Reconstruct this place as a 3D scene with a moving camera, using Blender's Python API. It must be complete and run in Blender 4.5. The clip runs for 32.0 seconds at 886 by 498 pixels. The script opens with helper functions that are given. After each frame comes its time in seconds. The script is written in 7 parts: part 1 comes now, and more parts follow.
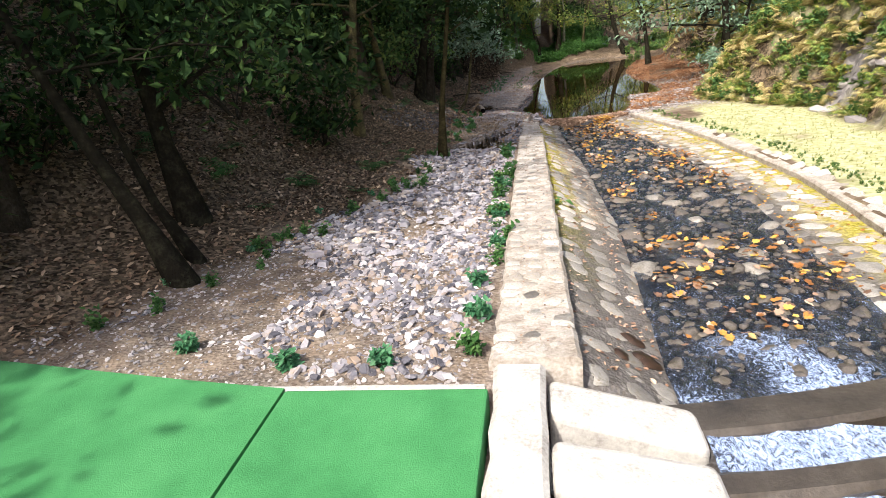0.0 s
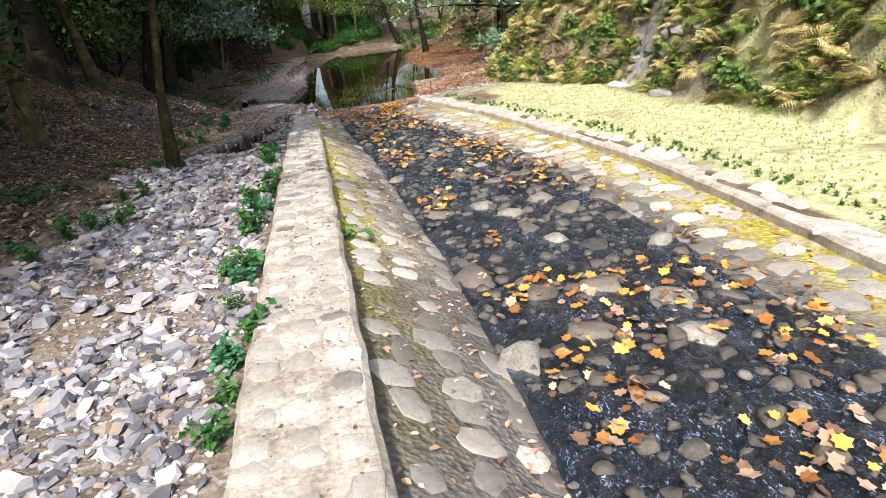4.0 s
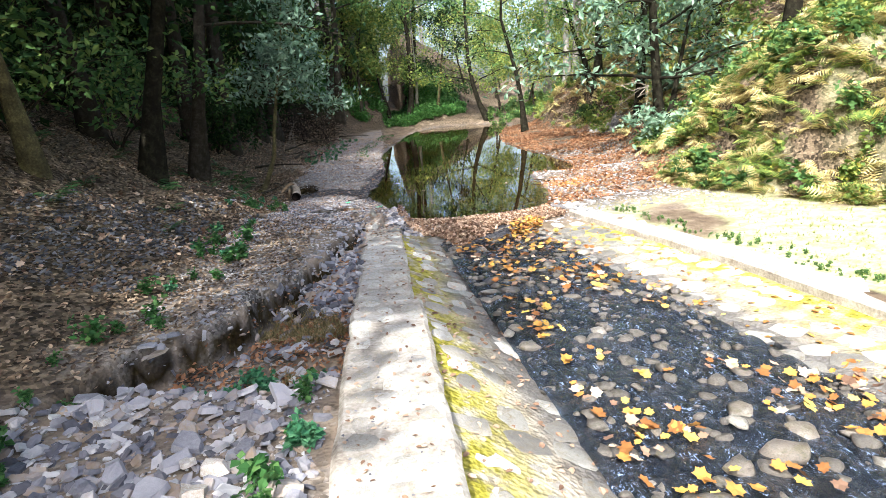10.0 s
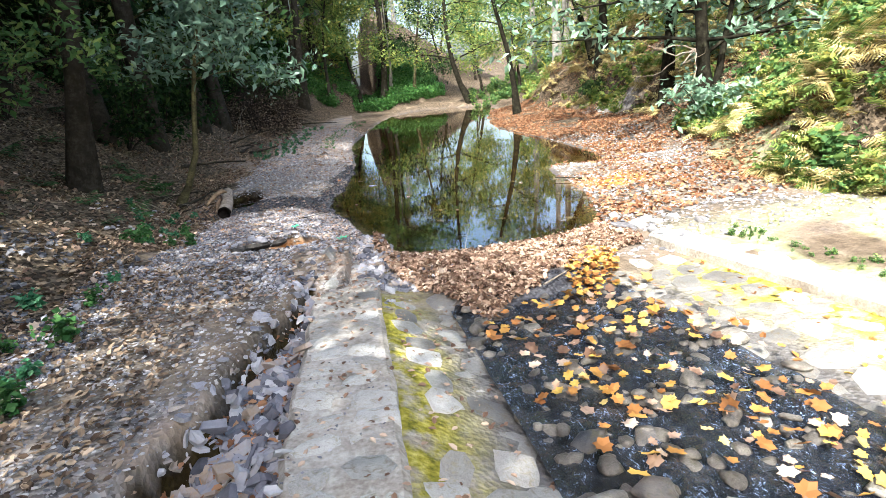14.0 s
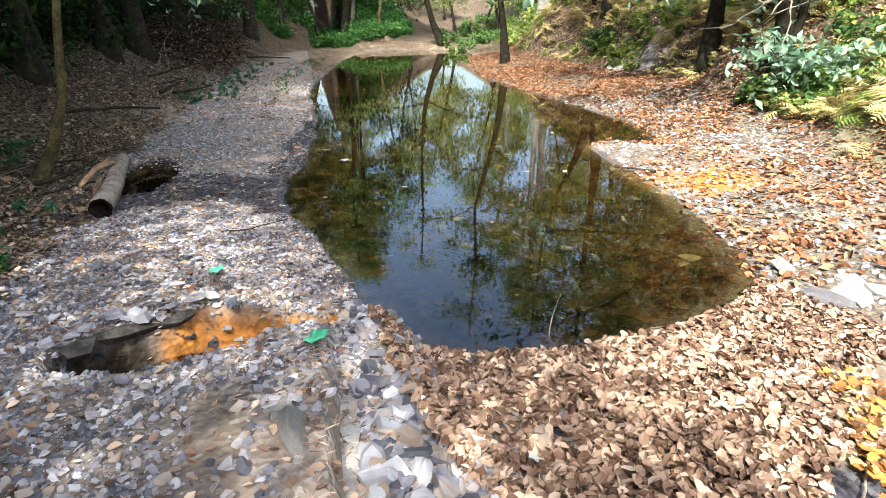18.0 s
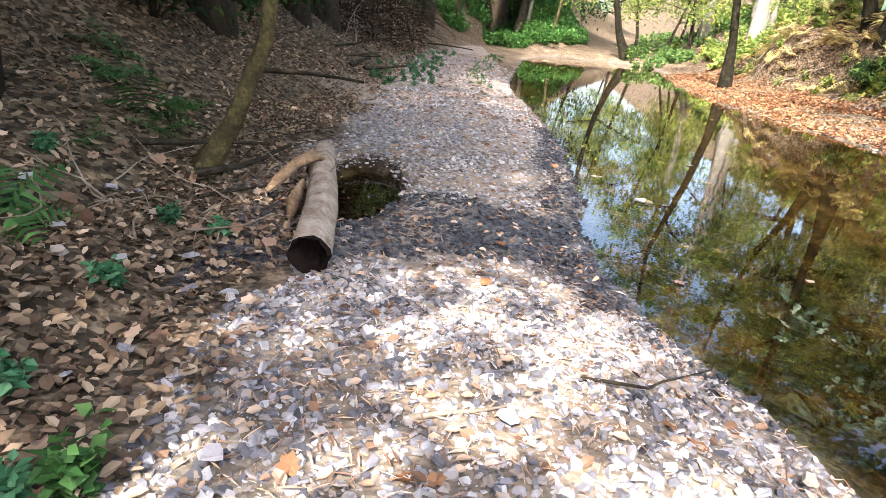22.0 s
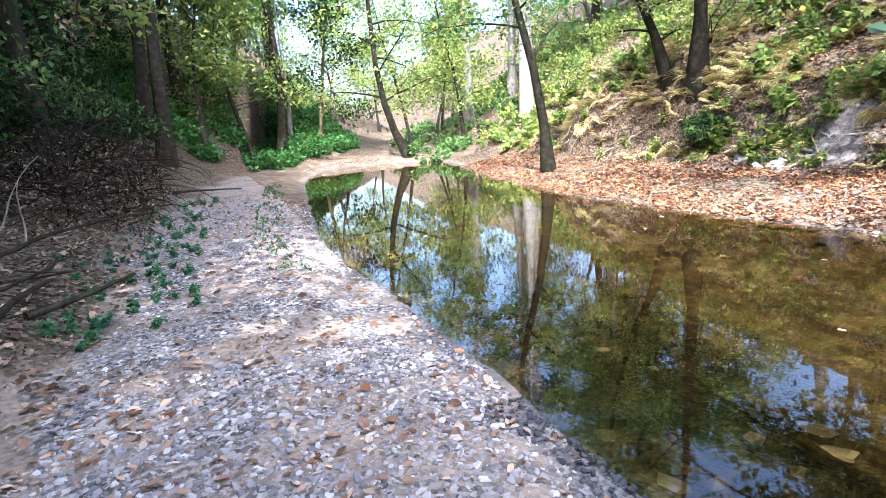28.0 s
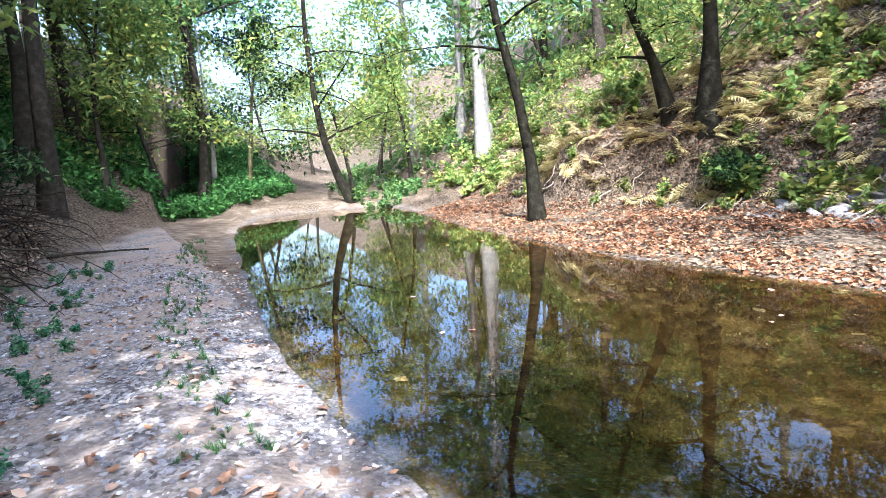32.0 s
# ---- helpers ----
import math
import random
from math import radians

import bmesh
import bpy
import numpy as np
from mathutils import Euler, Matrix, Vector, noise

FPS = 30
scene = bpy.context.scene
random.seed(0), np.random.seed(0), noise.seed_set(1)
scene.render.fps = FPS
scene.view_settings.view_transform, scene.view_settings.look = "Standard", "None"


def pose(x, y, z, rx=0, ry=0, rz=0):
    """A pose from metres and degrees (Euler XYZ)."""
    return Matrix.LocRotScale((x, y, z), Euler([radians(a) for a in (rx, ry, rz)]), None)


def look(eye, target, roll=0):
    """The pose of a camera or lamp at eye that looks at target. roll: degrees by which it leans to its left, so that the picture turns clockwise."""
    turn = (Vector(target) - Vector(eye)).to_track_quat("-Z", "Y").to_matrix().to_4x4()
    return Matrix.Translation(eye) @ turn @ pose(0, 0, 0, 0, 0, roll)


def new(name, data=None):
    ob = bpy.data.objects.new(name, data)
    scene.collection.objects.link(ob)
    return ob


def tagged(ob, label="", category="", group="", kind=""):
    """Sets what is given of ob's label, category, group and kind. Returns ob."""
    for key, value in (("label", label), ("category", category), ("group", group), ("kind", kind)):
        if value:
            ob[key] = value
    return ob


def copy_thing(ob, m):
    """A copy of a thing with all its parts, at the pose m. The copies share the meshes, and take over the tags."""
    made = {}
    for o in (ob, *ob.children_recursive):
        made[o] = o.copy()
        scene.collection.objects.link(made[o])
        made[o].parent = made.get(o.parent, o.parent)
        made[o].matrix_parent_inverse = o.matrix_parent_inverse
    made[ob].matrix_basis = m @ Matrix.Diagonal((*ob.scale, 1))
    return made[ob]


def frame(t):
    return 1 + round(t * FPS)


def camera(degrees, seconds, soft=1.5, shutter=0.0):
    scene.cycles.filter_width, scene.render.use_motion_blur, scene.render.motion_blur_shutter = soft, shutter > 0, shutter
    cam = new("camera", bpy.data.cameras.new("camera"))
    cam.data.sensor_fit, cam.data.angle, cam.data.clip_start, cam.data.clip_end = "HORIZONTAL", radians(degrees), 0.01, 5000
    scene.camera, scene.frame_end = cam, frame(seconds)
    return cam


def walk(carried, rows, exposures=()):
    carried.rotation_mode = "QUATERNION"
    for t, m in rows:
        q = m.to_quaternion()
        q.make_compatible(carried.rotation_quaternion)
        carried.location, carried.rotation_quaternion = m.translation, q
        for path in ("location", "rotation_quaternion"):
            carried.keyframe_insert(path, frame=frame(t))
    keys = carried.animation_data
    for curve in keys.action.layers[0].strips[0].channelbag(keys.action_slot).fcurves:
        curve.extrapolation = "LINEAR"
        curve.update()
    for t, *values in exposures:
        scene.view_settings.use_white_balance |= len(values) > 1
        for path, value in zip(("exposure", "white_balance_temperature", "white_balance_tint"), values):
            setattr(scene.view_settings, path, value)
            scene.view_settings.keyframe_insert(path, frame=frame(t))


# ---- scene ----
cam = camera(75.0, 32.0, soft=0.8)

# seconds, eye x y z in metres, tilt, lean and turn in degrees
PATH = [
    (0.0, 0.065, -2.868, 2.957, 69.88, 6.08, 7.92),
    (0.5, 0.208, -2.461, 2.856, 68.22, 7.78, 0.79),
    (1.0, 0.215, -2.151, 2.796, 68.72, 7.84, 0.25),
    (1.5, 0.192, -1.810, 2.737, 69.18, 7.66, -0.35),
    (2.0, 0.175, -1.433, 2.660, 69.73, 8.04, -1.89),
    (2.5, 0.136, -1.013, 2.582, 69.57, 8.79, -4.23),
    (3.0, 0.202, -0.548, 2.444, 68.78, 9.19, -7.25),
    (3.5, 0.221, -0.022, 2.296, 67.89, 7.64, -11.16),
    (5.5, 0.359, 2.019, 2.364, 67.02, 3.95, -14.64),
    (6.0, 0.302, 2.870, 2.383, 68.83, 3.57, -13.39),
    (6.5, 0.196, 3.471, 2.398, 70.97, 3.23, -12.03),
    (7.0, 0.146, 4.098, 2.365, 72.49, 3.51, -10.61),
    (7.5, 0.111, 4.630, 2.322, 73.65, 3.23, -9.66),
    (8.0, 0.105, 5.173, 2.268, 74.35, 3.22, -9.01),
    (8.5, 0.064, 5.623, 2.226, 74.78, 3.33, -7.87),
    (9.0, 0.075, 6.115, 2.160, 74.89, 3.30, -6.99),
    (9.5, 0.024, 6.578, 2.133, 75.06, 3.40, -6.22),
    (10.0, 0.045, 7.075, 2.099, 75.03, 3.34, -6.41),
    (10.5, 0.048, 7.571, 2.083, 75.26, 3.65, -6.45),
    (11.0, 0.083, 7.999, 2.052, 75.25, 3.63, -6.54),
    (11.5, 0.135, 8.534, 2.018, 75.35, 3.73, -6.59),
    (12.0, 0.130, 8.973, 1.978, 75.44, 3.53, -6.59),
    (12.5, 0.177, 9.476, 1.935, 75.25, 3.58, -6.80),
    (13.0, 0.160, 9.921, 1.878, 75.12, 3.71, -7.04),
    (13.5, 0.175, 10.377, 1.836, 74.35, 3.77, -8.03),
    (14.0, 0.175, 10.818, 1.834, 73.48, 4.28, -9.03),
    (14.5, 0.177, 11.188, 1.787, 72.50, 4.15, -10.19),
    (16.5, 0.028, 12.899, 1.794, 69.77, 2.98, -15.84),
    (17.0, 0.024, 13.404, 1.783, 69.29, 2.52, -15.80),
    (17.5, -0.011, 13.815, 1.759, 68.84, 1.38, -14.63),
    (18.0, -0.004, 14.160, 1.719, 68.05, 0.03, -12.93),
    (18.5, -0.021, 14.485, 1.701, 65.53, -0.59, -11.05),
    (19.0, -0.019, 14.748, 1.674, 64.46, 1.10, -18.56),
    (19.5, -0.073, 15.032, 1.626, 63.01, 1.93, -28.45),
    (20.0, -0.336, 15.517, 1.610, 64.88, -1.03, -19.09),
    (20.5, -0.743, 16.152, 1.438, 66.11, -3.10, -4.88),
    (21.0, -1.008, 16.589, 1.274, 65.63, -6.81, 7.91),
    (21.5, -1.177, 16.785, 1.232, 66.98, -6.86, 6.49),
    (22.0, -1.299, 17.088, 1.199, 68.17, -6.00, 0.56),
    (22.5, -1.371, 17.555, 1.171, 69.43, -5.11, -6.81),
    (23.0, -1.422, 17.793, 1.229, 70.76, -3.07, -14.85),
    (23.5, -1.294, 18.124, 1.214, 70.82, -0.55, -23.25),
    (24.0, -1.228, 18.493, 1.142, 70.12, 1.77, -31.59),
    (24.5, -1.184, 18.774, 1.096, 69.78, 3.42, -37.76),
    (25.0, -1.163, 19.159, 1.061, 70.53, 2.98, -36.99),
    (25.5, -1.195, 19.576, 1.049, 71.50, 2.65, -35.71),
    (26.0, -1.277, 20.001, 1.151, 72.28, 2.58, -33.59),
    (26.5, -1.315, 20.402, 1.230, 73.15, 2.91, -30.48),
    (28.5, -1.313, 22.648, 1.530, 80.29, 3.69, -21.52),
    (29.0, -1.321, 23.212, 1.607, 82.21, 3.62, -20.66),
    (29.5, -1.322, 23.736, 1.653, 82.62, 3.31, -20.79),
    (30.0, -1.285, 24.224, 1.641, 82.86, 3.16, -21.03),
    (30.5, -1.215, 24.601, 1.597, 83.33, 3.03, -21.42),
    (31.0, -1.108, 24.869, 1.547, 83.75, 2.69, -22.28),
    (31.5, -1.011, 25.018, 1.500, 83.03, 2.78, -25.48),
    (32.0, -0.939, 25.070, 1.445, 81.77, 3.70, -30.13),
]
walk(cam, [(t, pose(x, y, z, rx, ry, rz)) for t, x, y, z, rx, ry, rz in PATH],
     exposures=[(0.0, 1.4, 6500, 10), (5.0, 1.32, 6200, 7), (9.0, 1.97, 6000, 5), (14.0, 2.4, 6000, 4), (17.0, 2.25, 6100, 3), (19.0, 2.4, 6300, 5), (21.0, 2.85, 6600, 9), (24.0, 3.1, 6200, 11), (26.0, 3.15, 5700, 12), (29.0, 3.1, 5400, 12), (32.0, 2.85, 5300, 10)])

# ---- light ----
SUN_ELEV, SUN_AZ = 50.0, 203.0          # azimuth from +y, clockwise: the sun stands behind the walker
world = bpy.data.worlds.new("world")
scene.world = world
world.use_nodes = True
wn = world.node_tree.nodes
sky = wn.new("ShaderNodeTexSky")
sky.sky_type, sky.sun_disc = "NISHITA", False
sky.dust_density, sky.air_density = 5.0, 1.0
sky.sun_elevation, sky.sun_rotation = radians(SUN_ELEV), radians(SUN_AZ)
world.node_tree.links.new(sky.outputs[0], wn["Background"].inputs[0])
wn["Background"].inputs[1].default_value = 0.13
sun = new("sun", bpy.data.lights.new("sun", "SUN"))
sun.data.energy, sun.data.angle, sun.data.color = 2.65, radians(0.6), (1.0, 0.95, 0.86)
SUN_DIR = Vector((math.sin(radians(SUN_AZ)) * math.cos(radians(SUN_ELEV)), math.cos(radians(SUN_AZ)) * math.cos(radians(SUN_ELEV)), math.sin(radians(SUN_ELEV))))
sun.matrix_world = look(SUN_DIR * 60, (0, 0, 0))


# ---- materials ----
class Mat:
    """A node material put together step by step."""

    def __init__(self, name, rough=0.85, metallic=0.0, spec=0.3):
        self.m = bpy.data.materials.new(name)
        self.m.use_nodes = True
        self.n, self.l = self.m.node_tree.nodes, self.m.node_tree.links
        self.b = self.n["Principled BSDF"]
        self.b.inputs["Roughness"].default_value = rough
        self.b.inputs["Metallic"].default_value = metallic
        self.b.inputs["Specular IOR Level"].default_value = spec
        self.co = self.n.new("ShaderNodeTexCoord").outputs["Object"]

    def noise(self, scale, detail=4.0, rough=0.6, co=None, dist=0.0):
        t = self.n.new("ShaderNodeTexNoise")
        t.inputs["Scale"].default_value, t.inputs["Detail"].default_value = scale, detail
        t.inputs["Roughness"].default_value, t.inputs["Distortion"].default_value = rough, dist
        self.l.new(co or self.co, t.inputs["Vector"])
        return t.outputs["Fac"]

    def voro(self, scale, feature="F1", out="Distance", co=None):
        t = self.n.new("ShaderNodeTexVoronoi")
        t.feature = feature
        t.inputs["Scale"].default_value = scale
        self.l.new(co or self.co, t.inputs["Vector"])
        return t.outputs[out]

    def ramp(self, fac, stops):
        r = self.n.new("ShaderNodeValToRGB")
        el = r.color_ramp.elements
        while len(el) < len(stops):
            el.new(0.5)
        for e, (p, c) in zip(el, stops):
            e.position, e.color = p, (*c, 1) if len(c) == 3 else c
        self.l.new(fac, r.inputs[0])
        return r.outputs[0]

    def mix(self, fac, a, b, mode="MIX"):
        x = self.n.new("ShaderNodeMix")
        x.data_type, x.blend_type = "RGBA", mode
        for sock, v in ((x.inputs[0], fac), (x.inputs[6], a), (x.inputs[7], b)):
            if isinstance(v, (int, float)):
                sock.default_value = v
            elif isinstance(v, tuple):
                sock.default_value = (*v, 1)
            else:
                self.l.new(v, sock)
        return x.outputs[2]

    def calc(self, op, a, b=0.0):
        x = self.n.new("ShaderNodeMath")
        x.operation = op
        for sock, v in zip(x.inputs, (a, b)):
            if isinstance(v, (int, float)):
                sock.default_value = v
            else:
                self.l.new(v, sock)
        return x.outputs[0]

    def attr(self, name, out="Fac"):
        a = self.n.new("ShaderNodeAttribute")
        a.attribute_name = name
        return a.outputs[out]

    def island(self):
        return self.n.new("ShaderNodeNewGeometry").outputs["Random Per Island"]

    def rand(self):
        return self.n.new("ShaderNodeObjectInfo").outputs["Random"]

    def bump(self, height, strength=0.5, dist=0.02):
        bmp = self.n.new("ShaderNodeBump")
        bmp.inputs["Strength"].default_value, bmp.inputs["Distance"].default_value = strength, dist
        self.l.new(height, bmp.inputs["Height"])
        self.l.new(bmp.outputs[0], self.b.inputs["Normal"])
        return self

    def color(self, c):
        self.l.new(c, self.b.inputs["Base Color"])
        return self

    def roughness(self, r):
        self.l.new(r, self.b.inputs["Roughness"])
        return self


def ramp_mat(name, stops, scale=6.0, rough=0.85, bump=0.5, dist=0.02, spec=0.3, fine=40.0, by="noise"):
    m = Mat(name, rough, 0, spec)
    big, small = m.noise(scale, 5), m.noise(fine, 4)
    fac = m.calc("ADD", m.calc("MULTIPLY", big, 0.65), m.calc("MULTIPLY", small, 0.35))
    if by == "island":
        fac = m.calc("ADD", m.calc("MULTIPLY", m.island(), 0.75), m.calc("MULTIPLY", fac, 0.3))
    if by == "object":
        fac = m.calc("ADD", m.calc("MULTIPLY", m.rand(), 0.6), m.calc("MULTIPLY", fac, 0.45))
    m.color(m.ramp(fac, stops))
    m.bump(fac if by == "noise" else small, bump, dist)
    return m.m


def leaf_mat(name, stops, rough=0.55, translucent=0.25, spec=0.1):
    m = Mat(name, rough, 0, spec)
    c = m.ramp(m.calc("ADD", m.calc("MULTIPLY", m.island(), 0.85), m.calc("MULTIPLY", m.noise(9.0, 2), 0.15)), stops)
    m.color(c)
    tr = m.n.new("ShaderNodeBsdfTranslucent")
    m.l.new(c, tr.inputs[0])
    mx = m.n.new("ShaderNodeMixShader")
    mx.inputs[0].default_value = translucent
    m.l.new(m.b.outputs[0], mx.inputs[1])
    m.l.new(tr.outputs[0], mx.inputs[2])
    m.l.new(mx.outputs[0], m.n["Material Output"].inputs[0])
    return m.m


# the ground's material changes with what lies on it: three masks hold the zones
g = Mat("ground_soil", 0.95, 0, 0.06)
soil = g.ramp(g.noise(3.5, 6), [(0.3, (0.07, 0.05, 0.035)), (0.55, (0.16, 0.12, 0.085)), (0.75, (0.28, 0.23, 0.18))])
litter_c = g.ramp(g.voro(26.0, out="Color"), [(0.15, (0.025, 0.019, 0.014)), (0.5, (0.085, 0.063, 0.043)), (0.85, (0.20, 0.15, 0.105))])
# gravel tone kept dark to stand in for shade between the loose stones
gravel_c = g.ramp(g.voro(38.0, out="Color"), [(0.1, (0.05, 0.045, 0.045)), (0.5, (0.17, 0.155, 0.15)), (0.9, (0.40, 0.37, 0.36))])
gravel_c = g.mix(g.ramp(g.noise(2.0, 5), [(0.42, (0, 0, 0)), (0.62, (1, 1, 1))]), gravel_c, (0.30, 0.23, 0.18))
grass_c = g.ramp(g.noise(7.0, 6), [(0.3, (0.24, 0.25, 0.11)), (0.5, (0.37, 0.37, 0.20)), (0.72, (0.52, 0.49, 0.36))])
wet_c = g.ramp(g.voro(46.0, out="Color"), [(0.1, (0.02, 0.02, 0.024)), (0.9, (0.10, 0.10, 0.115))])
zc_ = g.attr("zone", "Color")
sep = g.n.new("ShaderNodeSeparateColor")
g.l.new(zc_, sep.inputs[0])
c = g.mix(sep.outputs[0], soil, litter_c)
c = g.mix(sep.outputs[1], c, grass_c)
c = g.mix(sep.outputs[2], c, gravel_c)
mortar_c = g.ramp(g.noise(6.0, 6), [(0.3, (0.16, 0.13, 0.10)), (0.5, (0.33, 0.28, 0.22)), (0.7, (0.50, 0.45, 0.38))])
moss_c = g.ramp(g.noise(16.0, 5), [(0.3, (0.10, 0.095, 0.015)), (0.5, (0.29, 0.25, 0.035)), (0.7, (0.47, 0.40, 0.12))])
rust_c = g.ramp(g.noise(9.0, 5), [(0.3, (0.25, 0.09, 0.02)), (0.7, (0.55, 0.24, 0.06))])
sep2 = g.n.new("ShaderNodeSeparateColor")
g.l.new(g.attr("zone_b", "Color"), sep2.inputs[0])
c = g.mix(sep2.outputs[0], c, mortar_c)
c = g.mix(g.calc("MULTIPLY", sep2.outputs[1], g.ramp(g.noise(5.0, 5), [(0.38, (0, 0, 0)), (0.52, (1, 1, 1))])), c, moss_c)
c = g.mix(sep2.outputs[2], c, rust_c)
rock_c = g.ramp(g.calc("ADD", g.calc("MULTIPLY", g.noise(3.0, 6), 0.6), g.calc("MULTIPLY", g.voro(7.0, out="Color"), 0.4)), [(0.25, (0.07, 0.065, 0.07)), (0.5, (0.20, 0.185, 0.185)), (0.75, (0.40, 0.37, 0.36))])
c = g.mix(g.attr("rock"), c, rock_c)
# this mask holds wet ground and the shade painted on hollow and ditch walls
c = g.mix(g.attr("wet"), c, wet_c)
bed_c = g.ramp(g.calc("ADD", g.calc("MULTIPLY", g.noise(2.2, 6), 0.7), g.calc("MULTIPLY", g.voro(9.0, out="Color"), 0.3)), [(0.3, (0.008, 0.005, 0.002)), (0.5, (0.021, 0.013, 0.004)), (0.65, (0.042, 0.03, 0.011)), (0.8, (0.09, 0.065, 0.03))])
shallow_c = g.ramp(g.calc("ADD", g.calc("MULTIPLY", g.noise(3.0, 6), 0.6), g.calc("MULTIPLY", g.voro(11.0, out="Color"), 0.4)), [(0.3, (0.010, 0.005, 0.0015)), (0.5, (0.034, 0.016, 0.005)), (0.7, (0.08, 0.045, 0.018))])
bed_c = g.mix(g.attr("shallow"), bed_c, shallow_c)
# pond bed, and near-black shade painted on the hollow's and ditch's walls
c = g.mix(g.attr("bed"), c, bed_c)
g.color(c)
g.roughness(g.ramp(g.attr("wet"), [(0.0, (0.95,) * 3), (1.0, (0.3,) * 3)]))
g.bump(g.calc("ADD", g.noise(14.0, 6), g.calc("MULTIPLY", g.voro(30.0), 0.8)), 0.6, 0.03)
GROUND = g.m

MORTAR = ramp_mat("old_mortar", [(0.3, (0.15, 0.12, 0.095)), (0.45, (0.30, 0.26, 0.22)), (0.6, (0.44, 0.40, 0.36)), (0.75, (0.58, 0.55, 0.51))], 5, 0.95, 0.8, 0.02)


# ---- geometry helpers ----
def fast_mesh(name, V, F):
    """A mesh from arrays: V is n x 3; F is one array of faces, or a list of arrays, each m x k."""
    me = bpy.data.meshes.new(name)
    V = np.asarray(V, np.float32)
    Fs = [np.asarray(f, np.int32) for f in (F if isinstance(F, list) else [F]) if len(f)]
    me.vertices.add(len(V))
    me.vertices.foreach_set("co", V.ravel())
    sizes = np.concatenate([np.full(len(f), f.shape[1], np.int32) for f in Fs])
    loops = np.concatenate([f.ravel() for f in Fs])
    me.loops.add(len(loops))
    me.loops.foreach_set("vertex_index", loops)
    me.polygons.add(len(sizes))
    starts = np.concatenate([[0], np.cumsum(sizes)[:-1]]).astype(np.int32)
    me.polygons.foreach_set("loop_start", starts)
    me.polygons.foreach_set("loop_total", sizes)
    me.update(calc_edges=True)
    me.polygons.foreach_set("use_smooth", np.zeros(len(me.polygons), bool))
    return me


def smooth(me):
    me.polygons.foreach_set("use_smooth", np.ones(len(me.polygons), bool))
    return me


def obj(name, me, mat, parent=None, label="", category="", kind="", group="", m=None):
    ob = new(name, me)
    if mat and not me.materials:
        me.materials.append(mat)
    if m is not None:
        ob.matrix_basis = m
    ob.parent = parent
    return tagged(ob, label, category, group, kind)


def thing(name, label, category, m=None, group="", kind=""):
    ob = new(name)
    ob.empty_display_size = 0.1
    if m is not None:
        ob.matrix_basis = m
    return tagged(ob, label, category, group, kind)


rng = np.random.default_rng(7)


def vnoise(x, y, seed=0):
    """Smooth value noise in [-1, 1] on arrays."""
    xi, yi = np.floor(x).astype(np.int64), np.floor(y).astype(np.int64)
    fx, fy = x - xi, y - yi
    fx, fy = fx * fx * (3 - 2 * fx), fy * fy * (3 - 2 * fy)

    def h(a, b):
        n = (a * 374761393 + b * 668265263 + seed * 1442695041) & 0x7FFFFFFF
        n = ((n ^ (n >> 13)) * 1274126177) & 0x7FFFFFFF
        return ((n ^ (n >> 16)) & 0xFFFF) / 32767.5 - 1

    return (h(xi, yi) * (1 - fx) + h(xi + 1, yi) * fx) * (1 - fy) + (h(xi, yi + 1) * (1 - fx) + h(xi + 1, yi + 1) * fx) * fy


def fbm(x, y, f, octaves=4, seed=0):
    return sum(vnoise(x * f * 2 ** k, y * f * 2 ** k, seed + k) * 0.5 ** k for k in range(octaves))


def sstep(a, b, x):
    t = np.clip((x - a) / (b - a), 0, 1)
    return t * t * (3 - 2 * t)


# ---- the lie of the land ----
POND = np.array([(0.45, 16.86), (0.25, 17.45), (0.12, 18.0), (-0.02, 18.75), (-0.25, 19.4), (-0.36, 19.9), (-0.32, 20.6), (-0.18, 21.4), (-0.1, 22.3), (0.04, 23.3), (0.1, 25), (0.12, 27), (0.06, 28.2),
                 (0.08, 29.3), (0.2, 30.6), (0.62, 33.4), (1.15, 37), (1.6, 40), (2.4, 43.4), (3.7, 46.4), (6.4, 47), (8.5, 45.5), (8.0, 42.5), (7.1, 40), (6.1, 36), (5.5, 33),
                 (5.25, 30.5), (5.3, 28), (5.45, 25.4), (5.5, 23.4), (5.2, 22.1), (4.8, 21.65), (4.3, 22.0), (3.9, 21.7), (3.7, 20.4), (3.58, 19.23), (3.34, 18.28), (3.13, 17.5), (2.95, 17.16), (2.6, 16.93), (2.0, 16.72), (1.2, 16.64), (0.75, 16.7)])


def pond_dist(x, y):
    """Metres to the pond's shore, negative on the water."""
    a, b = POND, np.roll(POND, -1, 0)
    best = np.full(x.shape, 1e9)
    inside = np.zeros(x.shape, bool)
    for (ax, ay), (bx, by) in zip(a, b):
        dx, dy = bx - ax, by - ay
        t = np.clip(((x - ax) * dx + (y - ay) * dy) / (dx * dx + dy * dy), 0, 1)
        best = np.minimum(best, (x - ax - t * dx) ** 2 + (y - ay - t * dy) ** 2)
        if dy:
            inside ^= ((ay > y) != (by > y)) & (x < ax + (y - ay) / dy * dx)
    return np.where(inside, -1, 1) * np.sqrt(best)


def wall_top(y):
    return np.interp(y, [-6, -1, 0.5, 1.2, 3, 6.5, 9, 11.46, 11.56, 13, 15, 16.6, 18], [1.22, 1.2, 1.02, 0.93, 0.87, 0.75, 0.62, 0.54, 0.45, 0.39, 0.3, 0.15, 0.0])


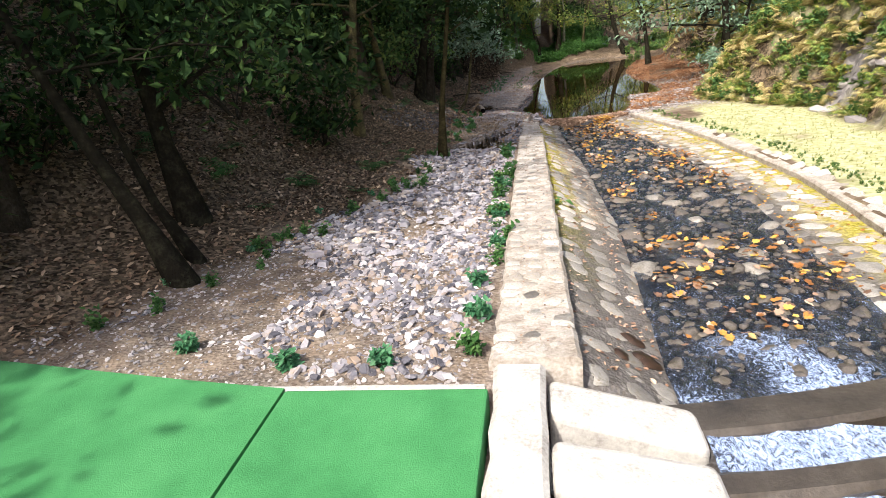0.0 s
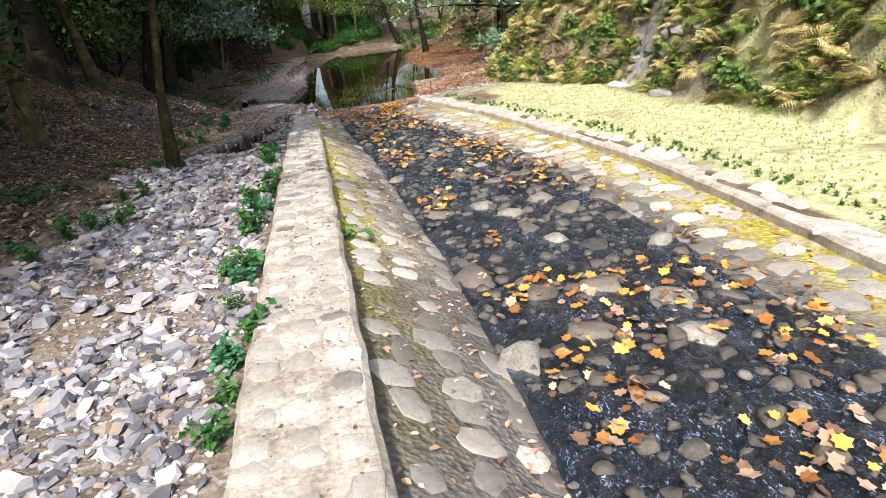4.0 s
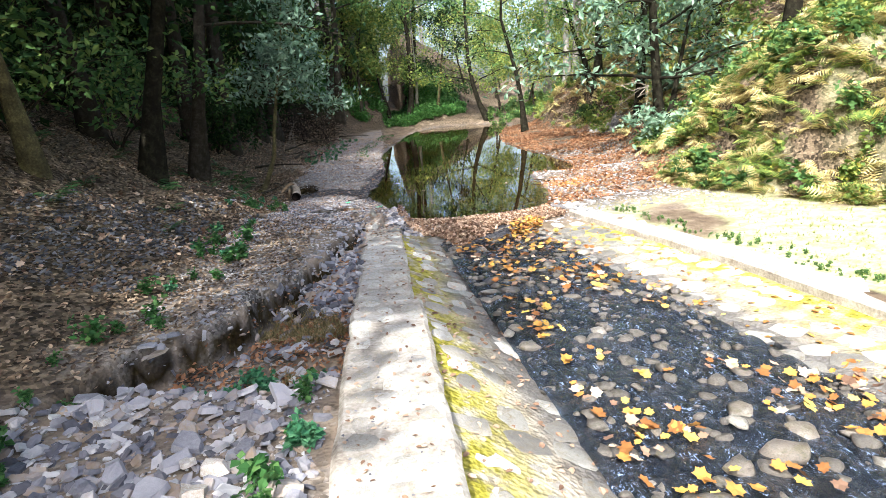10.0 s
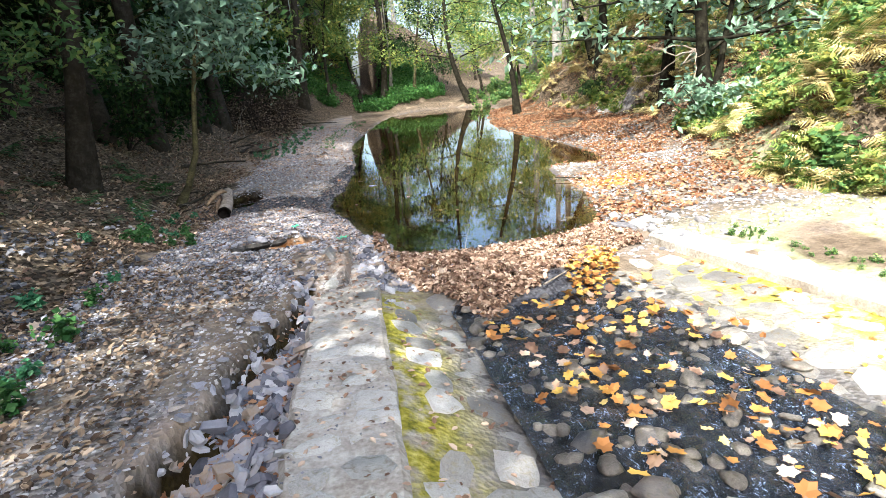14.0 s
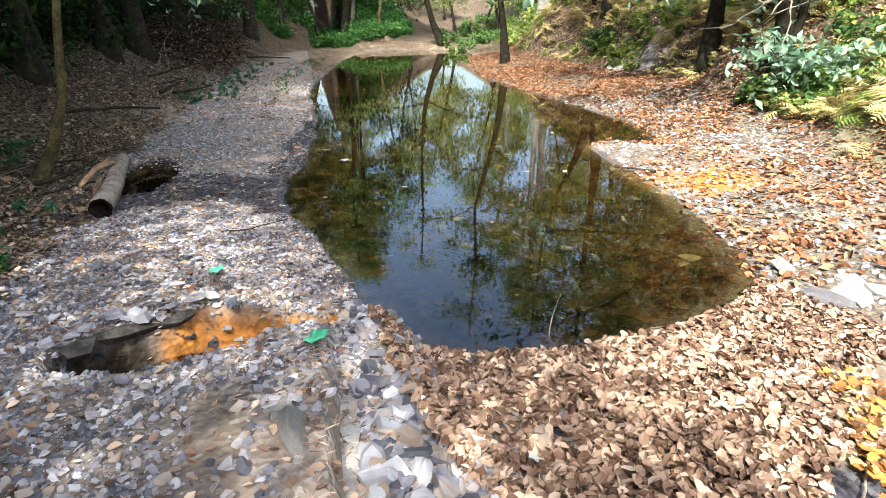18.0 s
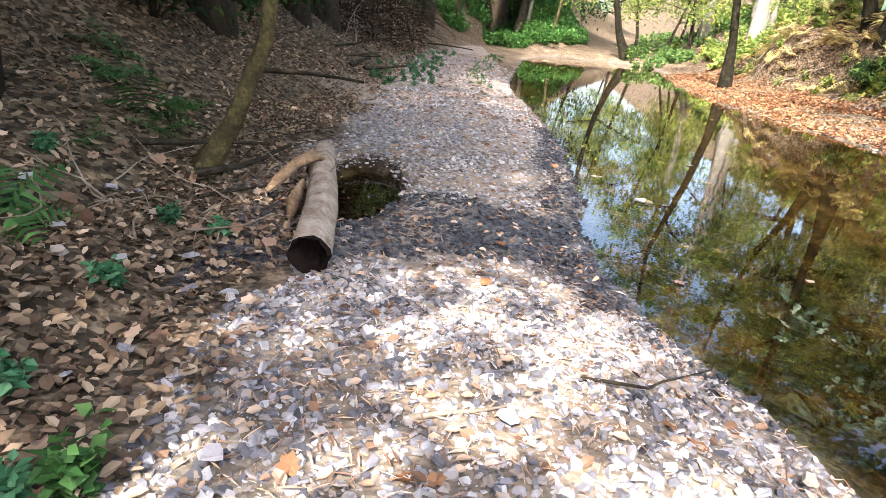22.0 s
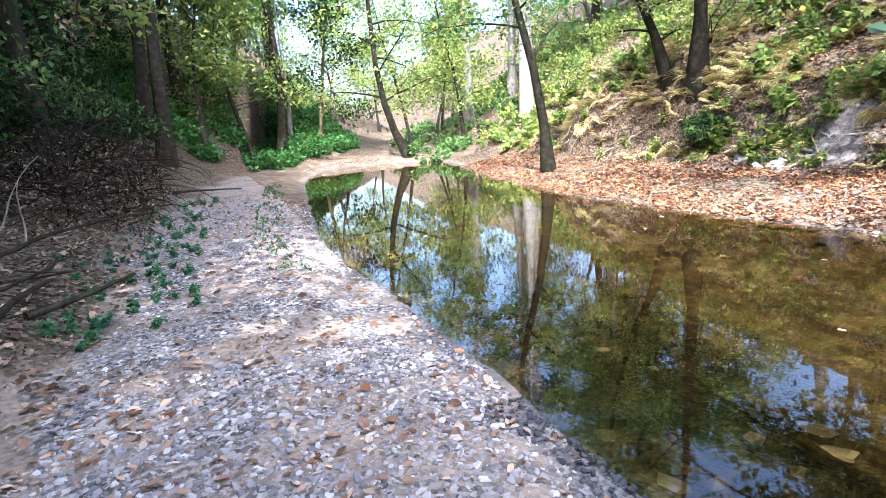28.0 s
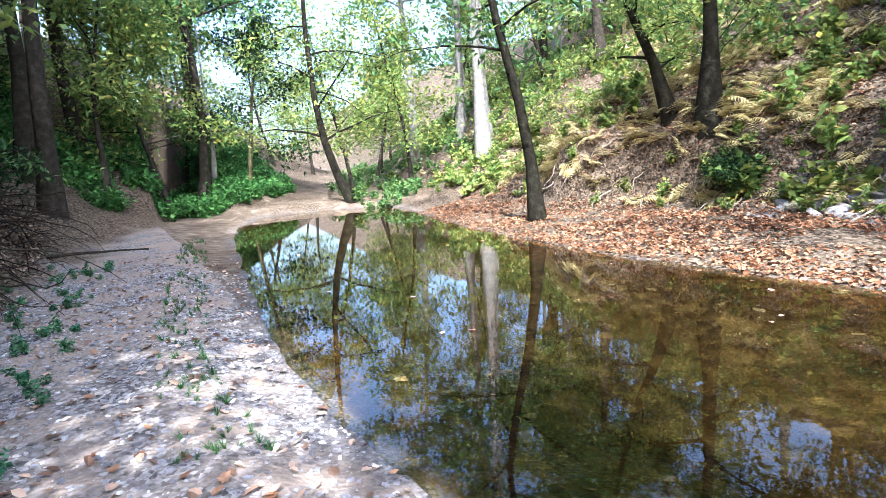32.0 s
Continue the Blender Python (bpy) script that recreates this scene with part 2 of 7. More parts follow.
def corridor(y):
    return np.interp(y, [-6, -0.12, 0.1, 5, 10, 13, 16, 18, 19.2, 20.4, 22, 26, 35, 48, 70], [0.86, 0.88, 0.98, 0.64, 0.5, 0.47, 0.38, 0.25, 0.12, 0.06, 0.13, 0.16, 0.2, 0.3, 1.2])


def toe_left(y):
    return np.interp(y, [-6, 0, 3, 5, 7, 10, 13, 17, 20, 22.5, 27, 31, 34, 41, 45, 48, 51, 54, 60, 75], [-4.6, -4.0, -3.3, -2.7, -2.1, -2.2, -2.0, -2.1, -2.6, -2.7, -2.2, -2.1, -1.9, -0.7, 0.9, 3.2, 5.8, 7.6, 10, 16.5])


def toe_right(y):
    return np.interp(y, [-6, 3, 6, 9, 12.5, 14.8, 16.2, 17.5, 19, 21, 23, 25, 28, 32, 36, 40, 44, 48, 54, 60, 75], [7.0, 7.1, 7.0, 6.9, 7.0, 6.3, 5.6, 5.3, 5.6, 6.6, 7.3, 7.6, 8.0, 8.0, 7.8, 8.8, 9.2, 10.0, 11.6, 14.2, 21])


def wall_right(y):
    return np.interp(y, [-6, 1, 3, 5, 7, 9, 11, 13, 14.5, 16.2], [3.5, 3.6, 3.85, 4.1, 4.3, 4.22, 4.08, 3.8, 3.45, 3.05])


def wall_right_top(y):
    return np.interp(y, [-6, 0, 3, 7, 10, 16.2], [0.75, 0.5, 0.34, 0.2, 0.12, 0.07])


def stream_left(y):
    return np.interp(y, [-4, 1, 5, 9, 12, 15], [0.95, 1.0, 1.2, 1.15, 1.0, 0.85])


def stream_right(y):
    return np.interp(y, [-4, 1, 4, 7, 10, 13, 15.5], [2.7, 2.75, 2.95, 3.2, 2.95, 2.55, 2.2])


def stream_top(y):
    return np.interp(y, [-4, -0.51, -0.5, 0.29, 0.3, 3, 6, 9, 13, 15.5, 18], [0.86, 0.84, 0.7, 0.68, 0.5, 0.38, 0.2, 0.13, 0.05, 0.015, 0.0])


def hollow(x, y):
    """How deep the washed-out hollow in the gravel is: sheer on its far side, a ramp on the near one, with a rill that leaves it for the pond."""
    s, v = 0.97 * (x + 1.2) + 0.24 * (y - 16.7), -0.24 * (x + 1.2) + 0.97 * (y - 16.7)
    s = s + 0.05 * fbm(x, y, 3.1, 2, 8)
    far_edge = np.interp(s, [0, 0.25, 0.6, 0.72, 1.0, 1.3, 1.6], [0.05, 0.16, 0.27, 0.2, 0.14, 0.2, 0.34]) + 0.03 * fbm(x, y, 4.0, 2, 7)
    near_edge = np.interp(s, [0, 0.3, 0.8, 1.1, 1.6], [-0.24, -0.36, -0.32, -0.12, 0.1])
    deep = np.interp(s, [-0.06, 0.06, 0.5, 0.95, 1.3, 1.62, 1.75], [0, 0.27, 0.34, 0.27, 0.2, 0.14, 0])
    return deep * sstep(0, 0.13, v - near_edge) * (1 - sstep(-0.03, 0.025, v - far_edge))


def height(x, y):
    x, y = np.asarray(x, float), np.asarray(y, float)
    pd = pond_dist(x, y)
    z = corridor(y) + 0.03 * fbm(x, y, 0.9, 4, 3)
    # the pit beside the foot of the wall, and the ditch that runs back from it
    edge = np.interp(y, [10.5, 11.1, 11.4, 12.4, 12.9, 13.3, 14.4, 15.4, 16], [-2.0, -1.68, -1.42, -1.12, -0.85, -0.74, -0.56, -0.4, -0.3]) + 0.1 * fbm(x, y, 1.7, 3, 9)
    ditch = sstep(0, 0.1, x - edge) * sstep(10.3, 10.75, y + 0.25 * fbm(x, y, 1.3, 2, 5)) * (1 - sstep(14.6, 15.9, y)) * (x < 0.2)
    z = z - ditch * (0.37 - 0.15 * sstep(11.9, 13.0, y) + 0.06 * fbm(x, y, 2.0, 3, 6))
    z = z - hollow(x, y)
    z = z - 0.2 * (1 - sstep(0.6, 1.0, np.hypot((x + 1.78) / 0.3, (y - 20.85) / 0.75) + 0.1 * fbm(x, y, 2.0, 2, 11)))
    # left hillside
    d = toe_left(y) - x + 0.25 * fbm(x, y, 0.6, 3, 12)
    dd = np.clip(d, 0, None)
    hill = (0.28 + 0.1 * sstep(10, 13, y) * (1 - sstep(24, 28, y))) * np.minimum(dd, 1.6) + 0.62 * np.clip(dd - 1.6, 0, 14) + 0.2 * np.clip(dd - 15.6, 0, None)
    z = z + hill + 0.22 * fbm(x, y, 0.35, 4, 15) * sstep(0.3, 3, d)
    # the channel between the walls
    wt, wr, sl, sr, st = wall_top(y), wall_right(y), stream_left(y), stream_right(y), stream_top(y)
    bed = st - 0.07 + 0.03 * fbm(x, y, 2.2, 3, 20)
    ch = np.where(x < sl, bed + (wt - 0.14 - bed) * (0.08 + 0.92 * sstep(0.22, 0.36, y)) * np.clip((sl - x) / (sl - 0.25), 0, 1), bed)
    ch = np.where(x > sr, bed + (wall_right_top(y) - 0.03 - bed) * np.clip((x - sr) / (wr - sr), 0, 1), ch)
    terrace = wall_right_top(y) + 0.06 + 0.05 * np.clip(x - wr, 0, 4) + 0.03 * fbm(x, y, 0.8, 3, 30)
    right_part = np.where(x < wr + 0.1, ch, terrace)
    shore_r = 0.03 + 0.1 * np.clip(pd, 0, 2.2) + 0.03 * fbm(x, y, 1.1, 3, 33)
    right_part = right_part * (1 - sstep(15.6, 17.2, y)) + shore_r * sstep(15.6, 17.2, y)
    m = sstep(-0.02, 0.02, x - 0.0) * (1 - sstep(15.8, 17.0, y)) + (x > 2.0) * sstep(15.8, 17.0, y) * (1 - sstep(42.5, 44.5, y))
    z = z * (1 - m) + right_part * m
    # the low shore behind the heap
    low_shore = 0.012 + 0.10 * np.clip(pd, 0, 3)
    k = sstep(0.28, 0.5, x) * (1 - sstep(2.5, 2.9, x)) * sstep(15.75, 16.2, y) * (pd >= 0)
    z = z * (1 - k) + np.minimum(z, low_shore) * k
    # the heap of leaves that dams the channel's foot
    heap = np.exp(-(((x - 1.7) / 1.15) ** 2) - ((y - 15.62 - 0.14 * (x - 1.5)) / 0.56) ** 2)
    z = np.maximum(z, heap * 0.22 - 0.07)
    # right bank: a broken cliff first, then a long wooded slope
    d = x - toe_right(y) + 0.5 * fbm(x, y, 0.45, 4, 40)
    dd = np.clip(d, 0, None)
    steep = 1 - sstep(15, 21, y)
    cliff = 2.3 * sstep(0.0, 1.1, dd) + 0.55 * np.clip(dd - 0.9, 0, 22)
    step_y = 0.9 * sstep(0.5, 1.3, dd + 0.3 * fbm(x, y, 0.7, 2, 45)) * sstep(20, 24, y) * (1 - sstep(36, 41, y))
    slope = 0.30 * np.minimum(dd, 1.0) + step_y + 0.62 * np.clip(dd - 1.0, 0, 22)
    ledge = sstep(0.0, 0.3, dd) * (1 - sstep(1.0, 1.5, dd)) * steep
    z = z + ledge * (0.12 * np.abs(fbm(x, y, 1.6, 3, 46)) + 0.05 * fbm(x, y, 4.0, 2, 47) - 0.06)
    z = z + steep * cliff + (1 - steep) * slope + 0.25 * fbm(x, y, 0.5, 4, 48) * sstep(0.2, 2.5, d)
    # pond basin, and sandbar at its head
    basin = -0.75 * sstep(0, 2.4, -pd) - 0.05 * sstep(0, 0.12, -pd)
    z = np.where(pd < 0, basin + 0.04 * fbm(x, y, 1.5, 3, 50), z)
    near = (1 - sstep(0, 0.9, pd)) * (pd >= 0) * ((y > 16.75) | (x > 2.6))
    z = np.where(pd >= 0, z * (1 - near * 0.85) + near * 0.85 * 0.012, z)
    # the valley's head rises far behind
    z = z + 0.02 * np.clip(y - 55, 0, 60)
    return z


def axis(parts):
    out = []
    for a, b, s in parts:
        out.append(np.arange(a, b, s))
    return np.unique(np.round(np.concatenate(out), 4))


gx = axis([(-70, -20, 4.0), (-20, -8, 0.8), (-8, -3.5, 0.25), (-3.5, -2.0, 0.09), (-2.0, -1.3, 0.05), (-1.3, 0.3, 0.035), (0.3, 5.6, 0.09), (5.6, 8.4, 0.08), (8.4, 10, 0.16), (10, 24, 0.7), (24, 75, 4)])
gy = axis([(-40, -8, 4), (-8, -1, 0.4), (-1, 10.3, 0.1), (10.3, 16.4, 0.07), (16.4, 17.4, 0.035), (17.4, 20, 0.1), (20, 34, 0.16), (34, 50, 0.4), (50, 130, 3)])
GX, GY = np.meshgrid(gx, gy)
GZ = height(GX, GY)
V = np.stack([GX.ravel(), GY.ravel(), GZ.ravel()], 1)
nx, ny = len(gx), len(gy)
i = np.arange((ny - 1) * (nx - 1))
a = (i // (nx - 1)) * nx + i % (nx - 1)
ground_me = smooth(fast_mesh("ground", V, np.stack([a, a + 1, a + nx + 1, a + nx], 1)))
X, Y = GX.ravel(), GY.ravel()
PD = pond_dist(X, Y)
HO = hollow(X, Y)


def path_left(y):
    """Where the trodden gravel ends and the leaf litter begins."""
    return np.interp(y, [13, 15, 17, 18.5, 19.6, 20.5, 22.2, 24, 27, 31], [-2.2, -2.0, -1.95, -1.9, -1.95, -2.15, -2.3, -2.35, -2.2, -2.1])


def puddled(x, y):
    """The dark soaked gravel between the log and the pond."""
    return sstep(0.0, 0.35, 0.72 + 0.3 * fbm(x, y, 1.3, 3, 67) - np.abs(y - 20.15 - 0.12 * (x + 0.9))) * (x < 0.4) * (x > -2.3)


left = sstep(-0.25, 0.5, toe_left(Y) - X + 0.4 * fbm(X, Y, 1.2, 3, 60))
far = sstep(46, 52, Y)
rightb = sstep(-0.2, 0.5, X - toe_right(Y) + 0.5 * fbm(X, Y, 1.0, 3, 61))
leafbeach = (X > 2.8) * (Y > 16.5) * sstep(-0.2, 0.3, fbm(X, Y, 1.3, 3, 62) + 0.35)
logleaf = (Y > 17.5) * (Y < 24) * sstep(-0.1, 0.25, path_left(Y) - X + 0.25 * fbm(X, Y, 1.4, 3, 78))
bankleaf = (X < -1.2) * (Y > 10.5) * (Y < 16.5) * sstep(-0.3, 0.5, -1.7 - X + 0.6 * fbm(X, Y, 1.1, 3, 64))
litter = np.clip(left + rightb + leafbeach + bankleaf + logleaf, 0, 1)
terr = (X > wall_right(Y) + 0.3) * (Y < 17) * (1 - rightb) * (1 - sstep(15.0, 17, Y))
grass = np.maximum(0.55 * rightb * (Y < 21) * sstep(-0.5, 0.3, fbm(X, Y, 0.8, 3, 77)), terr * sstep(-0.55, 0.15, fbm(X, Y, 0.9, 4, 63) + 0.25), far * 0.5)
# brown soil under the slates, also standing in for their shaded gaps
gravel = np.clip((X < 0.2) * (1 - left) * (1 - bankleaf) * (1 - logleaf) * (1 - 0.6 * (X < -0.3) * ((Y < 10.8) + (Y > 13.5) * (Y < 19))) + (Y > 41) * 0.35 * (1 - sstep(0.05, 0.4, PD)) + 0.3 * (X > 2.6) * (Y > 15.4) * (Y < 28) * (1 - rightb), 0, 1) * 0.9
wet = (puddled(X, Y) * 0.95 + (1 - sstep(0.0, 0.35, PD)) * (X < 1.5) * 0.7)
wet = np.clip(np.maximum(wet, (PD < 0) * 0.6), 0, 1) * sstep(-0.5, 0.3, fbm(X, Y, 1.4, 3, 66) + 0.2)
zone = ground_me.attributes.new("zone", "FLOAT_COLOR", "POINT")
zone.data.foreach_set("color", np.stack([litter, grass, gravel, np.ones_like(X)], 1).astype(np.float32).ravel())
in_channel = (X > 0.15) * (X < wall_right(Y) + 0.1) * (Y < 16.2) * (1 - sstep(14.6, 16.0, Y + 0.5 * fbm(X, Y, 1.0, 2, 70)))
moss = in_channel * np.maximum(1 - sstep(0.15, 0.6, X - 0.25), 1 - sstep(0.1, 0.9, wall_right(Y) - X)) * sstep(1.5, 3.0, Y)
rust = np.maximum(1.4 * sstep(0.03, 0.1, HO) * sstep(-0.95, -0.7, X), np.exp(-((X - 4.2) / 0.6) ** 2 - ((Y - 19.4) / 0.75) ** 2)) * sstep(-0.2, 0.4, fbm(X, Y, 1.8, 3, 72) + 0.2)
zone_b = ground_me.attributes.new("zone_b", "FLOAT_COLOR", "POINT")
zone_b.data.foreach_set("color", np.stack([in_channel, moss, rust, np.ones_like(X)], 1).astype(np.float32).ravel())
bedm = (X > stream_left(Y)) * (X < stream_right(Y)) * (Y < 15.5)
wet = np.maximum(wet, bedm * 0.95)
wet = np.maximum(wet, 0.85 * (X > 0.08) * (X < 3.4) * (Y < 0.34) * (Y > -5))
# undercut shade painted onto the hollow's wet floor and the ditch wall
wet = np.maximum(wet, 0.9 * sstep(0.03, 0.12, HO) * (1 - sstep(-0.92, -0.75, X + 0.6 * (Y - 16.85))))
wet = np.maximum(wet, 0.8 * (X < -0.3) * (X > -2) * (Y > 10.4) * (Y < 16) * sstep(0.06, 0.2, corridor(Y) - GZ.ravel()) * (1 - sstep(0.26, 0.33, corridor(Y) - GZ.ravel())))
wet = np.maximum(wet, in_channel * 0.75 * np.maximum(sstep(-0.5, -0.18, X - stream_left(Y) + 0.12 * fbm(X, Y, 1.3, 3, 75)) * (Y > 0.35), (Y > 0.35) * (1 - sstep(3.0, 5.2, Y + 0.8 * fbm(X, Y, 1.0, 2, 76)))) * (1 - sstep(0.3, 0.75, X - stream_right(Y))))
bd = ground_me.attributes.new("bed", "FLOAT", "POINT")
sunk = corridor(Y) - GZ.ravel()
# the walls' shade painted near black; only the puddle's bed is mud
mud_shade = np.maximum(0.9 * sstep(0.02, 0.1, HO) * (1 - sstep(-0.92, -0.75, X + 0.6 * (Y - 16.85))), (X < -0.28) * (X > -2.3) * (Y > 10.3) * (Y < 16) * sstep(0.04, 0.1, sunk) * (1 - 0.7 * sstep(0.28, 0.34, sunk)))
mud_shade = np.maximum(mud_shade, 1 - sstep(0.95, 1.2, np.hypot((X + 1.78) / 0.3, (Y - 20.85) / 0.75)))
bd.data.foreach_set("value", np.maximum(sstep(0.02, 0.25, -PD), mud_shade).astype(np.float32))
sh = ground_me.attributes.new("shallow", "FLOAT", "POINT")
sh.data.foreach_set("value", ((PD < 0.3) * (1 - sstep(0.15, 1.1, -PD + 0.4 * fbm(X, Y, 0.9, 3, 79)))).astype(np.float32))
rk = ground_me.attributes.new("rock", "FLOAT", "POINT")
cliff_d = X - toe_right(Y) + 0.5 * fbm(X, Y, 0.45, 4, 40)
rocky = sstep(-0.05, 0.1, cliff_d) * (1 - sstep(0.8, 1.3, cliff_d)) * np.maximum(sstep(9.6, 10.6, Y) * (1 - sstep(13.2, 14.2, Y)), sstep(28, 28.8, Y) * (1 - sstep(30.5, 31.2, Y)) * 0.8)
rk.data.foreach_set("value", (rocky * sstep(-0.3, 0.2, fbm(X, Y, 1.2, 3, 74) + 0.15)).astype(np.float32))
wa = ground_me.attributes.new("wet", "FLOAT", "POINT")
wa.data.foreach_set("value", wet.astype(np.float32))
obj("ground", ground_me, GROUND, label="valley floor of soil, gravel and leaf litter between wooded banks", category="ground", kind="structure")

# pond water: a clear, brown-tinted sheet
w = Mat("pond_water", 0.015, 0, 0.5)
w.b.inputs["Base Color"].default_value = (0.46, 0.36, 0.15, 1)
w.b.inputs["Transmission Weight"].default_value = 1.0
w.b.inputs["IOR"].default_value = 1.45
w.bump(w.noise(5.0, 3), 0.04, 0.01)
POND_WATER = w.m
c0 = POND.mean(0)
pw = [(*(p + (p - c0) / np.linalg.norm(p - c0) * 0.12), 0.0) for p in POND]
bm = bmesh.new()
bm.faces.new([bm.verts.new(v) for v in reversed(pw)])
bmesh.ops.triangulate(bm, faces=bm.faces[:])
me = bpy.data.meshes.new("pond_water")
bm.to_mesh(me)
bm.free()
o = obj("water", me, POND_WATER, label="still brown pond water reflecting trees and sky", category="pond", kind="structure")
o.visible_shadow = False

# ---- more geometry helpers ----
def tube(P, r, n=7, cap=True):
    """A swept round bar through the points P with the radii r: vertices and faces."""
    P, r = np.asarray(P, float), np.asarray(r, float)
    T = np.gradient(P, axis=0)
    T /= np.linalg.norm(T, axis=1)[:, None] + 1e-9
    ref = np.where(np.abs(T[:, 2:3]) > 0.9, np.array([[1.0, 0, 0]]), np.array([[0, 0, 1.0]]))
    if np.abs(T[0, 2]) > 0.6:
        ref = np.tile([[1.0, 0.1, 0]], (len(P), 1))
    U = np.cross(T, ref)
    U /= np.linalg.norm(U, axis=1)[:, None] + 1e-9
    W = np.cross(T, U)
    a = np.arange(n) * 2 * np.pi / n
    V = P[:, None] + r[:, None, None] * (np.cos(a)[None, :, None] * U[:, None] + np.sin(a)[None, :, None] * W[:, None])
    V = V.reshape(-1, 3)
    k = np.arange((len(P) - 1) * n)
    i, j = k // n, k % n
    F = np.stack([i * n + j, i * n + (j + 1) % n, (i + 1) * n + (j + 1) % n, (i + 1) * n + j], 1)
    return V, F


def join(pieces):
    V, F, o = [], [], 0
    for v, f in pieces:
        V.append(v)
        F.append(np.asarray(f) + o)
        o += len(v)
    return np.concatenate(V), np.concatenate(F)


def turns(n, tilt, seed_rng=None):
    """n random turns about z, tipped by up to about tilt degrees: n x 3 x 3."""
    q = seed_rng or rng
    a, b, c = q.uniform(0, 2 * np.pi, n), q.normal(0, radians(tilt), n), q.normal(0, radians(tilt), n)
    Z, Xr, Yr = np.zeros((n, 3, 3)), np.zeros((n, 3, 3)), np.zeros((n, 3, 3))
    Z[:, 0, 0], Z[:, 0, 1], Z[:, 1, 0], Z[:, 1, 1], Z[:, 2, 2] = np.cos(a), -np.sin(a), np.sin(a), np.cos(a), 1
    Xr[:, 0, 0], Xr[:, 1, 1], Xr[:, 1, 2], Xr[:, 2, 1], Xr[:, 2, 2] = 1, np.cos(b), -np.sin(b), np.sin(b), np.cos(b)
    Yr[:, 1, 1], Yr[:, 0, 0], Yr[:, 0, 2], Yr[:, 2, 0], Yr[:, 2, 2] = 1, np.cos(c), np.sin(c), -np.sin(c), np.cos(c)
    return Xr @ Yr @ Z


def batch(V0, F0, places, scale, rot):
    """Many copies of one small shape in one pair of arrays; scale is n, or n x 3."""
    n = len(places)
    scale = np.asarray(scale, float)
    if scale.ndim == 1:
        scale = scale[:, None] * np.ones((1, 3))
    V = np.einsum("nij,nmj->nmi", rot, V0[None] * scale[:, None, :]) + np.asarray(places)[:, None]
    F = F0[None] + (np.arange(n) * len(V0))[:, None, None]
    return V.reshape(-1, 3), F.reshape(-1, F0.shape[1])


# small shapes: a folded leaf, a curled dry leaf, a lobed maple leaf, a blade
LEAF_V = np.array([(0, 0, 0), (0.24, 0.42, 0.08), (0, 1, -0.03), (-0.24, 0.42, 0.08)], float)
LEAF_F = np.array([(0, 1, 2), (0, 2, 3)])
DRY_V = np.array([(0, -0.5, 0.10), (0.3, -0.2, 0.16), (0.26, 0.25, 0.14), (0, 0.55, 0.02), (-0.28, 0.2, 0.17), (-0.27, -0.22, 0.12), (0, 0, 0)], float)
DRY_F = np.array([(6, 0, 1), (6, 1, 2), (6, 2, 3), (6, 3, 4), (6, 4, 5), (6, 5, 0)])
_a = np.arange(14) * 2 * np.pi / 14
_r = np.array([0.26, 0.46, 0.38, 0.58, 0.42, 0.56, 0.44, 0.66, 0.44, 0.56, 0.42, 0.58, 0.38, 0.46])
MAPLE_V = np.concatenate([[(0, 0, 0)], np.stack([_r * np.sin(_a + np.pi), _r * np.cos(_a + np.pi), 0.14 * _r + 0.05 * np.sin(3 * _a)], 1)])
MAPLE_F = np.array([(0, 1 + (k + 1) % 14, 1 + k) for k in range(14)])
BLADE_V = np.array([(-0.02, 0, 0), (0.02, 0, 0), (0.016, 0.12, 0.5), (-0.016, 0.12, 0.5), (0, 0.42, 0.88)], float)
BLADE_F = np.array([(0, 1, 2), (0, 2, 3), (3, 2, 4)])


def hull(seed, n=12, flat=0.3, box=0.2):
    """An angular stone about 1 wide: vertices and triangles."""
    q = np.random.default_rng(seed)
    P = q.normal(0, 1, (n, 3))
    P /= np.linalg.norm(P, axis=1)[:, None]
    P = (np.sign(P) * np.abs(P) ** (1 - box)) * q.uniform(0.75, 1.0, (n, 1)) * np.array([0.5, 0.38, 0.5 * flat])
    bm = bmesh.new()
    for p in P:
        bm.verts.new(p)
    bmesh.ops.convex_hull(bm, input=bm.verts[:])
    loose = [v for v in bm.verts if not v.link_faces]
    bmesh.ops.delete(bm, geom=loose, context="VERTS")
    bmesh.ops.triangulate(bm, faces=bm.faces[:])
    bm.verts.index_update()
    V = np.array([v.co[:] for v in bm.verts])
    F = np.array([[v.index for v in f.verts] for f in bm.faces])
    bm.free()
    return V, F


def slab(seed, n=6, thick=0.2):
    """A flat, angular flake of stone about 1 wide: vertices and triangles."""
    q = np.random.default_rng(seed)
    n = n + seed % 2
    a = np.sort(np.arange(n) * 2 * np.pi / n + q.uniform(-0.42, 0.42, n))
    r = q.uniform(0.34, 0.56, n)
    ring = np.stack([r * np.cos(a) * 1.15, r * np.sin(a) * 0.8], 1)
    sh = q.normal(0, 0.04, 2)
    V = np.array([(*p, -thick * 0.5 + q.normal(0, 0.02)) for p in ring] + [(*(p * q.uniform(0.72, 0.97) + sh), thick * 0.5 + q.normal(0, 0.03)) for p in ring])
    F = [(k, (k + 1) % n, n + (k + 1) % n) for k in range(n)] + [(k, n + (k + 1) % n, n + k) for k in range(n)]
    F += [(n, n + k, n + k + 1) for k in range(1, n - 1)] + [(0, k + 1, k) for k in range(1, n - 1)]
    return V, np.array(F)


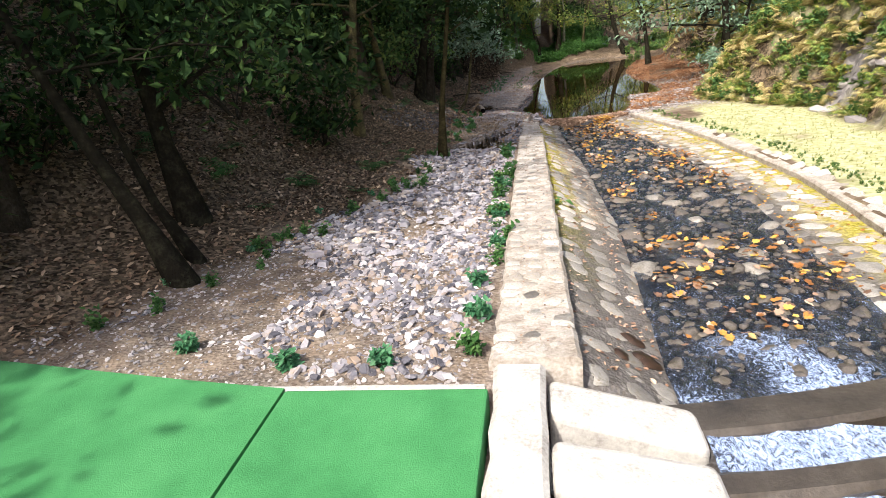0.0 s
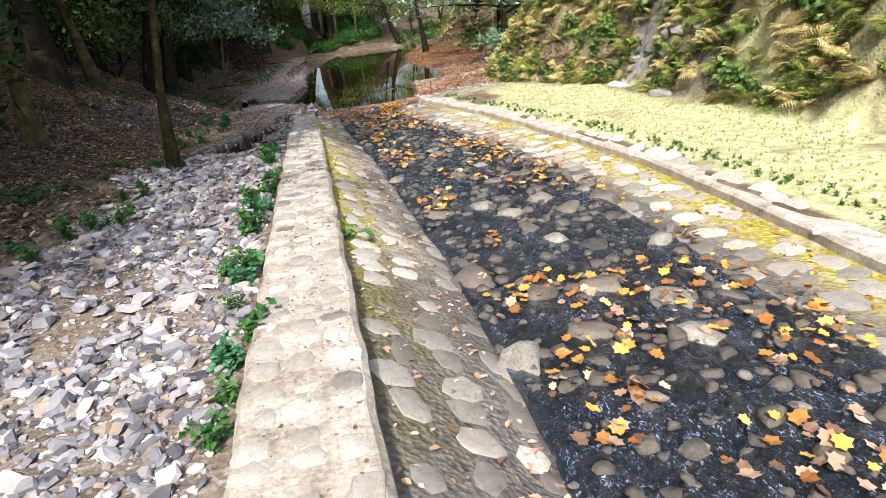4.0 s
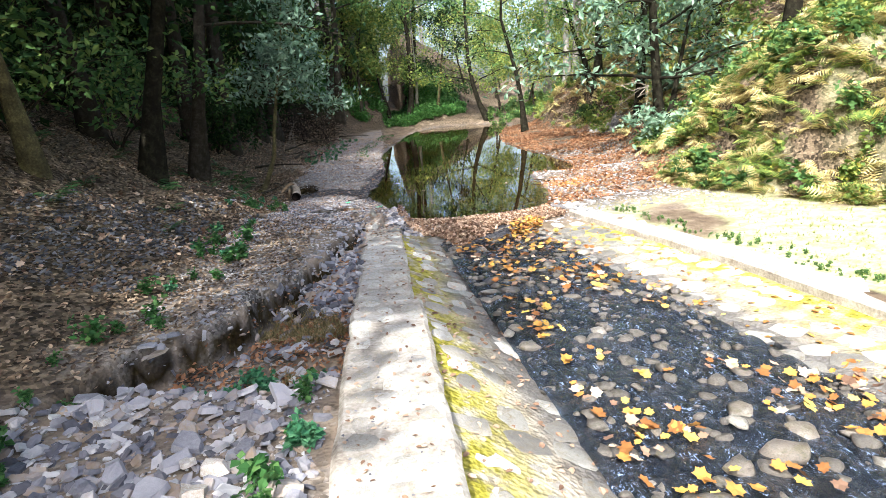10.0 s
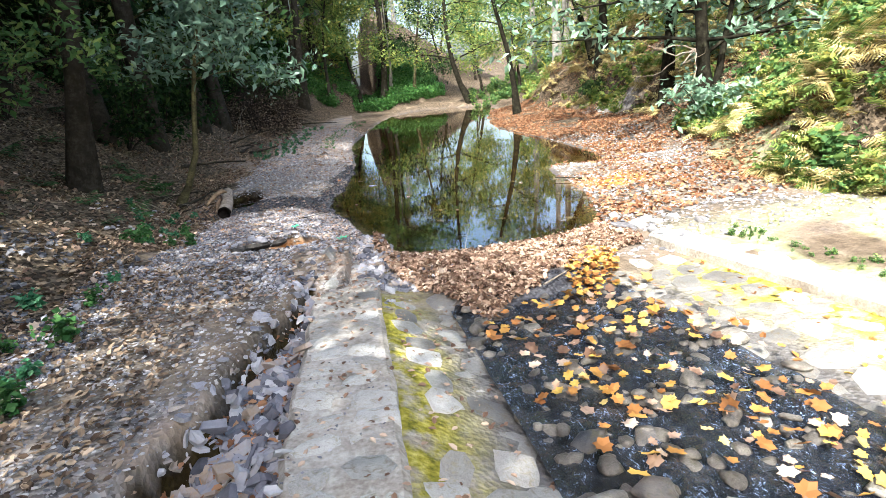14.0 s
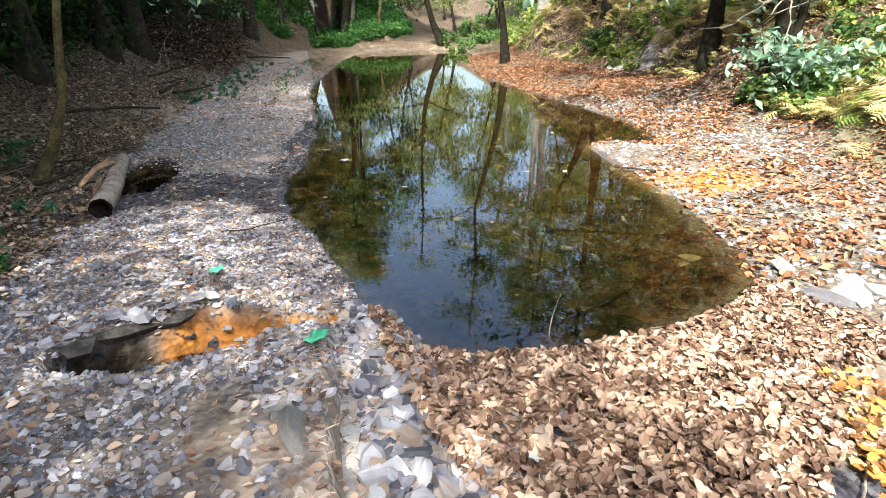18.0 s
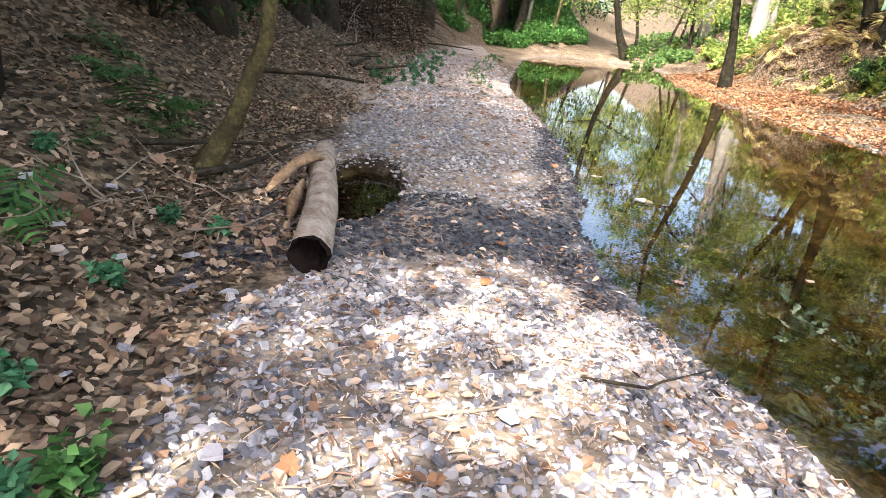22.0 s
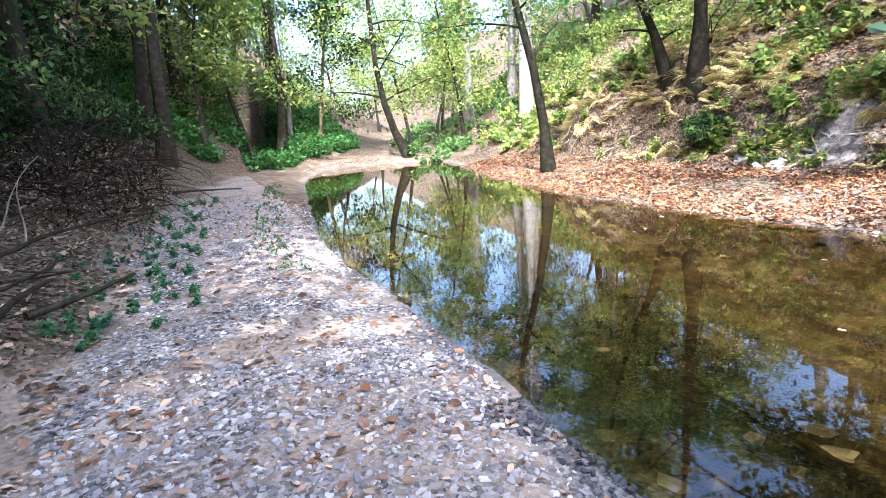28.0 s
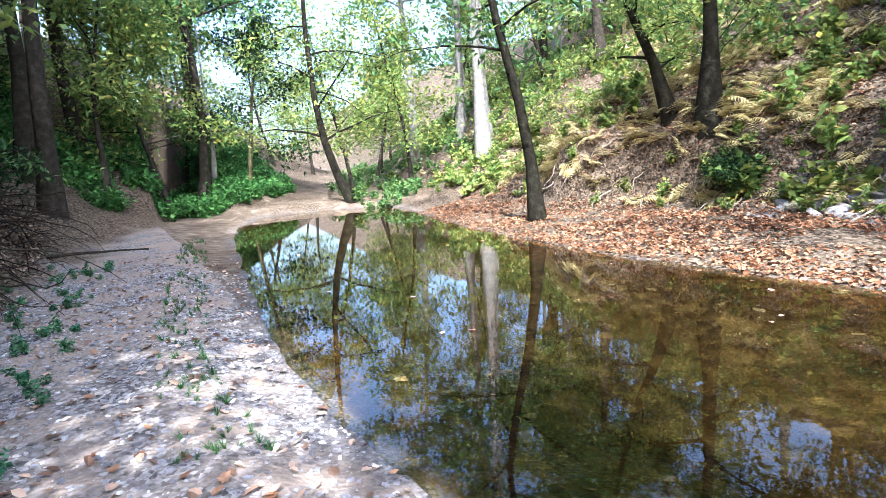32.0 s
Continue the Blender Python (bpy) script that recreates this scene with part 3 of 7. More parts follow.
def boulder(seed, flat=0.6, levels=2, rough=0.24):
    """A rounded, worn stone about 1 wide, as a mesh."""
    bm = bmesh.new()
    bmesh.ops.create_icosphere(bm, subdivisions=levels, radius=0.5)
    off = Vector((seed * 3.1, seed * 1.7, 0))
    for v in bm.verts:
        d = 1 + rough * 2 * noise.noise(v.co * 2.2 + off) + rough * noise.noise(v.co * 6.5 + off)
        v.co = Vector((v.co.x * d, v.co.y * d * 0.78, v.co.z * d * flat))
        v.co.z = min(v.co.z, (0.30 + 0.08 * noise.noise(v.co * 4 + off)) * flat)
    # broken faces: cut the lump back to a few planes
    qc = np.random.default_rng(900 + seed)
    for _ in range(10):
        a_ = qc.uniform(0, 6.28)
        cut = Vector((math.cos(a_), math.sin(a_), qc.uniform(0.0, 0.9))).normalized()
        reach = qc.uniform(0.23, 0.37) * (1 - 0.3 * cut.z)
        for v in bm.verts:
            over = v.co.dot(cut) - reach
            if over > 0:
                v.co -= cut * over * 0.92
    me = bpy.data.meshes.new("stone")
    bm.to_mesh(me)
    bm.free()
    return smooth(me)


def plate(seed, n=8):
    """A flat paving stone about 1 wide with a worn rim."""
    q = np.random.default_rng(seed)
    a = np.sort(np.arange(n) * 2 * np.pi / n + q.uniform(-0.28, 0.28, n))
    r = q.uniform(0.43, 0.53, n) / np.maximum(np.abs(np.cos(a)), np.abs(np.sin(a))) ** 0.6
    ring = np.stack([r * np.cos(a) * 1.06, r * np.sin(a) * 0.98], 1)
    V = [(*p, -0.5) for p in ring] + [(*(p * 0.98), 0.25) for p in ring] + [(*(p * 0.82), 0.5 + q.uniform(-0.1, 0.1)) for p in ring] + [(0, 0, 0.5)]
    F = []
    for b in (0, n):
        F += [(b + k, b + (k + 1) % n, b + n + (k + 1) % n) for k in range(n)] + [(b + k, b + n + (k + 1) % n, b + n + k) for k in range(n)]
    F += [(2 * n + k, 2 * n + (k + 1) % n, 3 * n) for k in range(n)]
    return smooth(fast_mesh("stone", V, np.array(F)))


def surface(x, y):
    """The height of what one would stand on."""
    x, y = np.asarray(x, float), np.asarray(y, float)
    z = height(x, y)
    z = np.where((np.abs(x) < 0.275) & (y < 16.6), np.maximum(z, wall_top(y)), z)
    wr = wall_right(y)
    return np.where((x > wr) & (x < wr + 0.38) & (y < 16.2), np.maximum(z, wall_right_top(y) + 0.08), z)


def spots(n, x0, x1, y0, y1, keep, seed):
    """n random places in a box at which keep(x, y) holds; on the ground."""
    q = np.random.default_rng(seed)
    out = np.zeros((0, 2))
    for _ in range(12):
        p = np.stack([q.uniform(x0, x1, n), q.uniform(y0, y1, n)], 1)
        out = np.concatenate([out, p[keep(p[:, 0], p[:, 1])]])
        if len(out) >= n:
            break
    out = out[:n]
    return np.column_stack([out, surface(out[:, 0], out[:, 1])])


# ---- materials of the things ----
BARK = ramp_mat("bark", [(0.25, (0.014, 0.011, 0.008)), (0.5, (0.035, 0.029, 0.022)), (0.75, (0.085, 0.075, 0.058))], 7, 0.95, 1.0, 0.04, 0.04, fine=30)
BARK_DARK = ramp_mat("black_bark", [(0.25, (0.006, 0.005, 0.004)), (0.5, (0.016, 0.014, 0.010)), (0.75, (0.05, 0.048, 0.03))], 7, 0.95, 1.0, 0.04, 0.04, fine=30)
BARK_OLIVE = ramp_mat("olive_mossed_bark", [(0.25, (0.010, 0.008, 0.005)), (0.5, (0.036, 0.030, 0.015)), (0.75, (0.10, 0.085, 0.038))], 7, 0.95, 1.0, 0.04, 0.04, fine=30)
BARK_GREY = ramp_mat("grey_bark", [(0.25, (0.08, 0.075, 0.065)), (0.5, (0.19, 0.175, 0.155)), (0.75, (0.33, 0.31, 0.285))], 6, 0.95, 0.8, 0.03, fine=24)
BARK_MOSS = ramp_mat("mossy_bark", [(0.3, (0.02, 0.016, 0.009)), (0.5, (0.075, 0.062, 0.028)), (0.7, (0.19, 0.17, 0.07))], 5, 0.95, 0.8, 0.03)
DEADWOOD = ramp_mat("dead_wood", [(0.25, (0.09, 0.07, 0.05)), (0.5, (0.22, 0.18, 0.14)), (0.75, (0.42, 0.36, 0.30))], 9, 0.9, 0.7, 0.02)
# dark green taken down further: the hillside's shade is in the leaf colour
LEAF_DARK = leaf_mat("dark_shaded_leaves", [(0.0, (0.008, 0.02, 0.009)), (0.6, (0.022, 0.046, 0.016)), (0.95, (0.06, 0.10, 0.028)), (1.0, (0.25, 0.2, 0.05))], 0.7, 0.2, 0.04)
LEAF_MID = leaf_mat("green_leaves", [(0.0, (0.04, 0.09, 0.035)), (0.6, (0.11, 0.205, 0.065)), (0.92, (0.26, 0.33, 0.09)), (1.0, (0.48, 0.40, 0.07))], 0.5, 0.35)
LEAF_LIGHT = leaf_mat("yellow_green_leaves", [(0.0, (0.07, 0.12, 0.03)), (0.5, (0.18, 0.26, 0.07)), (0.85, (0.34, 0.36, 0.09)), (1.0, (0.55, 0.42, 0.08))], 0.55, 0.4)
LEAF_PALE = leaf_mat("grey_green_leaves", [(0.0, (0.06, 0.12, 0.075)), (0.5, (0.16, 0.26, 0.17)), (1.0, (0.34, 0.46, 0.33))], 0.35, 0.25, 0.4)
LEAF_DRY = leaf_mat("straw_leaves", [(0.0, (0.22, 0.15, 0.06)), (0.5, (0.44, 0.36, 0.15)), (1.0, (0.62, 0.56, 0.30))], 0.7, 0.3)
HERB = leaf_mat("fresh_green_herbs", [(0.0, (0.025, 0.075, 0.02)), (0.6, (0.06, 0.15, 0.045)), (1.0, (0.14, 0.25, 0.08))], 0.5, 0.3)
BROWN_LEAF = leaf_mat("dry_brown_leaves", [(0.0, (0.08, 0.042, 0.028)), (0.35, (0.23, 0.14, 0.095)), (0.7, (0.42, 0.29, 0.21)), (1.0, (0.60, 0.47, 0.36))], 0.75, 0.1)
OLD_LEAF = leaf_mat("old_leaf_litter", [(0.0, (0.03, 0.019, 0.013)), (0.3, (0.12, 0.08, 0.055)), (0.65, (0.26, 0.18, 0.12)), (1.0, (0.48, 0.37, 0.27))], 0.75, 0.1)
RED_LEAF = leaf_mat("copper_leaves", [(0.0, (0.10, 0.04, 0.02)), (0.5, (0.26, 0.125, 0.065)), (1.0, (0.44, 0.26, 0.15))], 0.75, 0.1)
GOLD_LEAF = leaf_mat("golden_maple_leaves", [(0.0, (0.16, 0.065, 0.025)), (0.35, (0.36, 0.16, 0.05)), (0.62, (0.54, 0.29, 0.07)), (0.85, (0.62, 0.43, 0.10)), (1.0, (0.52, 0.40, 0.24))], 0.55, 0.2)
GREEN_MAT = ramp_mat("green_coating", [(0.3, (0.025, 0.14, 0.045)), (0.5, (0.045, 0.21, 0.07)), (0.75, (0.075, 0.27, 0.10))], 2.2, 0.9, 0.8, 0.02, fine=140)
CONCRETE = ramp_mat("pale_concrete", [(0.3, (0.24, 0.22, 0.20)), (0.45, (0.40, 0.38, 0.355)), (0.6, (0.50, 0.48, 0.45)), (0.75, (0.60, 0.58, 0.55))], 5, 0.9, 0.7, 0.02)
WET_CONCRETE = ramp_mat("wet_concrete", [(0.3, (0.02, 0.016, 0.012)), (0.5, (0.05, 0.04, 0.03)), (0.75, (0.09, 0.075, 0.06))], 5, 0.35, 0.6, 0.015, 0.5)
def stone_mat(name, stops, stain, rough=0.85, spec=0.3, scale=3.0, relief=0.4):
    """Weathered stone: its own tone, coarse mottling, speckle and stains."""
    m = Mat(name, rough, 0, spec)
    off = m.n.new("ShaderNodeVectorMath")
    off.operation = "ADD"
    m.l.new(m.co, off.inputs[0])
    sh = m.n.new("ShaderNodeCombineXYZ")
    m.l.new(m.calc("MULTIPLY", m.rand(), 40.0), sh.inputs[0])
    m.l.new(sh.outputs[0], off.inputs[1])
    p = off.outputs[0]
    big, mid, fine = m.noise(scale, 6, 0.65, p, 0.6), m.noise(scale * 4, 5, 0.7, p), m.noise(scale * 16, 3, 0.7, p)
    tone = m.calc("ADD", m.calc("MULTIPLY", m.rand(), 0.38), m.calc("ADD", m.calc("MULTIPLY", big, 0.42), m.calc("MULTIPLY", mid, 0.3)))
    c = m.ramp(tone, stops)
    c = m.mix(m.ramp(m.noise(scale * 1.7, 5, 0.7, p, 1.0), [(0.52, (0, 0, 0)), (0.64, (0.75, 0.75, 0.75))]), c, stain)
    c = m.mix(0.8, c, m.ramp(fine, [(0.3, (0.45, 0.45, 0.45)), (0.52, (1, 1, 1)), (0.75, (1.0, 1.0, 1.0))]), "MULTIPLY")
    m.color(c)
    m.bump(m.calc("ADD", big, m.calc("ADD", mid, m.calc("MULTIPLY", fine, 0.4))), relief, 0.012)
    return m.m


PAVING = stone_mat("paving_stone", [(0.25, (0.22, 0.195, 0.17)), (0.5, (0.38, 0.35, 0.32)), (0.8, (0.58, 0.55, 0.51))], (0.30, 0.25, 0.16))
# damp stones, and pale ones whose shade is put into the colour
PAVING_WET_SHADE = stone_mat("damp_shaded_paving", [(0.25, (0.10, 0.09, 0.085)), (0.5, (0.20, 0.185, 0.17)), (0.8, (0.38, 0.36, 0.33))], (0.16, 0.12, 0.06), 0.5, 0.45)
WET_STONE = stone_mat("wet_boulder", [(0.25, (0.03, 0.032, 0.04)), (0.42, (0.09, 0.08, 0.078)), (0.6, (0.17, 0.14, 0.115)), (0.8, (0.33, 0.31, 0.28))], (0.10, 0.085, 0.045), 0.38, 0.5, 2.2, 0.7)
SLATE = ramp_mat("loose_slate", [(0.1, (0.035, 0.035, 0.045)), (0.32, (0.12, 0.115, 0.135)), (0.5, (0.25, 0.24, 0.27)), (0.6, (0.27, 0.20, 0.145)), (0.74, (0.30, 0.285, 0.305)), (0.97, (0.54, 0.52, 0.52))], 10, 0.7, 0.4, 0.01, by="island")
SLATE_PIECE = ramp_mat("slate_piece", [(0.12, (0.11, 0.11, 0.13)), (0.35, (0.26, 0.25, 0.28)), (0.6, (0.38, 0.36, 0.39)), (0.75, (0.36, 0.29, 0.23)), (0.9, (0.62, 0.60, 0.58))], 10, 0.75, 0.4, 0.01, by="object")
PEBBLE = ramp_mat("path_pebbles", [(0.1, (0.10, 0.095, 0.10)), (0.45, (0.26, 0.245, 0.26)), (0.7, (0.34, 0.305, 0.29)), (0.95, (0.54, 0.52, 0.53))], 12, 0.8, 0.3, 0.01, by="island")
# pebble colours darkened: the slope's shade is put into them
SCREE = ramp_mat("shaded_scree", [(0.1, (0.03, 0.03, 0.036)), (0.5, (0.095, 0.09, 0.10)), (0.95, (0.22, 0.21, 0.22))], 12, 0.85, 0.3, 0.01, by="island")
CLIFF = ramp_mat("shale_rock", [(0.2, (0.13, 0.12, 0.13)), (0.5, (0.27, 0.25, 0.25)), (0.8, (0.45, 0.42, 0.40))], 5, 0.85, 0.8, 0.03, by="object")
METAL = ramp_mat("galvanised_rail", [(0.3, (0.35, 0.36, 0.37)), (0.7, (0.55, 0.56, 0.57))], 12, 0.45, 0.1, 0.004)

# ---- walls of the channel ----
def strip(name, ys, xl, xr, top, bottom, mat, **tags):
    V, F = [], []
    for y in ys:
        jl, jr = 0.015 * float(vnoise(np.array(y * 5.0), np.array(1.0), 3)), 0.012 * float(vnoise(np.array(y * 6.0), np.array(4.0), 5))
        c = 0.03
        V += [(xl(y) + jl, y, bottom(y)), (xl(y) + jl, y, top(y) - c), (xl(y) + jl + c, y, top(y)), (xr(y) + jr - c, y, top(y)), (xr(y) + jr, y, top(y) - c), (xr(y) + jr, y, bottom(y))]
    n = len(ys)
    for k in range(n - 1):
        for e in range(5):
            F.append((6 * k + e, 6 * k + 6 + e, 6 * k + 7 + e, 6 * k + 1 + e))
    V0 = np.array(V)
    ends = [np.array([[0, 1, 2, 3, 4, 5]]), np.array([[6 * n - 1, 6 * n - 2, 6 * n - 3, 6 * n - 4, 6 * n - 5, 6 * n - 6]])]
    return obj(name, fast_mesh(name, V0, [np.array(F)] + ends), mat, **tags)


wall_l = strip("wall_left", np.arange(0.28, 16.7, 0.09), lambda y: -0.28, lambda y: 0.28 if y < 11.5 else 0.235, lambda y: float(wall_top(y)), lambda y: float(wall_top(y)) - 0.8, MORTAR,
               label="low rubble stone wall with a flat mortared top", category="wall", kind="structure")
wall_head = strip("wall_head", np.arange(-6, 0.3, 0.2), lambda y: -0.24, lambda y: 0.06, lambda y: min(float(wall_top(y)), 1.05), lambda y: float(wall_top(y)) - 0.8, CONCRETE,
                  label="narrow pale concrete kerb beside the green walkway", category="kerb", kind="structure")
wall_r = strip("wall_right", np.arange(-6, 16.3, 0.2), lambda y: float(wall_right(y)), lambda y: float(wall_right(y)) + 0.38, lambda y: float(wall_right_top(y)) + 0.08, lambda y: float(wall_right_top(y)) - 0.6, MORTAR,
               label="low pale stone wall along the grass terrace", category="wall", kind="structure")

# ---- the green walkway and the weir at the start ----
walk_deck = thing("walkway", "green coated walkway of large slabs with worn joints", "walkway", kind="structure")


def box_bm(x0, x1, y0, y1, z0, z1, bevel=0.012):
    bm = bmesh.new()
    bmesh.ops.create_cube(bm, size=1)
    for v in bm.verts:
        v.co = Vector(((x0 + x1) / 2 + v.co.x * (x1 - x0), (y0 + y1) / 2 + v.co.y * (y1 - y0), (z0 + z1) / 2 + v.co.z * (z1 - z0)))
    if bevel:
        bmesh.ops.bevel(bm, geom=bm.edges[:], offset=bevel, segments=2, affect="EDGES", profile=0.6)
    return bm


def part(name, bm, mat, parent=None, label="", m=None):
    me = bpy.data.meshes.new(name)
    bm.to_mesh(me)
    bm.free()
    return obj(name, me, mat, parent, label, m=m)


part("slab", box_bm(-1.52, -0.27, -7.5, -0.03, 0.7, 1.04, 0.02), GREEN_MAT, walk_deck)
bm = bmesh.new()
front = [(x, float(np.interp(x, [-7.5, -4.6, -2.9, -2.2, -1.528], [0.95, 0.5, 0.2, 0.08, -0.02]))) for x in np.linspace(-7.5, -1.528, 24)]
face = bm.faces.new([bm.verts.new((x, y, 0.7)) for x, y in [(-7.5, -7.5)] + front[::1] + [(-1.528, -7.5)]])
up = bmesh.ops.extrude_face_region(bm, geom=[face])
bmesh.ops.translate(bm, verts=[v for v in up["geom"] if isinstance(v, bmesh.types.BMVert)], vec=(0, 0, 0.345))
bmesh.ops.recalc_face_normals(bm, faces=bm.faces[:])
part("slab", bm, GREEN_MAT, walk_deck, "green slab with a curved front edge")
part("edge_board", box_bm(-2.2, -0.29, -0.026, 0.03, 0.9, 1.03, 0.01), CONCRETE, walk_deck, "thin pale edging strip")

weir = thing("weir", "stepped concrete weir with wet dark sills and pale side blocks", "weir", kind="structure")


def sill(y0, z, x0, x1, mat, deep):
    bm = bmesh.new()
    rows = []
    for k in range(15):
        u = k / 14
        x = x0 + (x1 - x0) * u
        y = y0 + 0.12 * (x - 0.85) + 0.065 * (x - 0.85) ** 2
        wv = 0.008 * math.sin(x * 9) + 0.006 * math.sin(x * 23)
        ring = [(x, y - deep, z - 0.4), (x, y - deep + wv, z - 0.03), (x, y - deep + 0.03, z), (x, y - 0.04, z - 0.005), (x, y + wv, z - 0.04), (x, y, z - 0.4)]
        rows.append([bm.verts.new(p) for p in ring])
    for a_, b_ in zip(rows, rows[1:]):
        for e in range(5):
            bm.faces.new((a_[e], a_[e + 1], b_[e + 1], b_[e]))
    bmesh.ops.recalc_face_normals(bm, faces=bm.faces[:])
    part("sill", bm, mat, weir, "dark wet concrete sill")


sill(0.27, 0.735, 0.75, 3.7, WET_CONCRETE, 0.33)
sill(-0.5, 0.89, 0.7, 3.6, WET_CONCRETE, 0.2)


def side_block(x0, x1, y0, y1, za, zb):
    bm = box_bm(x0, x1, y0, y1, 0, 1, 0.0)
    for v in bm.verts:
        u = (v.co.x - x0) / (x1 - x0)
        v.co.z = (za + (zb - za) * u) if v.co.z > 0.5 else zb - 0.5
        v.co.y += 0.05 * math.sin(u * 5 + y0)
    bmesh.ops.bevel(bm, geom=bm.edges[:], offset=0.06, segments=3, affect="EDGES", profile=0.5)
    part("side_block", bm, CONCRETE, weir, "pale rounded concrete block")


side_block(0.07, 0.92, -0.16, 0.2, 0.97, 0.76)
side_block(0.07, 0.85, -0.78, -0.46, 1.08, 0.93)

# ---- running water ----
def stream_mat():
    m = Mat("running_water", 0.04, 0, 0.5)
    m.b.inputs["Base Color"].default_value = (0.016, 0.026, 0.06, 1)
    m.b.inputs["Transmission Weight"].default_value = 1.0
    m.b.inputs["IOR"].default_value = 1.7
    mp = m.n.new("ShaderNodeMapping")
    mp.inputs["Scale"].default_value = (1.0, 0.62, 1.0)
    m.l.new(m.co, mp.inputs[0])
    h = m.calc("ADD", m.noise(30.0, 5, 0.7, mp.outputs[0], 0.6), m.calc("MULTIPLY", m.noise(85.0, 3, 0.6, mp.outputs[0]), 0.5))
    m.bump(h, 1.0, 0.05)
    # one pale diffuse serves the white water and the painted glints
    foam_glint = m.n.new("ShaderNodeBsdfDiffuse")
    foam_glint.inputs[0].default_value = (0.42, 0.54, 0.82, 1)
    f = m.attr("foam_glint")
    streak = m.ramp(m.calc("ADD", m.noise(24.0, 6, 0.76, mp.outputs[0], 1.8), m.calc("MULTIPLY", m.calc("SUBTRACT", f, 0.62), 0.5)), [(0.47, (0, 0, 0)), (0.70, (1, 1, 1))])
    # pale speckles painted over the whole stream as glints of sky on ripples
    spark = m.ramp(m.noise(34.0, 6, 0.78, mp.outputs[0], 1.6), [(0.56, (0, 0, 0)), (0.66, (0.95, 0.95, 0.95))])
    glints = m.calc("MULTIPLY", spark, m.ramp(m.noise(3.2, 4, 0.65, mp.outputs[0], 0.8), [(0.36, (0.05, 0.05, 0.05)), (0.60, (0.95, 0.95, 0.95))]))
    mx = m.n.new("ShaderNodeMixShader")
    m.l.new(m.calc("MAXIMUM", glints, m.calc("MULTIPLY", streak, m.ramp(f, [(0.02, (0, 0, 0)), (0.25, (1, 1, 1))]))), mx.inputs[0])
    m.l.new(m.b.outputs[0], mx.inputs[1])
    m.l.new(foam_glint.outputs[0], mx.inputs[2])
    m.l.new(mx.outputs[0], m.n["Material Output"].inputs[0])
    return m.m


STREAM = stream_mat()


def water_sheet(y0, y1, step, label):
    ysw = np.arange(y0, y1, step)
    us = np.linspace(0, 1, 72)
    YY, UU = np.meshgrid(ysw, us, indexing="ij")
    XX = (stream_left(YY) - 0.06) + UU * (stream_right(YY) - stream_left(YY) + 0.12)
    ZZ = stream_top(YY) + 0.010 * fbm(XX * 1.6, YY, 2.5, 3, 80) + 0.02 * fbm(XX * 1.5, YY, 6.0, 3, 81)
    n, k = len(ysw), len(us)
    q = np.arange((n - 1) * (k - 1))
    b = (q // (k - 1)) * k + q % (k - 1)
    me = smooth(fast_mesh("stream", np.stack([XX.ravel(), YY.ravel(), ZZ.ravel()], 1), np.stack([b, b + 1, b + k + 1, b + k], 1)))
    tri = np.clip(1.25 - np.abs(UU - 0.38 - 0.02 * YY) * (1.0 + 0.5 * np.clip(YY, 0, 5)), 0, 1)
    foam_glint = 0.8 * (1 - sstep(0.5, 2.5, YY + 0.6 * fbm(XX, YY, 1.4, 2, 83))) * tri
    foam_glint = np.maximum(foam_glint, 0.5 * np.exp(-((UU - 0.72) / 0.06) ** 2) * (1 - sstep(3.0, 6.5, YY)))
    foam_glint = np.maximum(foam_glint, 0.10 + 0.16 * sstep(0.0, 0.6, fbm(XX, YY, 1.1, 3, 84)))
    at_ = me.attributes.new("foam_glint", "FLOAT", "POINT")
    at_.data.foreach_set("value", foam_glint.ravel().astype(np.float32))
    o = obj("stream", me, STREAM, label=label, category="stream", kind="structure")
    o.visible_shadow = False


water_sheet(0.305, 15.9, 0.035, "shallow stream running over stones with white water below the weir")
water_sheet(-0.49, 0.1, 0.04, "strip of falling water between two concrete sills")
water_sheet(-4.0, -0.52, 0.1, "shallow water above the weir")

# ---- trees ----
def limb(q, start, heading, length, r0, n=6, droop=0.0, wiggle=0.12, up=0.0):
    P = [np.array(start, float)]
    d = np.array(heading, float)
    d /= np.linalg.norm(d)
    for k in range(n):
        d = d + q.normal(0, wiggle, 3) + np.array([0, 0, up - droop * k / n])
        d /= np.linalg.norm(d)
        P.append(P[-1] + d * length / n)
    return np.array(P), np.linspace(r0, r0 * 0.22, n + 1)


def leaves(q, centers, per, spread, size, hang=0.3):
    """Leaves in tufts round the centers."""
    n = len(centers) * per
    C = np.repeat(centers, per, 0) + q.normal(0, 1, (n, 3)) * np.array([spread, spread, spread * 0.7])
    s = size * q.uniform(0.6, 1.35, n)
    return batch(LEAF_V, LEAF_F, C, s, turns(n, 42, q))


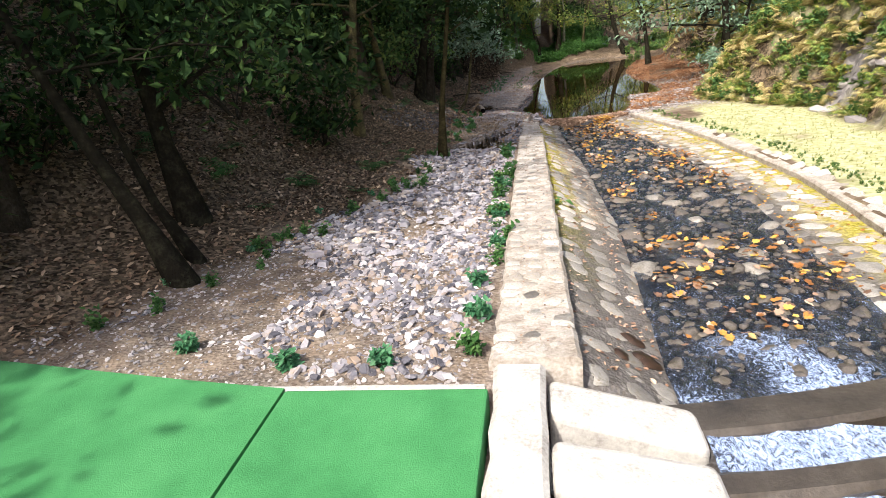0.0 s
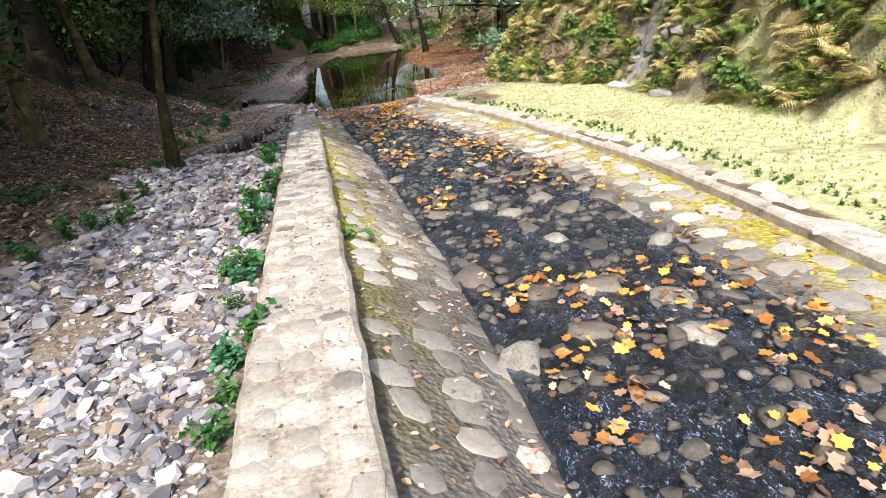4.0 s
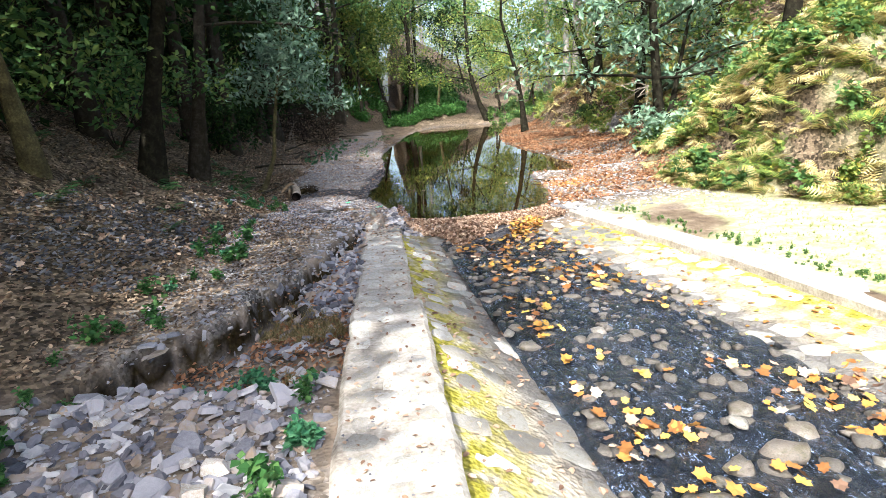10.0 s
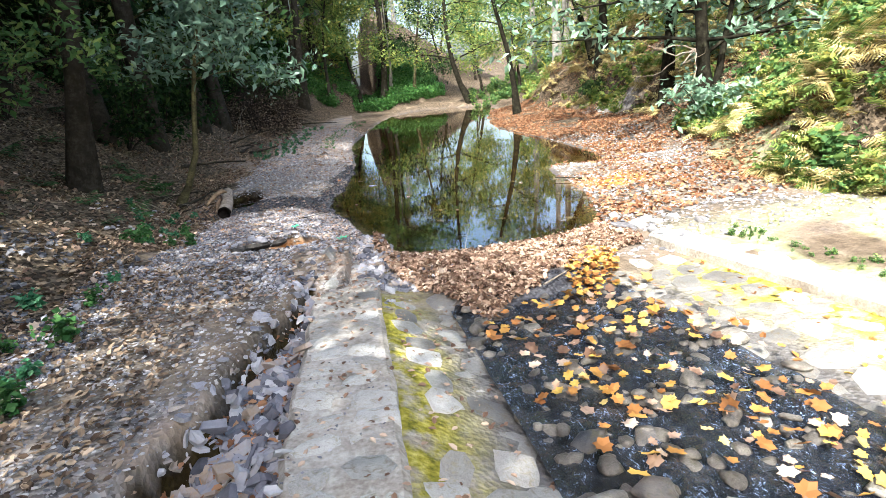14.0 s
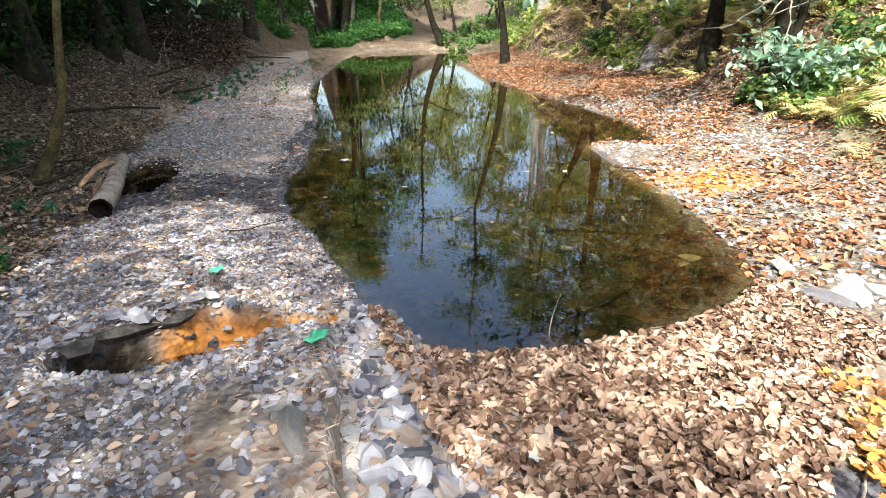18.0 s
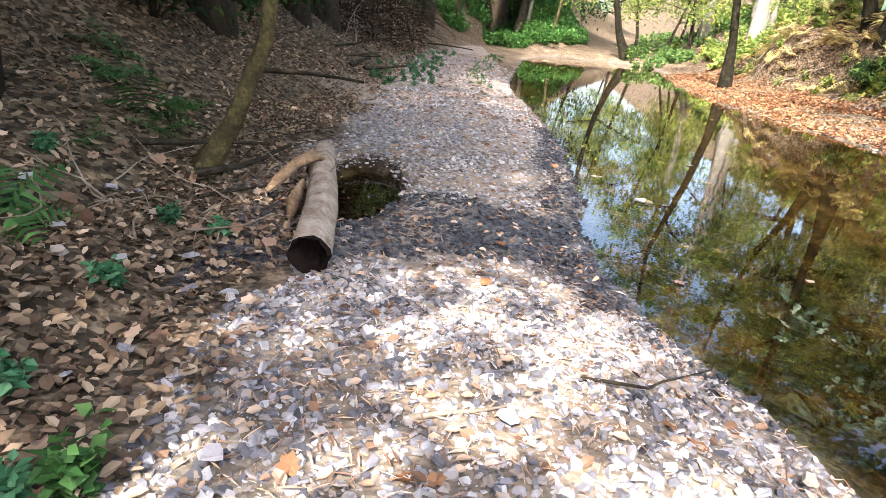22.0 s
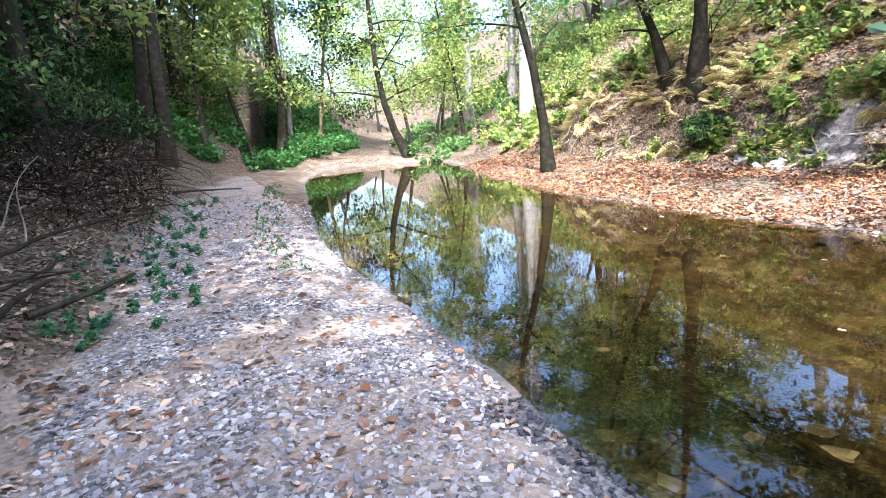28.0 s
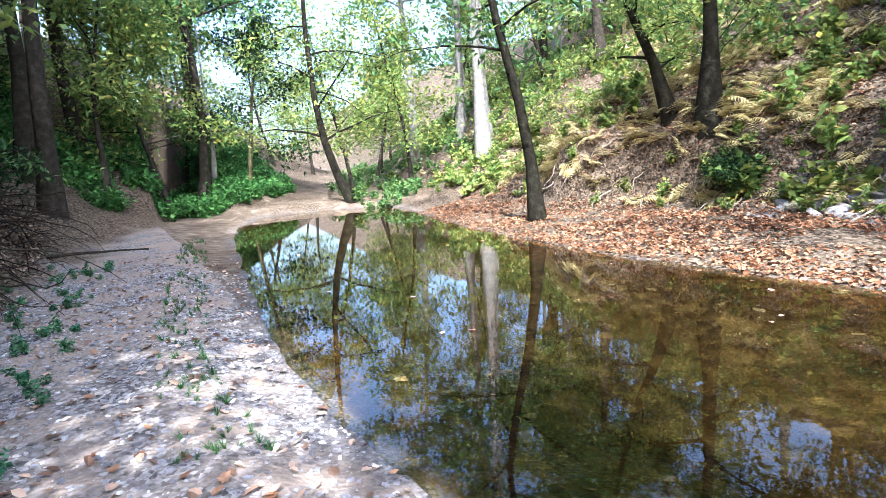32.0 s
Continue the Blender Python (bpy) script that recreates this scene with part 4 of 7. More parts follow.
def tree_parts(seed, h, r0, spine=None, low=0.35, reach=2.6, limbs=12, per=26, size=0.2, spread=0.36, twigs=4, sides=8, split=False):
    q = np.random.default_rng(seed)
    if spine is None:
        P = [np.zeros(3)]
        d = np.array([q.normal(0, 0.06), q.normal(0, 0.06), 1.0])
        for k in range(9):
            d = d + np.array([q.normal(0, 0.05), q.normal(0, 0.05), 0])
            P.append(P[-1] + d / np.linalg.norm(d) * h / 9)
        P = np.array(P)
    else:
        P = np.array(spine, float)
    t = np.linspace(0, 1, len(P))
    r = r0 * (1 - 0.8 * t) + r0 * 0.55 * np.exp(-t * 22)
    P2 = np.concatenate([[P[0] - np.array([0, 0, 0.4])], P])
    wood = [tube(P2, np.concatenate([[r[0] * 1.15], r]), sides)]
    tips, boughs = [], []
    for k in range(limbs):
        first, first_tip = len(wood), len(tips)
        u = low + (1 - low) * (k + q.uniform(0, 1)) / limbs
        s = np.array([np.interp(u, t, P[:, c]) for c in range(3)])
        a = k * 2.4 + q.uniform(-0.5, 0.5)
        ln = reach * (1.15 - 0.7 * abs(u - low) / (1 - low)) * q.uniform(0.7, 1.2)
        LP, LR = limb(q, s, (math.cos(a), math.sin(a), q.uniform(0.05, 0.7)), ln, r0 * 0.3 * (1.1 - 0.6 * u), 5, 0.12)
        wood.append(tube(LP, LR, 5))
        for j in range(twigs):
            v = q.uniform(0.35, 1.0)
            s2 = np.array([np.interp(v, np.linspace(0, 1, 6), LP[:, c]) for c in range(3)])
            TP, TR = limb(q, s2, q.normal(0, 1, 3) * np.array([1, 1, 0.5]), ln * q.uniform(0.25, 0.5), 0.014, 3, 0.2)
            wood.append(tube(TP, TR, 3))
            tips += [TP[1], TP[2], TP[3]]
        tips.append(LP[-1])
        if split:
            boughs.append((join(wood[first:]), leaves(q, np.array(tips[first_tip:]), per, spread, size)))
    if split:
        return wood[0], boughs
    V, F = join(wood)
    return (V, F), leaves(q, np.array(tips), per, spread, size)


def make_tree(name, label, wood, crown, bark, leafm, m, group=""):
    t = thing(name, label, "tree", m, group)
    obj("trunk", smooth(fast_mesh("trunk", *wood)), bark, t)
    if crown is not None:
        obj("crown", fast_mesh("crown", *crown), leafm, t)
    return t


def on_ground(x, y, turn=0.0, dz=0.0, s=1.0):
    return pose(x, y, float(height(x, y)) + dz, 0, 0, turn) @ Matrix.Scale(s, 4)


# forest models, then copies over the slopes
forest_models = []
for k, (h, r0, low, reach, lf, bark, size, per, words) in enumerate((
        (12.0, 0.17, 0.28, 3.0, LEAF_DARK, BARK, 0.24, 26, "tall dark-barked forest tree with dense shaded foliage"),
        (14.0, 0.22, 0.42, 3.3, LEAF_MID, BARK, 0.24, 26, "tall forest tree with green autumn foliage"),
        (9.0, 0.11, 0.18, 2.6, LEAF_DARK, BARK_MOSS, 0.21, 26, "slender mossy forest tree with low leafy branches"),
        (8.5, 0.10, 0.20, 2.5, LEAF_LIGHT, BARK, 0.20, 24, "slender forest tree turning yellow"),
        (15.0, 0.24, 0.5, 3.2, LEAF_MID, BARK_GREY, 0.24, 24, "tall grey-barked forest tree"))):
    wood, crown = tree_parts(100 + k, h, r0, None, low, reach, 14, per, size, 0.42)
    forest_models.append((words, wood, crown, bark, lf))
made = {}


def plant(k, x, y, s, turn, group):
    words, wood, crown, bark, lf = forest_models[k]
    m = on_ground(x, y, turn, -0.05, s)
    if k not in made:
        made[k] = make_tree("tree", words, wood, crown, bark, lf, m, group)
    else:
        tagged(copy_thing(made[k], pose(*m.translation, 0, 0, turn)), group=group)


q = np.random.default_rng(21)
taken = []


def in_gap(x, y):
    """The open sky above the valley head."""
    d = y - 25
    return y > 44 and 0.17 * d - 1.5 < x < 0.80 * d


def free(x, y, gap):
    ok = all((x - a) ** 2 + (y - b) ** 2 > gap * gap for a, b in taken)
    if ok:
        taken.append((x, y))
    return ok


# those behind the start, out of view, are added to shade the hillside
n_left = 0
for _ in range(1800):
    y = q.uniform(-16, 58)
    x = float(toe_left(y)) - q.uniform(1.7, 20) ** 1.0
    if x > -3.9 and y < 26 or (y < 1 and x > -8) or (y < 9 and x > -9) or not free(x, y, 1.6):
        continue
    # darker leaf colour before y 10 carries the hillside's deeper shade there
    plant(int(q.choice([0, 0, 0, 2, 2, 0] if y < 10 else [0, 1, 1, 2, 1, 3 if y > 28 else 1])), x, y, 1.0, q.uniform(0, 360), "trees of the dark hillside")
    n_left += 1
    if n_left >= 150:
        break
n_right = 0
for _ in range(700):
    y = q.uniform(-4, 62)
    x = float(toe_right(y)) + q.uniform(3.0, 22)
    if (y < 20 and x < 12) or (22 < y < 44 and x < 14.5) or in_gap(x, y) or not free(x, y, 2.4):
        continue
    plant(int(q.choice([1, 3, 3, 4, 2])), x, y, 1.0, q.uniform(0, 360), "trees of the sunlit slope")
    n_right += 1
    if n_right >= 40:
        break
n_far = 0
for _ in range(400):
    y, x = q.uniform(56, 92), q.uniform(-16, 48)
    if in_gap(x, y) or not free(x, y, 2.4):
        continue
    plant(int(q.choice([1, 3, 3, 4])), x, y, 1.0, q.uniform(0, 360), "trees at the valley head")
    n_far += 1
    if n_far >= 34:
        break

# mostly unseen trees, added so that their crowns darken the left slope
n_shade = 0
for _ in range(300):
    x, y = q.uniform(-17, -8.7), q.uniform(-16, 7)
    if free(x, y, 1.5):
        plant(int(q.choice([0, 0, 2])), x, y, 1.0, q.uniform(0, 360), "trees of the dark hillside")
        n_shade += 1
    if n_shade >= 34:
        break
# extra trees added by hand to cast shade on left bank and path
for k, x, y in ((0, -5.9, 2.6), (0, -7.3, 0.2), (1, -4.8, 14.0), (1, -4.4, 25.2), (0, -4.1, 28.6)):
    plant(k, x, y, 1.0, q.uniform(0, 360), "trees of the dark hillside")
for x, y in ((9.5, 52), (13, 57), (17.5, 55), (22, 60), (12, 66), (20, 70), (27, 66), (8.5, 63), (16, 63), (24, 76), (15, 78), (10, 73)):
    plant(3, x, y, 1.0, q.uniform(0, 360), "trees at the valley head")
for x, y in ((11.5, 49.5), (15, 50.5), (18.5, 48), (22, 51), (13.5, 53)):
    plant(4 if y > 50 else 3, x, y, 1.0, q.uniform(0, 360), "trees of the sunlit slope")

# single trees along the way
def single(seed, base, spine, r0, bark, leafm, label, **kw):
    sp = np.array(spine, float)
    stem, boughs = tree_parts(seed, 0, r0, sp, split=True, **kw)
    t = make_tree("tree", label, stem, None, bark, leafm, pose(base[0], base[1], float(height(base[0], base[1])) - 0.03))
    for w_, l_ in boughs:
        b_ = obj("branch", smooth(fast_mesh("branch", *w_)), bark, t)
        obj("foliage", fast_mesh("foliage", *l_), leafm, b_)
    return t


single(1, (-1.92, 9.5), [(0, 0, 0), (0.08, 0, 1.0), (0.14, 0.02, 1.45), (0.29, 0.03, 2.3), (0.5, 0, 3.6), (0.7, 0.1, 5.5), (0.8, 0.2, 8)], 0.075, BARK_OLIVE, LEAF_DARK, "slim mossy tree leaning beside the slate bed", low=0.5, reach=1.8, limbs=8, per=16)
single(2, (-3.97, 20.3), [(0, 0, 0), (0.2, 0, 1.4), (0.48, 0, 3.0), (0.7, 0.2, 5), (1.0, 0.3, 9), (1.2, 0.4, 18)], 0.17, BARK, LEAF_DARK, "straight dark tree trunk above the gravel path", low=0.4, reach=2.4, limbs=9, per=11)
single(20, (-3.7, 17.0), [(0, 0, 0), (0.2, 0, 1.2), (0.55, 0, 2.6), (0.8, 0.1, 4.5), (1.0, 0.3, 9), (1.1, 0.4, 17)], 0.16, BARK_DARK, LEAF_DARK, "black tree trunk leaning over the scree", low=0.4, reach=2.4, limbs=9, per=11)
single(3, (-6.6, 23.5), [(0, 0, 0), (0.0, 0, 2), (0.1, 0, 5), (0.1, 0.2, 12)], 0.26, BARK, LEAF_DARK, "thick dark tree on the leaf-covered slope", low=0.35, reach=2.8, limbs=10, per=20)
single(4, (-3.6, 2.2), [(0, 0, 0), (-0.3, 0.05, 0.7), (-0.7, 0.1, 1.5), (-1.2, 0.2, 2.6), (-1.7, 0.4, 4.5)], 0.11, BARK_DARK, LEAF_DARK, "leaning dark trunk beside the green walkway", low=0.6, reach=1.4, limbs=6, per=20, size=0.1)
single(5, (-3.75, 2.75), [(0, 0, 0), (-0.4, 0.1, 0.7), (-0.7, 0.2, 1.5), (-1.0, 0.3, 2.8), (-1.2, 0.4, 4.8)], 0.065, BARK_DARK, LEAF_DARK, "second leaning dark trunk beside the green walkway", low=0.6, reach=1.4, limbs=6, per=20, size=0.1)
single(6, (-4.35, 3.8), [(0, 0, 0), (-0.15, 0, 1), (-0.2, 0, 2.2), (-0.3, 0.1, 5), (-0.3, 0.1, 10)], 0.15, BARK_DARK, LEAF_DARK, "dark tree at the edge of the stony ground", low=0.3, reach=2.1, limbs=11, per=22)
# the crooked young tree over the log, with broad leaves over the path
single(7, (-2.8, 20.75), [(0, 0, 0), (0.22, -0.02, 0.35), (0.42, 0.0, 0.85), (0.5, 0.05, 1.5), (0.62, 0.1, 2.2), (0.8, 0.2, 3.0), (1.0, 0.3, 4.6)], 0.065, BARK_MOSS, LEAF_PALE, "crooked mossy young tree with broad grey-green leaves beside the log", low=0.6, reach=1.3, limbs=14, per=16, size=0.15, spread=0.2)
# trees round the pond
single(8, (7.05, 34.9), [(0, 0, 0), (-0.1, 0, 1.2), (-0.3, 0.1, 2.6), (-0.7, 0.2, 4.2), (-1.0, 0.1, 5.2), (-0.9, 0.1, 7.5), (-1.1, 0.3, 11)], 0.14, BARK_DARK, LEAF_MID, "dark crooked tree on the pond's bank", low=0.33, reach=2.6, limbs=10, per=12, size=0.18)
single(9, (7.55, 47.1), [(0, 0, 0), (-0.55, 0, 1.1), (-0.95, 0, 2.4), (-1.2, 0, 4.0), (-1.25, 0.2, 6.5), (-1.2, 0.2, 9), (-1.35, 0.2, 13)], 0.2, BARK_DARK, LEAF_LIGHT, "leaning tree at the head of the pond", low=0.28, reach=3.0, limbs=11, per=12, size=0.2)
single(10, (12.4, 44.7), [(0, 0, 0), (-0.1, 0, 3), (-0.2, 0, 7), (-0.3, 0.2, 15)], 0.25, BARK_GREY, LEAF_LIGHT, "tall pale grey tree trunk on the slope", low=0.5, reach=3.0, limbs=9, per=16, size=0.22)
single(11, (13.4, 45.9), [(0, 0, 0), (-0.1, 0, 3), (-0.1, 0, 7), (-0.2, 0.2, 15)], 0.22, BARK_GREY, LEAF_LIGHT, "second pale grey tree trunk on the slope", low=0.5, reach=2.6, limbs=9, per=16, size=0.22)
single(12, (9.8, 32.7), [(0, 0, 0), (0.05, 0, 1.5), (0.0, 0, 3), (-0.1, 0, 6), (0, 0.2, 12)], 0.19, BARK_DARK, LEAF_MID, "big dark tree rooted on the leaf-covered slope", low=0.4, reach=3.2, limbs=10, per=18, size=0.22)
single(13, (9.9, 33.7), [(0, 0, 0), (-0.3, 0.2, 1.2), (-0.7, 0.5, 2.4), (-1.1, 0.8, 4.5), (-1.3, 1.0, 9)], 0.14, BARK_DARK, LEAF_LIGHT, "leaning ivy-clad tree beside the big dark tree", low=0.15, reach=1.3, limbs=12, per=16, size=0.13, spread=0.2)
# trees 14, 16, 18, 19: unseen upper crowns stretched pondward to shade the bank
single(14, (7.95, 22.9), [(0, 0, 0), (-0.12, 0.02, 1.2), (-0.28, 0, 2.6), (-0.5, 0, 5), (-1.6, 0.2, 8), (-3.0, 0.3, 12)], 0.17, BARK_DARK, LEAF_PALE, "dark tree on the bank with broad grey-green leaves", low=0.2, reach=3.6, limbs=20, per=16, size=0.22, spread=0.28)
single(15, (8.2, 23.2), [(0, 0, 0), (0.25, 0.1, 0.8), (0.4, 0.15, 1.6), (0.8, 0.3, 3.4), (1.2, 0.4, 6)], 0.1, BARK_DARK, LEAF_PALE, "thinner forked stem beside the bank tree", low=0.5, reach=1.7, limbs=7, per=11, size=0.22, spread=0.26)
single(16, (8.6, 25.8), [(0, 0, 0), (0.05, 0, 2), (0.1, 0, 5), (-0.8, 0.2, 8.5), (-2.4, 0.2, 14)], 0.16, BARK_DARK, LEAF_MID, "dark tree above the leafy bank", low=0.3, reach=4.2, limbs=16, per=22)
single(18, (10.8, 21.8), [(0, 0, 0), (0.05, 0, 2), (-0.1, 0, 5), (-1.0, 0.2, 9), (-2.4, 0.4, 14)], 0.17, BARK_DARK, LEAF_MID, "tall dark tree high on the leafy slope", low=0.42, reach=4.2, limbs=16, per=22)
single(19, (12.3, 27.8), [(0, 0, 0), (-0.05, 0, 2), (-0.2, 0, 5), (-1.0, 0.2, 8), (-2.6, 0.3, 13)], 0.16, BARK_DARK, LEAF_MID, "dark tree behind the leafy slope", low=0.4, reach=3.4, limbs=14, per=20)
single(17, (3.0, 51.0), [(0, 0, 0), (0.1, 0, 2), (0, 0, 4), (-0.1, 0, 9)], 0.1, BARK_GREY, LEAF_LIGHT, "slim tree above the ivy at the pond's head", low=0.25, reach=2.0, limbs=9, per=12)
# ---- loose cover: stones ----
def lay(places, spin, lift=0.0, soft=0.12):
    """Matrices that lay flat things on the ground at the places (n x 2), each spun by an angle."""
    x, y = places[:, 0], places[:, 1]
    e = soft
    z = surface(x, y)
    gx_ = (height(x + e, y) - height(x - e, y)) / (2 * e)
    gy_ = (height(x, y + e) - height(x, y - e)) / (2 * e)
    on_wall = z > height(x, y) + 0.005
    gx_, gy_ = np.where(on_wall, 0, gx_), np.where(on_wall, -0.05, gy_)
    out = []
    for k in range(len(x)):
        nrm = Vector((-float(np.clip(gx_[k], -1.2, 1.2)), -float(np.clip(gy_[k], -1.2, 1.2)), 1)).normalized()
        out.append(Matrix.Translation((x[k], y[k], z[k] + lift)) @ nrm.to_track_quat("Z", "Y").to_matrix().to_4x4() @ Matrix.Rotation(spin[k], 4, "Z"))
    return out


PLATES = [plate(k, 6 + k % 4) for k in range(10)]
PLATES_WET_SHADE = [plate(20 + k, 6 + k % 4) for k in range(8)]
for me in PLATES:
    me.materials.append(PAVING)
for me in PLATES_WET_SHADE:
    me.materials.append(PAVING_WET_SHADE)


def pave(parent, x0, x1, y0, y1, cell, seed, drop=0.12, proud=0.012, gap=0.9, small=0.75, damp_shade=None):
    """Irregular stones on a jittered grid between x0(y) and x1(y), each a piece of its own."""
    q = np.random.default_rng(seed)
    pts, size = [], []
    y = y0
    while y < y1:
        dy = cell * q.uniform(0.75, 1.2)
        a, b = x0(y), x1(y)
        n = max(1, int(round((b - a) / cell)))
        for k in range(n):
            if q.uniform() < drop:
                continue
            u = (k + 0.5 + q.uniform(-0.16, 0.16)) / n
            pts.append((a + (b - a) * u, y + q.uniform(-0.2, 0.2) * cell))
            size.append(((b - a) / n * gap * q.uniform(small, 1.12), dy * gap * q.uniform(small, 1.15)))
        y += dy
    P = np.array(pts)
    for (px, py), m, (sx, sy) in zip(pts, lay(P, q.normal(0, 0.25, len(P)) + np.pi * q.integers(0, 2, len(P)), 0.0), size):
        th = 0.05
        soaked = damp_shade is not None and q.uniform() < damp_shade(px, py)
        o = new("stone", PLATES_WET_SHADE[int(q.integers(8))] if soaked else PLATES[int(q.integers(10))])
        o.parent = parent
        o.matrix_basis = m @ Matrix.Translation((0, 0, proud - th * 0.5 + q.normal(0, 0.004))) @ Matrix.Diagonal((sx, sy, th, 1))


apron_l = thing("apron_left", "sloping paved apron of pale stones in mossy mortar", "paving", kind="structure")
apron_r = thing("apron_right", "sloping paved apron of pale stones below the grass terrace", "paving", kind="structure")

BOULDERS = [boulder(k, 0.30 + 0.08 * (k % 3), 2, 0.3) for k in range(8)]
for me in BOULDERS:
    me.materials.append(WET_STONE)
bed = thing("stream_bed", "bed of wet boulders standing out of the shallow stream", "stream bed", kind="structure")
q = np.random.default_rng(31)
pts = []
for _ in range(1500):
    y = q.uniform(-3.5, 15.6)
    x = q.uniform(float(stream_left(y)) - 0.02, float(stream_right(y)) + 0.25)
    s = q.uniform(0.13, 0.34) * (1.6 if 3 < y < 8.5 else 0.8) * (0.6 if y < 3 else 1)
    if -0.9 < y < 0.7 or any((x - a) ** 2 + (y - b) ** 2 < (0.42 * (s + c)) ** 2 for a, b, c in pts):
        continue
    pts.append((x, y, s))
    if len(pts) >= 300:
        break
for x, y, s in pts:
    o = new("boulder", BOULDERS[int(q.integers(8))])
    o.parent = bed
    o.matrix_basis = pose(x, y, float(stream_top(y)) - 0.04 * s + q.uniform(-0.035, 0.03), q.uniform(-12, 12), q.uniform(-12, 12), q.uniform(0, 360)) @ Matrix.Diagonal((s * 1.15, s, s * q.uniform(0.6, 0.95), 1))

# the smaller stones under the running water
lumps = []
q = np.random.default_rng(36)
for k in range(4):
    vs = np.array([v.co[:] for v in BOULDERS[k].vertices])
    fs = np.array([f.vertices[:] for f in BOULDERS[k].polygons])
    y = q.uniform(0.8, 15.5, 330)
    x = stream_left(y) + q.uniform(-0.02, 1.04, 330) * (stream_right(y) - stream_left(y))
    s = 0.05 + 0.17 * q.uniform(0, 1, 330) ** 1.7
    lumps.append(batch(vs, fs, np.stack([x, y, stream_top(y) - 0.06 * s + 0.004 + q.normal(0, 0.012, 330)], 1), s, turns(330, 12, q)))
V, F = join(lumps)
obj("stream_stones", smooth(fast_mesh("stream_stones", V, F)), stone_mat("sunken_stone", [(0.25, (0.025, 0.027, 0.034)), (0.5, (0.08, 0.068, 0.06)), (0.8, (0.19, 0.165, 0.14))], (0.06, 0.05, 0.025), 0.4, 0.5, 9.0, 0.8), label="small wet stones filling the stream's bed", category="stones", kind="stuff")

HULLS = [slab(k, 5 + k % 3, 0.13 + 0.05 * (k % 4)) for k in range(8)]


def stones(name, n, keep, box, seed, smin, smax, mat, label, tilt=14, sink=0.25, power=2.0):
    q = np.random.default_rng(seed)
    P = spots(n, *box, keep, seed)
    pieces = []
    for k in range(8):
        S = P[k::8]
        s = smin + (smax - smin) * q.uniform(0, 1, len(S)) ** power
        S = S + np.stack([0 * s, 0 * s, s * 0.14 * (1 - sink)], 1)
        pieces.append(batch(HULLS[k][0], HULLS[k][1], S, s, turns(len(S), tilt, q)))
    V, F = join(pieces)
    return obj(name, fast_mesh(name, V, F), mat, label=label, category="stones", kind="stuff")


PONDSTONE = ramp_mat("slimy_stone", [(0.1, (0.03, 0.025, 0.012)), (0.5, (0.07, 0.055, 0.03)), (0.9, (0.15, 0.12, 0.07))], 8, 0.6, 0.4, 0.01, by="island")
in_bed = lambda x, y: (x > toe_left(y) - 0.1 + 0.3 * fbm(x, y, 1.2, 2, 90)) & (x < -0.36) & (y < 10.45 + 0.2 * fbm(x, y, 1.5, 2, 91))
stones("slate_gravel", 13000, lambda x, y: in_bed(x, y) & (fbm(x, y, 0.7, 3, 92) + (y - 2.5) * 0.3 > -0.2), (-3.6, -0.3, 0.2, 10.7), 41, 0.018, 0.125, SLATE, "loose grey and violet slate chippings", 20, 0.2, 2.8)
stones("slate_gravel", 6500, in_bed, (-4.2, -0.3, 0.0, 6.0), 42, 0.01, 0.06, PEBBLE, "fine pale gravel over trodden soil", 14, 0.25, 2.6)
foot = lambda x, y: (x > 0.1) & (x < 1.0 + 0.25 * fbm(x, y, 1.5, 2, 93)) & (pond_dist(x, y) > -0.1) & (y > 15.4 + 0.5 * x)
stones("slate_gravel", 1100, foot, (0.1, 1.3, 14.9, 17.4), 40, 0.025, 0.15, SLATE, "broken stones at the end of the wall", 22, 0.3, 2.0)
stones("slate_gravel", 420, lambda x, y: fbm(x, y, 2.0, 2, 113) > -0.1, (-0.6, 0.34, 15.0, 16.6), 36, 0.012, 0.08, SLATE, "loose stones over the buried end of the wall", 18, 0.2, 2.6)
on_path = lambda x, y: (x > path_left(y) - 0.1 + 0.22 * fbm(x, y, 1.4, 3, 78)) & (pond_dist(x, y) > 0.03) & ((x < 0.25) | (y > 17.0)) & (x < 0.9)
stones("slate_gravel", 32000, lambda x, y: on_path(x, y) & ~((x > -1.6) & (x < 0.3) & (y < 15)) & ~((x > -0.5) & (y < 16.25) & (x < 0.3)) & (hollow(x, y) < 0.05 + 0.05 * vnoise(x * 14, y * 14, 4)), (-2.5, 0.9, 13.6, 19.4), 43, 0.008, 0.05, SLATE, "loose pale slate stones on the gravel bank", 26, 0.15, 3.4)
soaked_at = lambda x, y: (puddled(x, y) > 0.4) | ((pond_dist(x, y) < 0.22 + 0.12 * fbm(x, y, 1.6, 2, 68)) & (y < 24.5) & (y > 18.6))
stones("path_gravel", 15000, lambda x, y: on_path(x, y) & ~soaked_at(x, y) & (np.hypot((x + 1.78) / 0.3, (y - 20.85) / 0.75) > 0.9), (-2.8, 0.9, 18.8, 25.5), 44, 0.008, 0.055, PEBBLE, "small flat pebbles trodden into the path", 15, 0.25, 3.2)
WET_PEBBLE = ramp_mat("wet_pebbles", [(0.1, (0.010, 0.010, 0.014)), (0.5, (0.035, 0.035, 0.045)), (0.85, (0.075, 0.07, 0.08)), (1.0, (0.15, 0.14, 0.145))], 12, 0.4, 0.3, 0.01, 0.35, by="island")
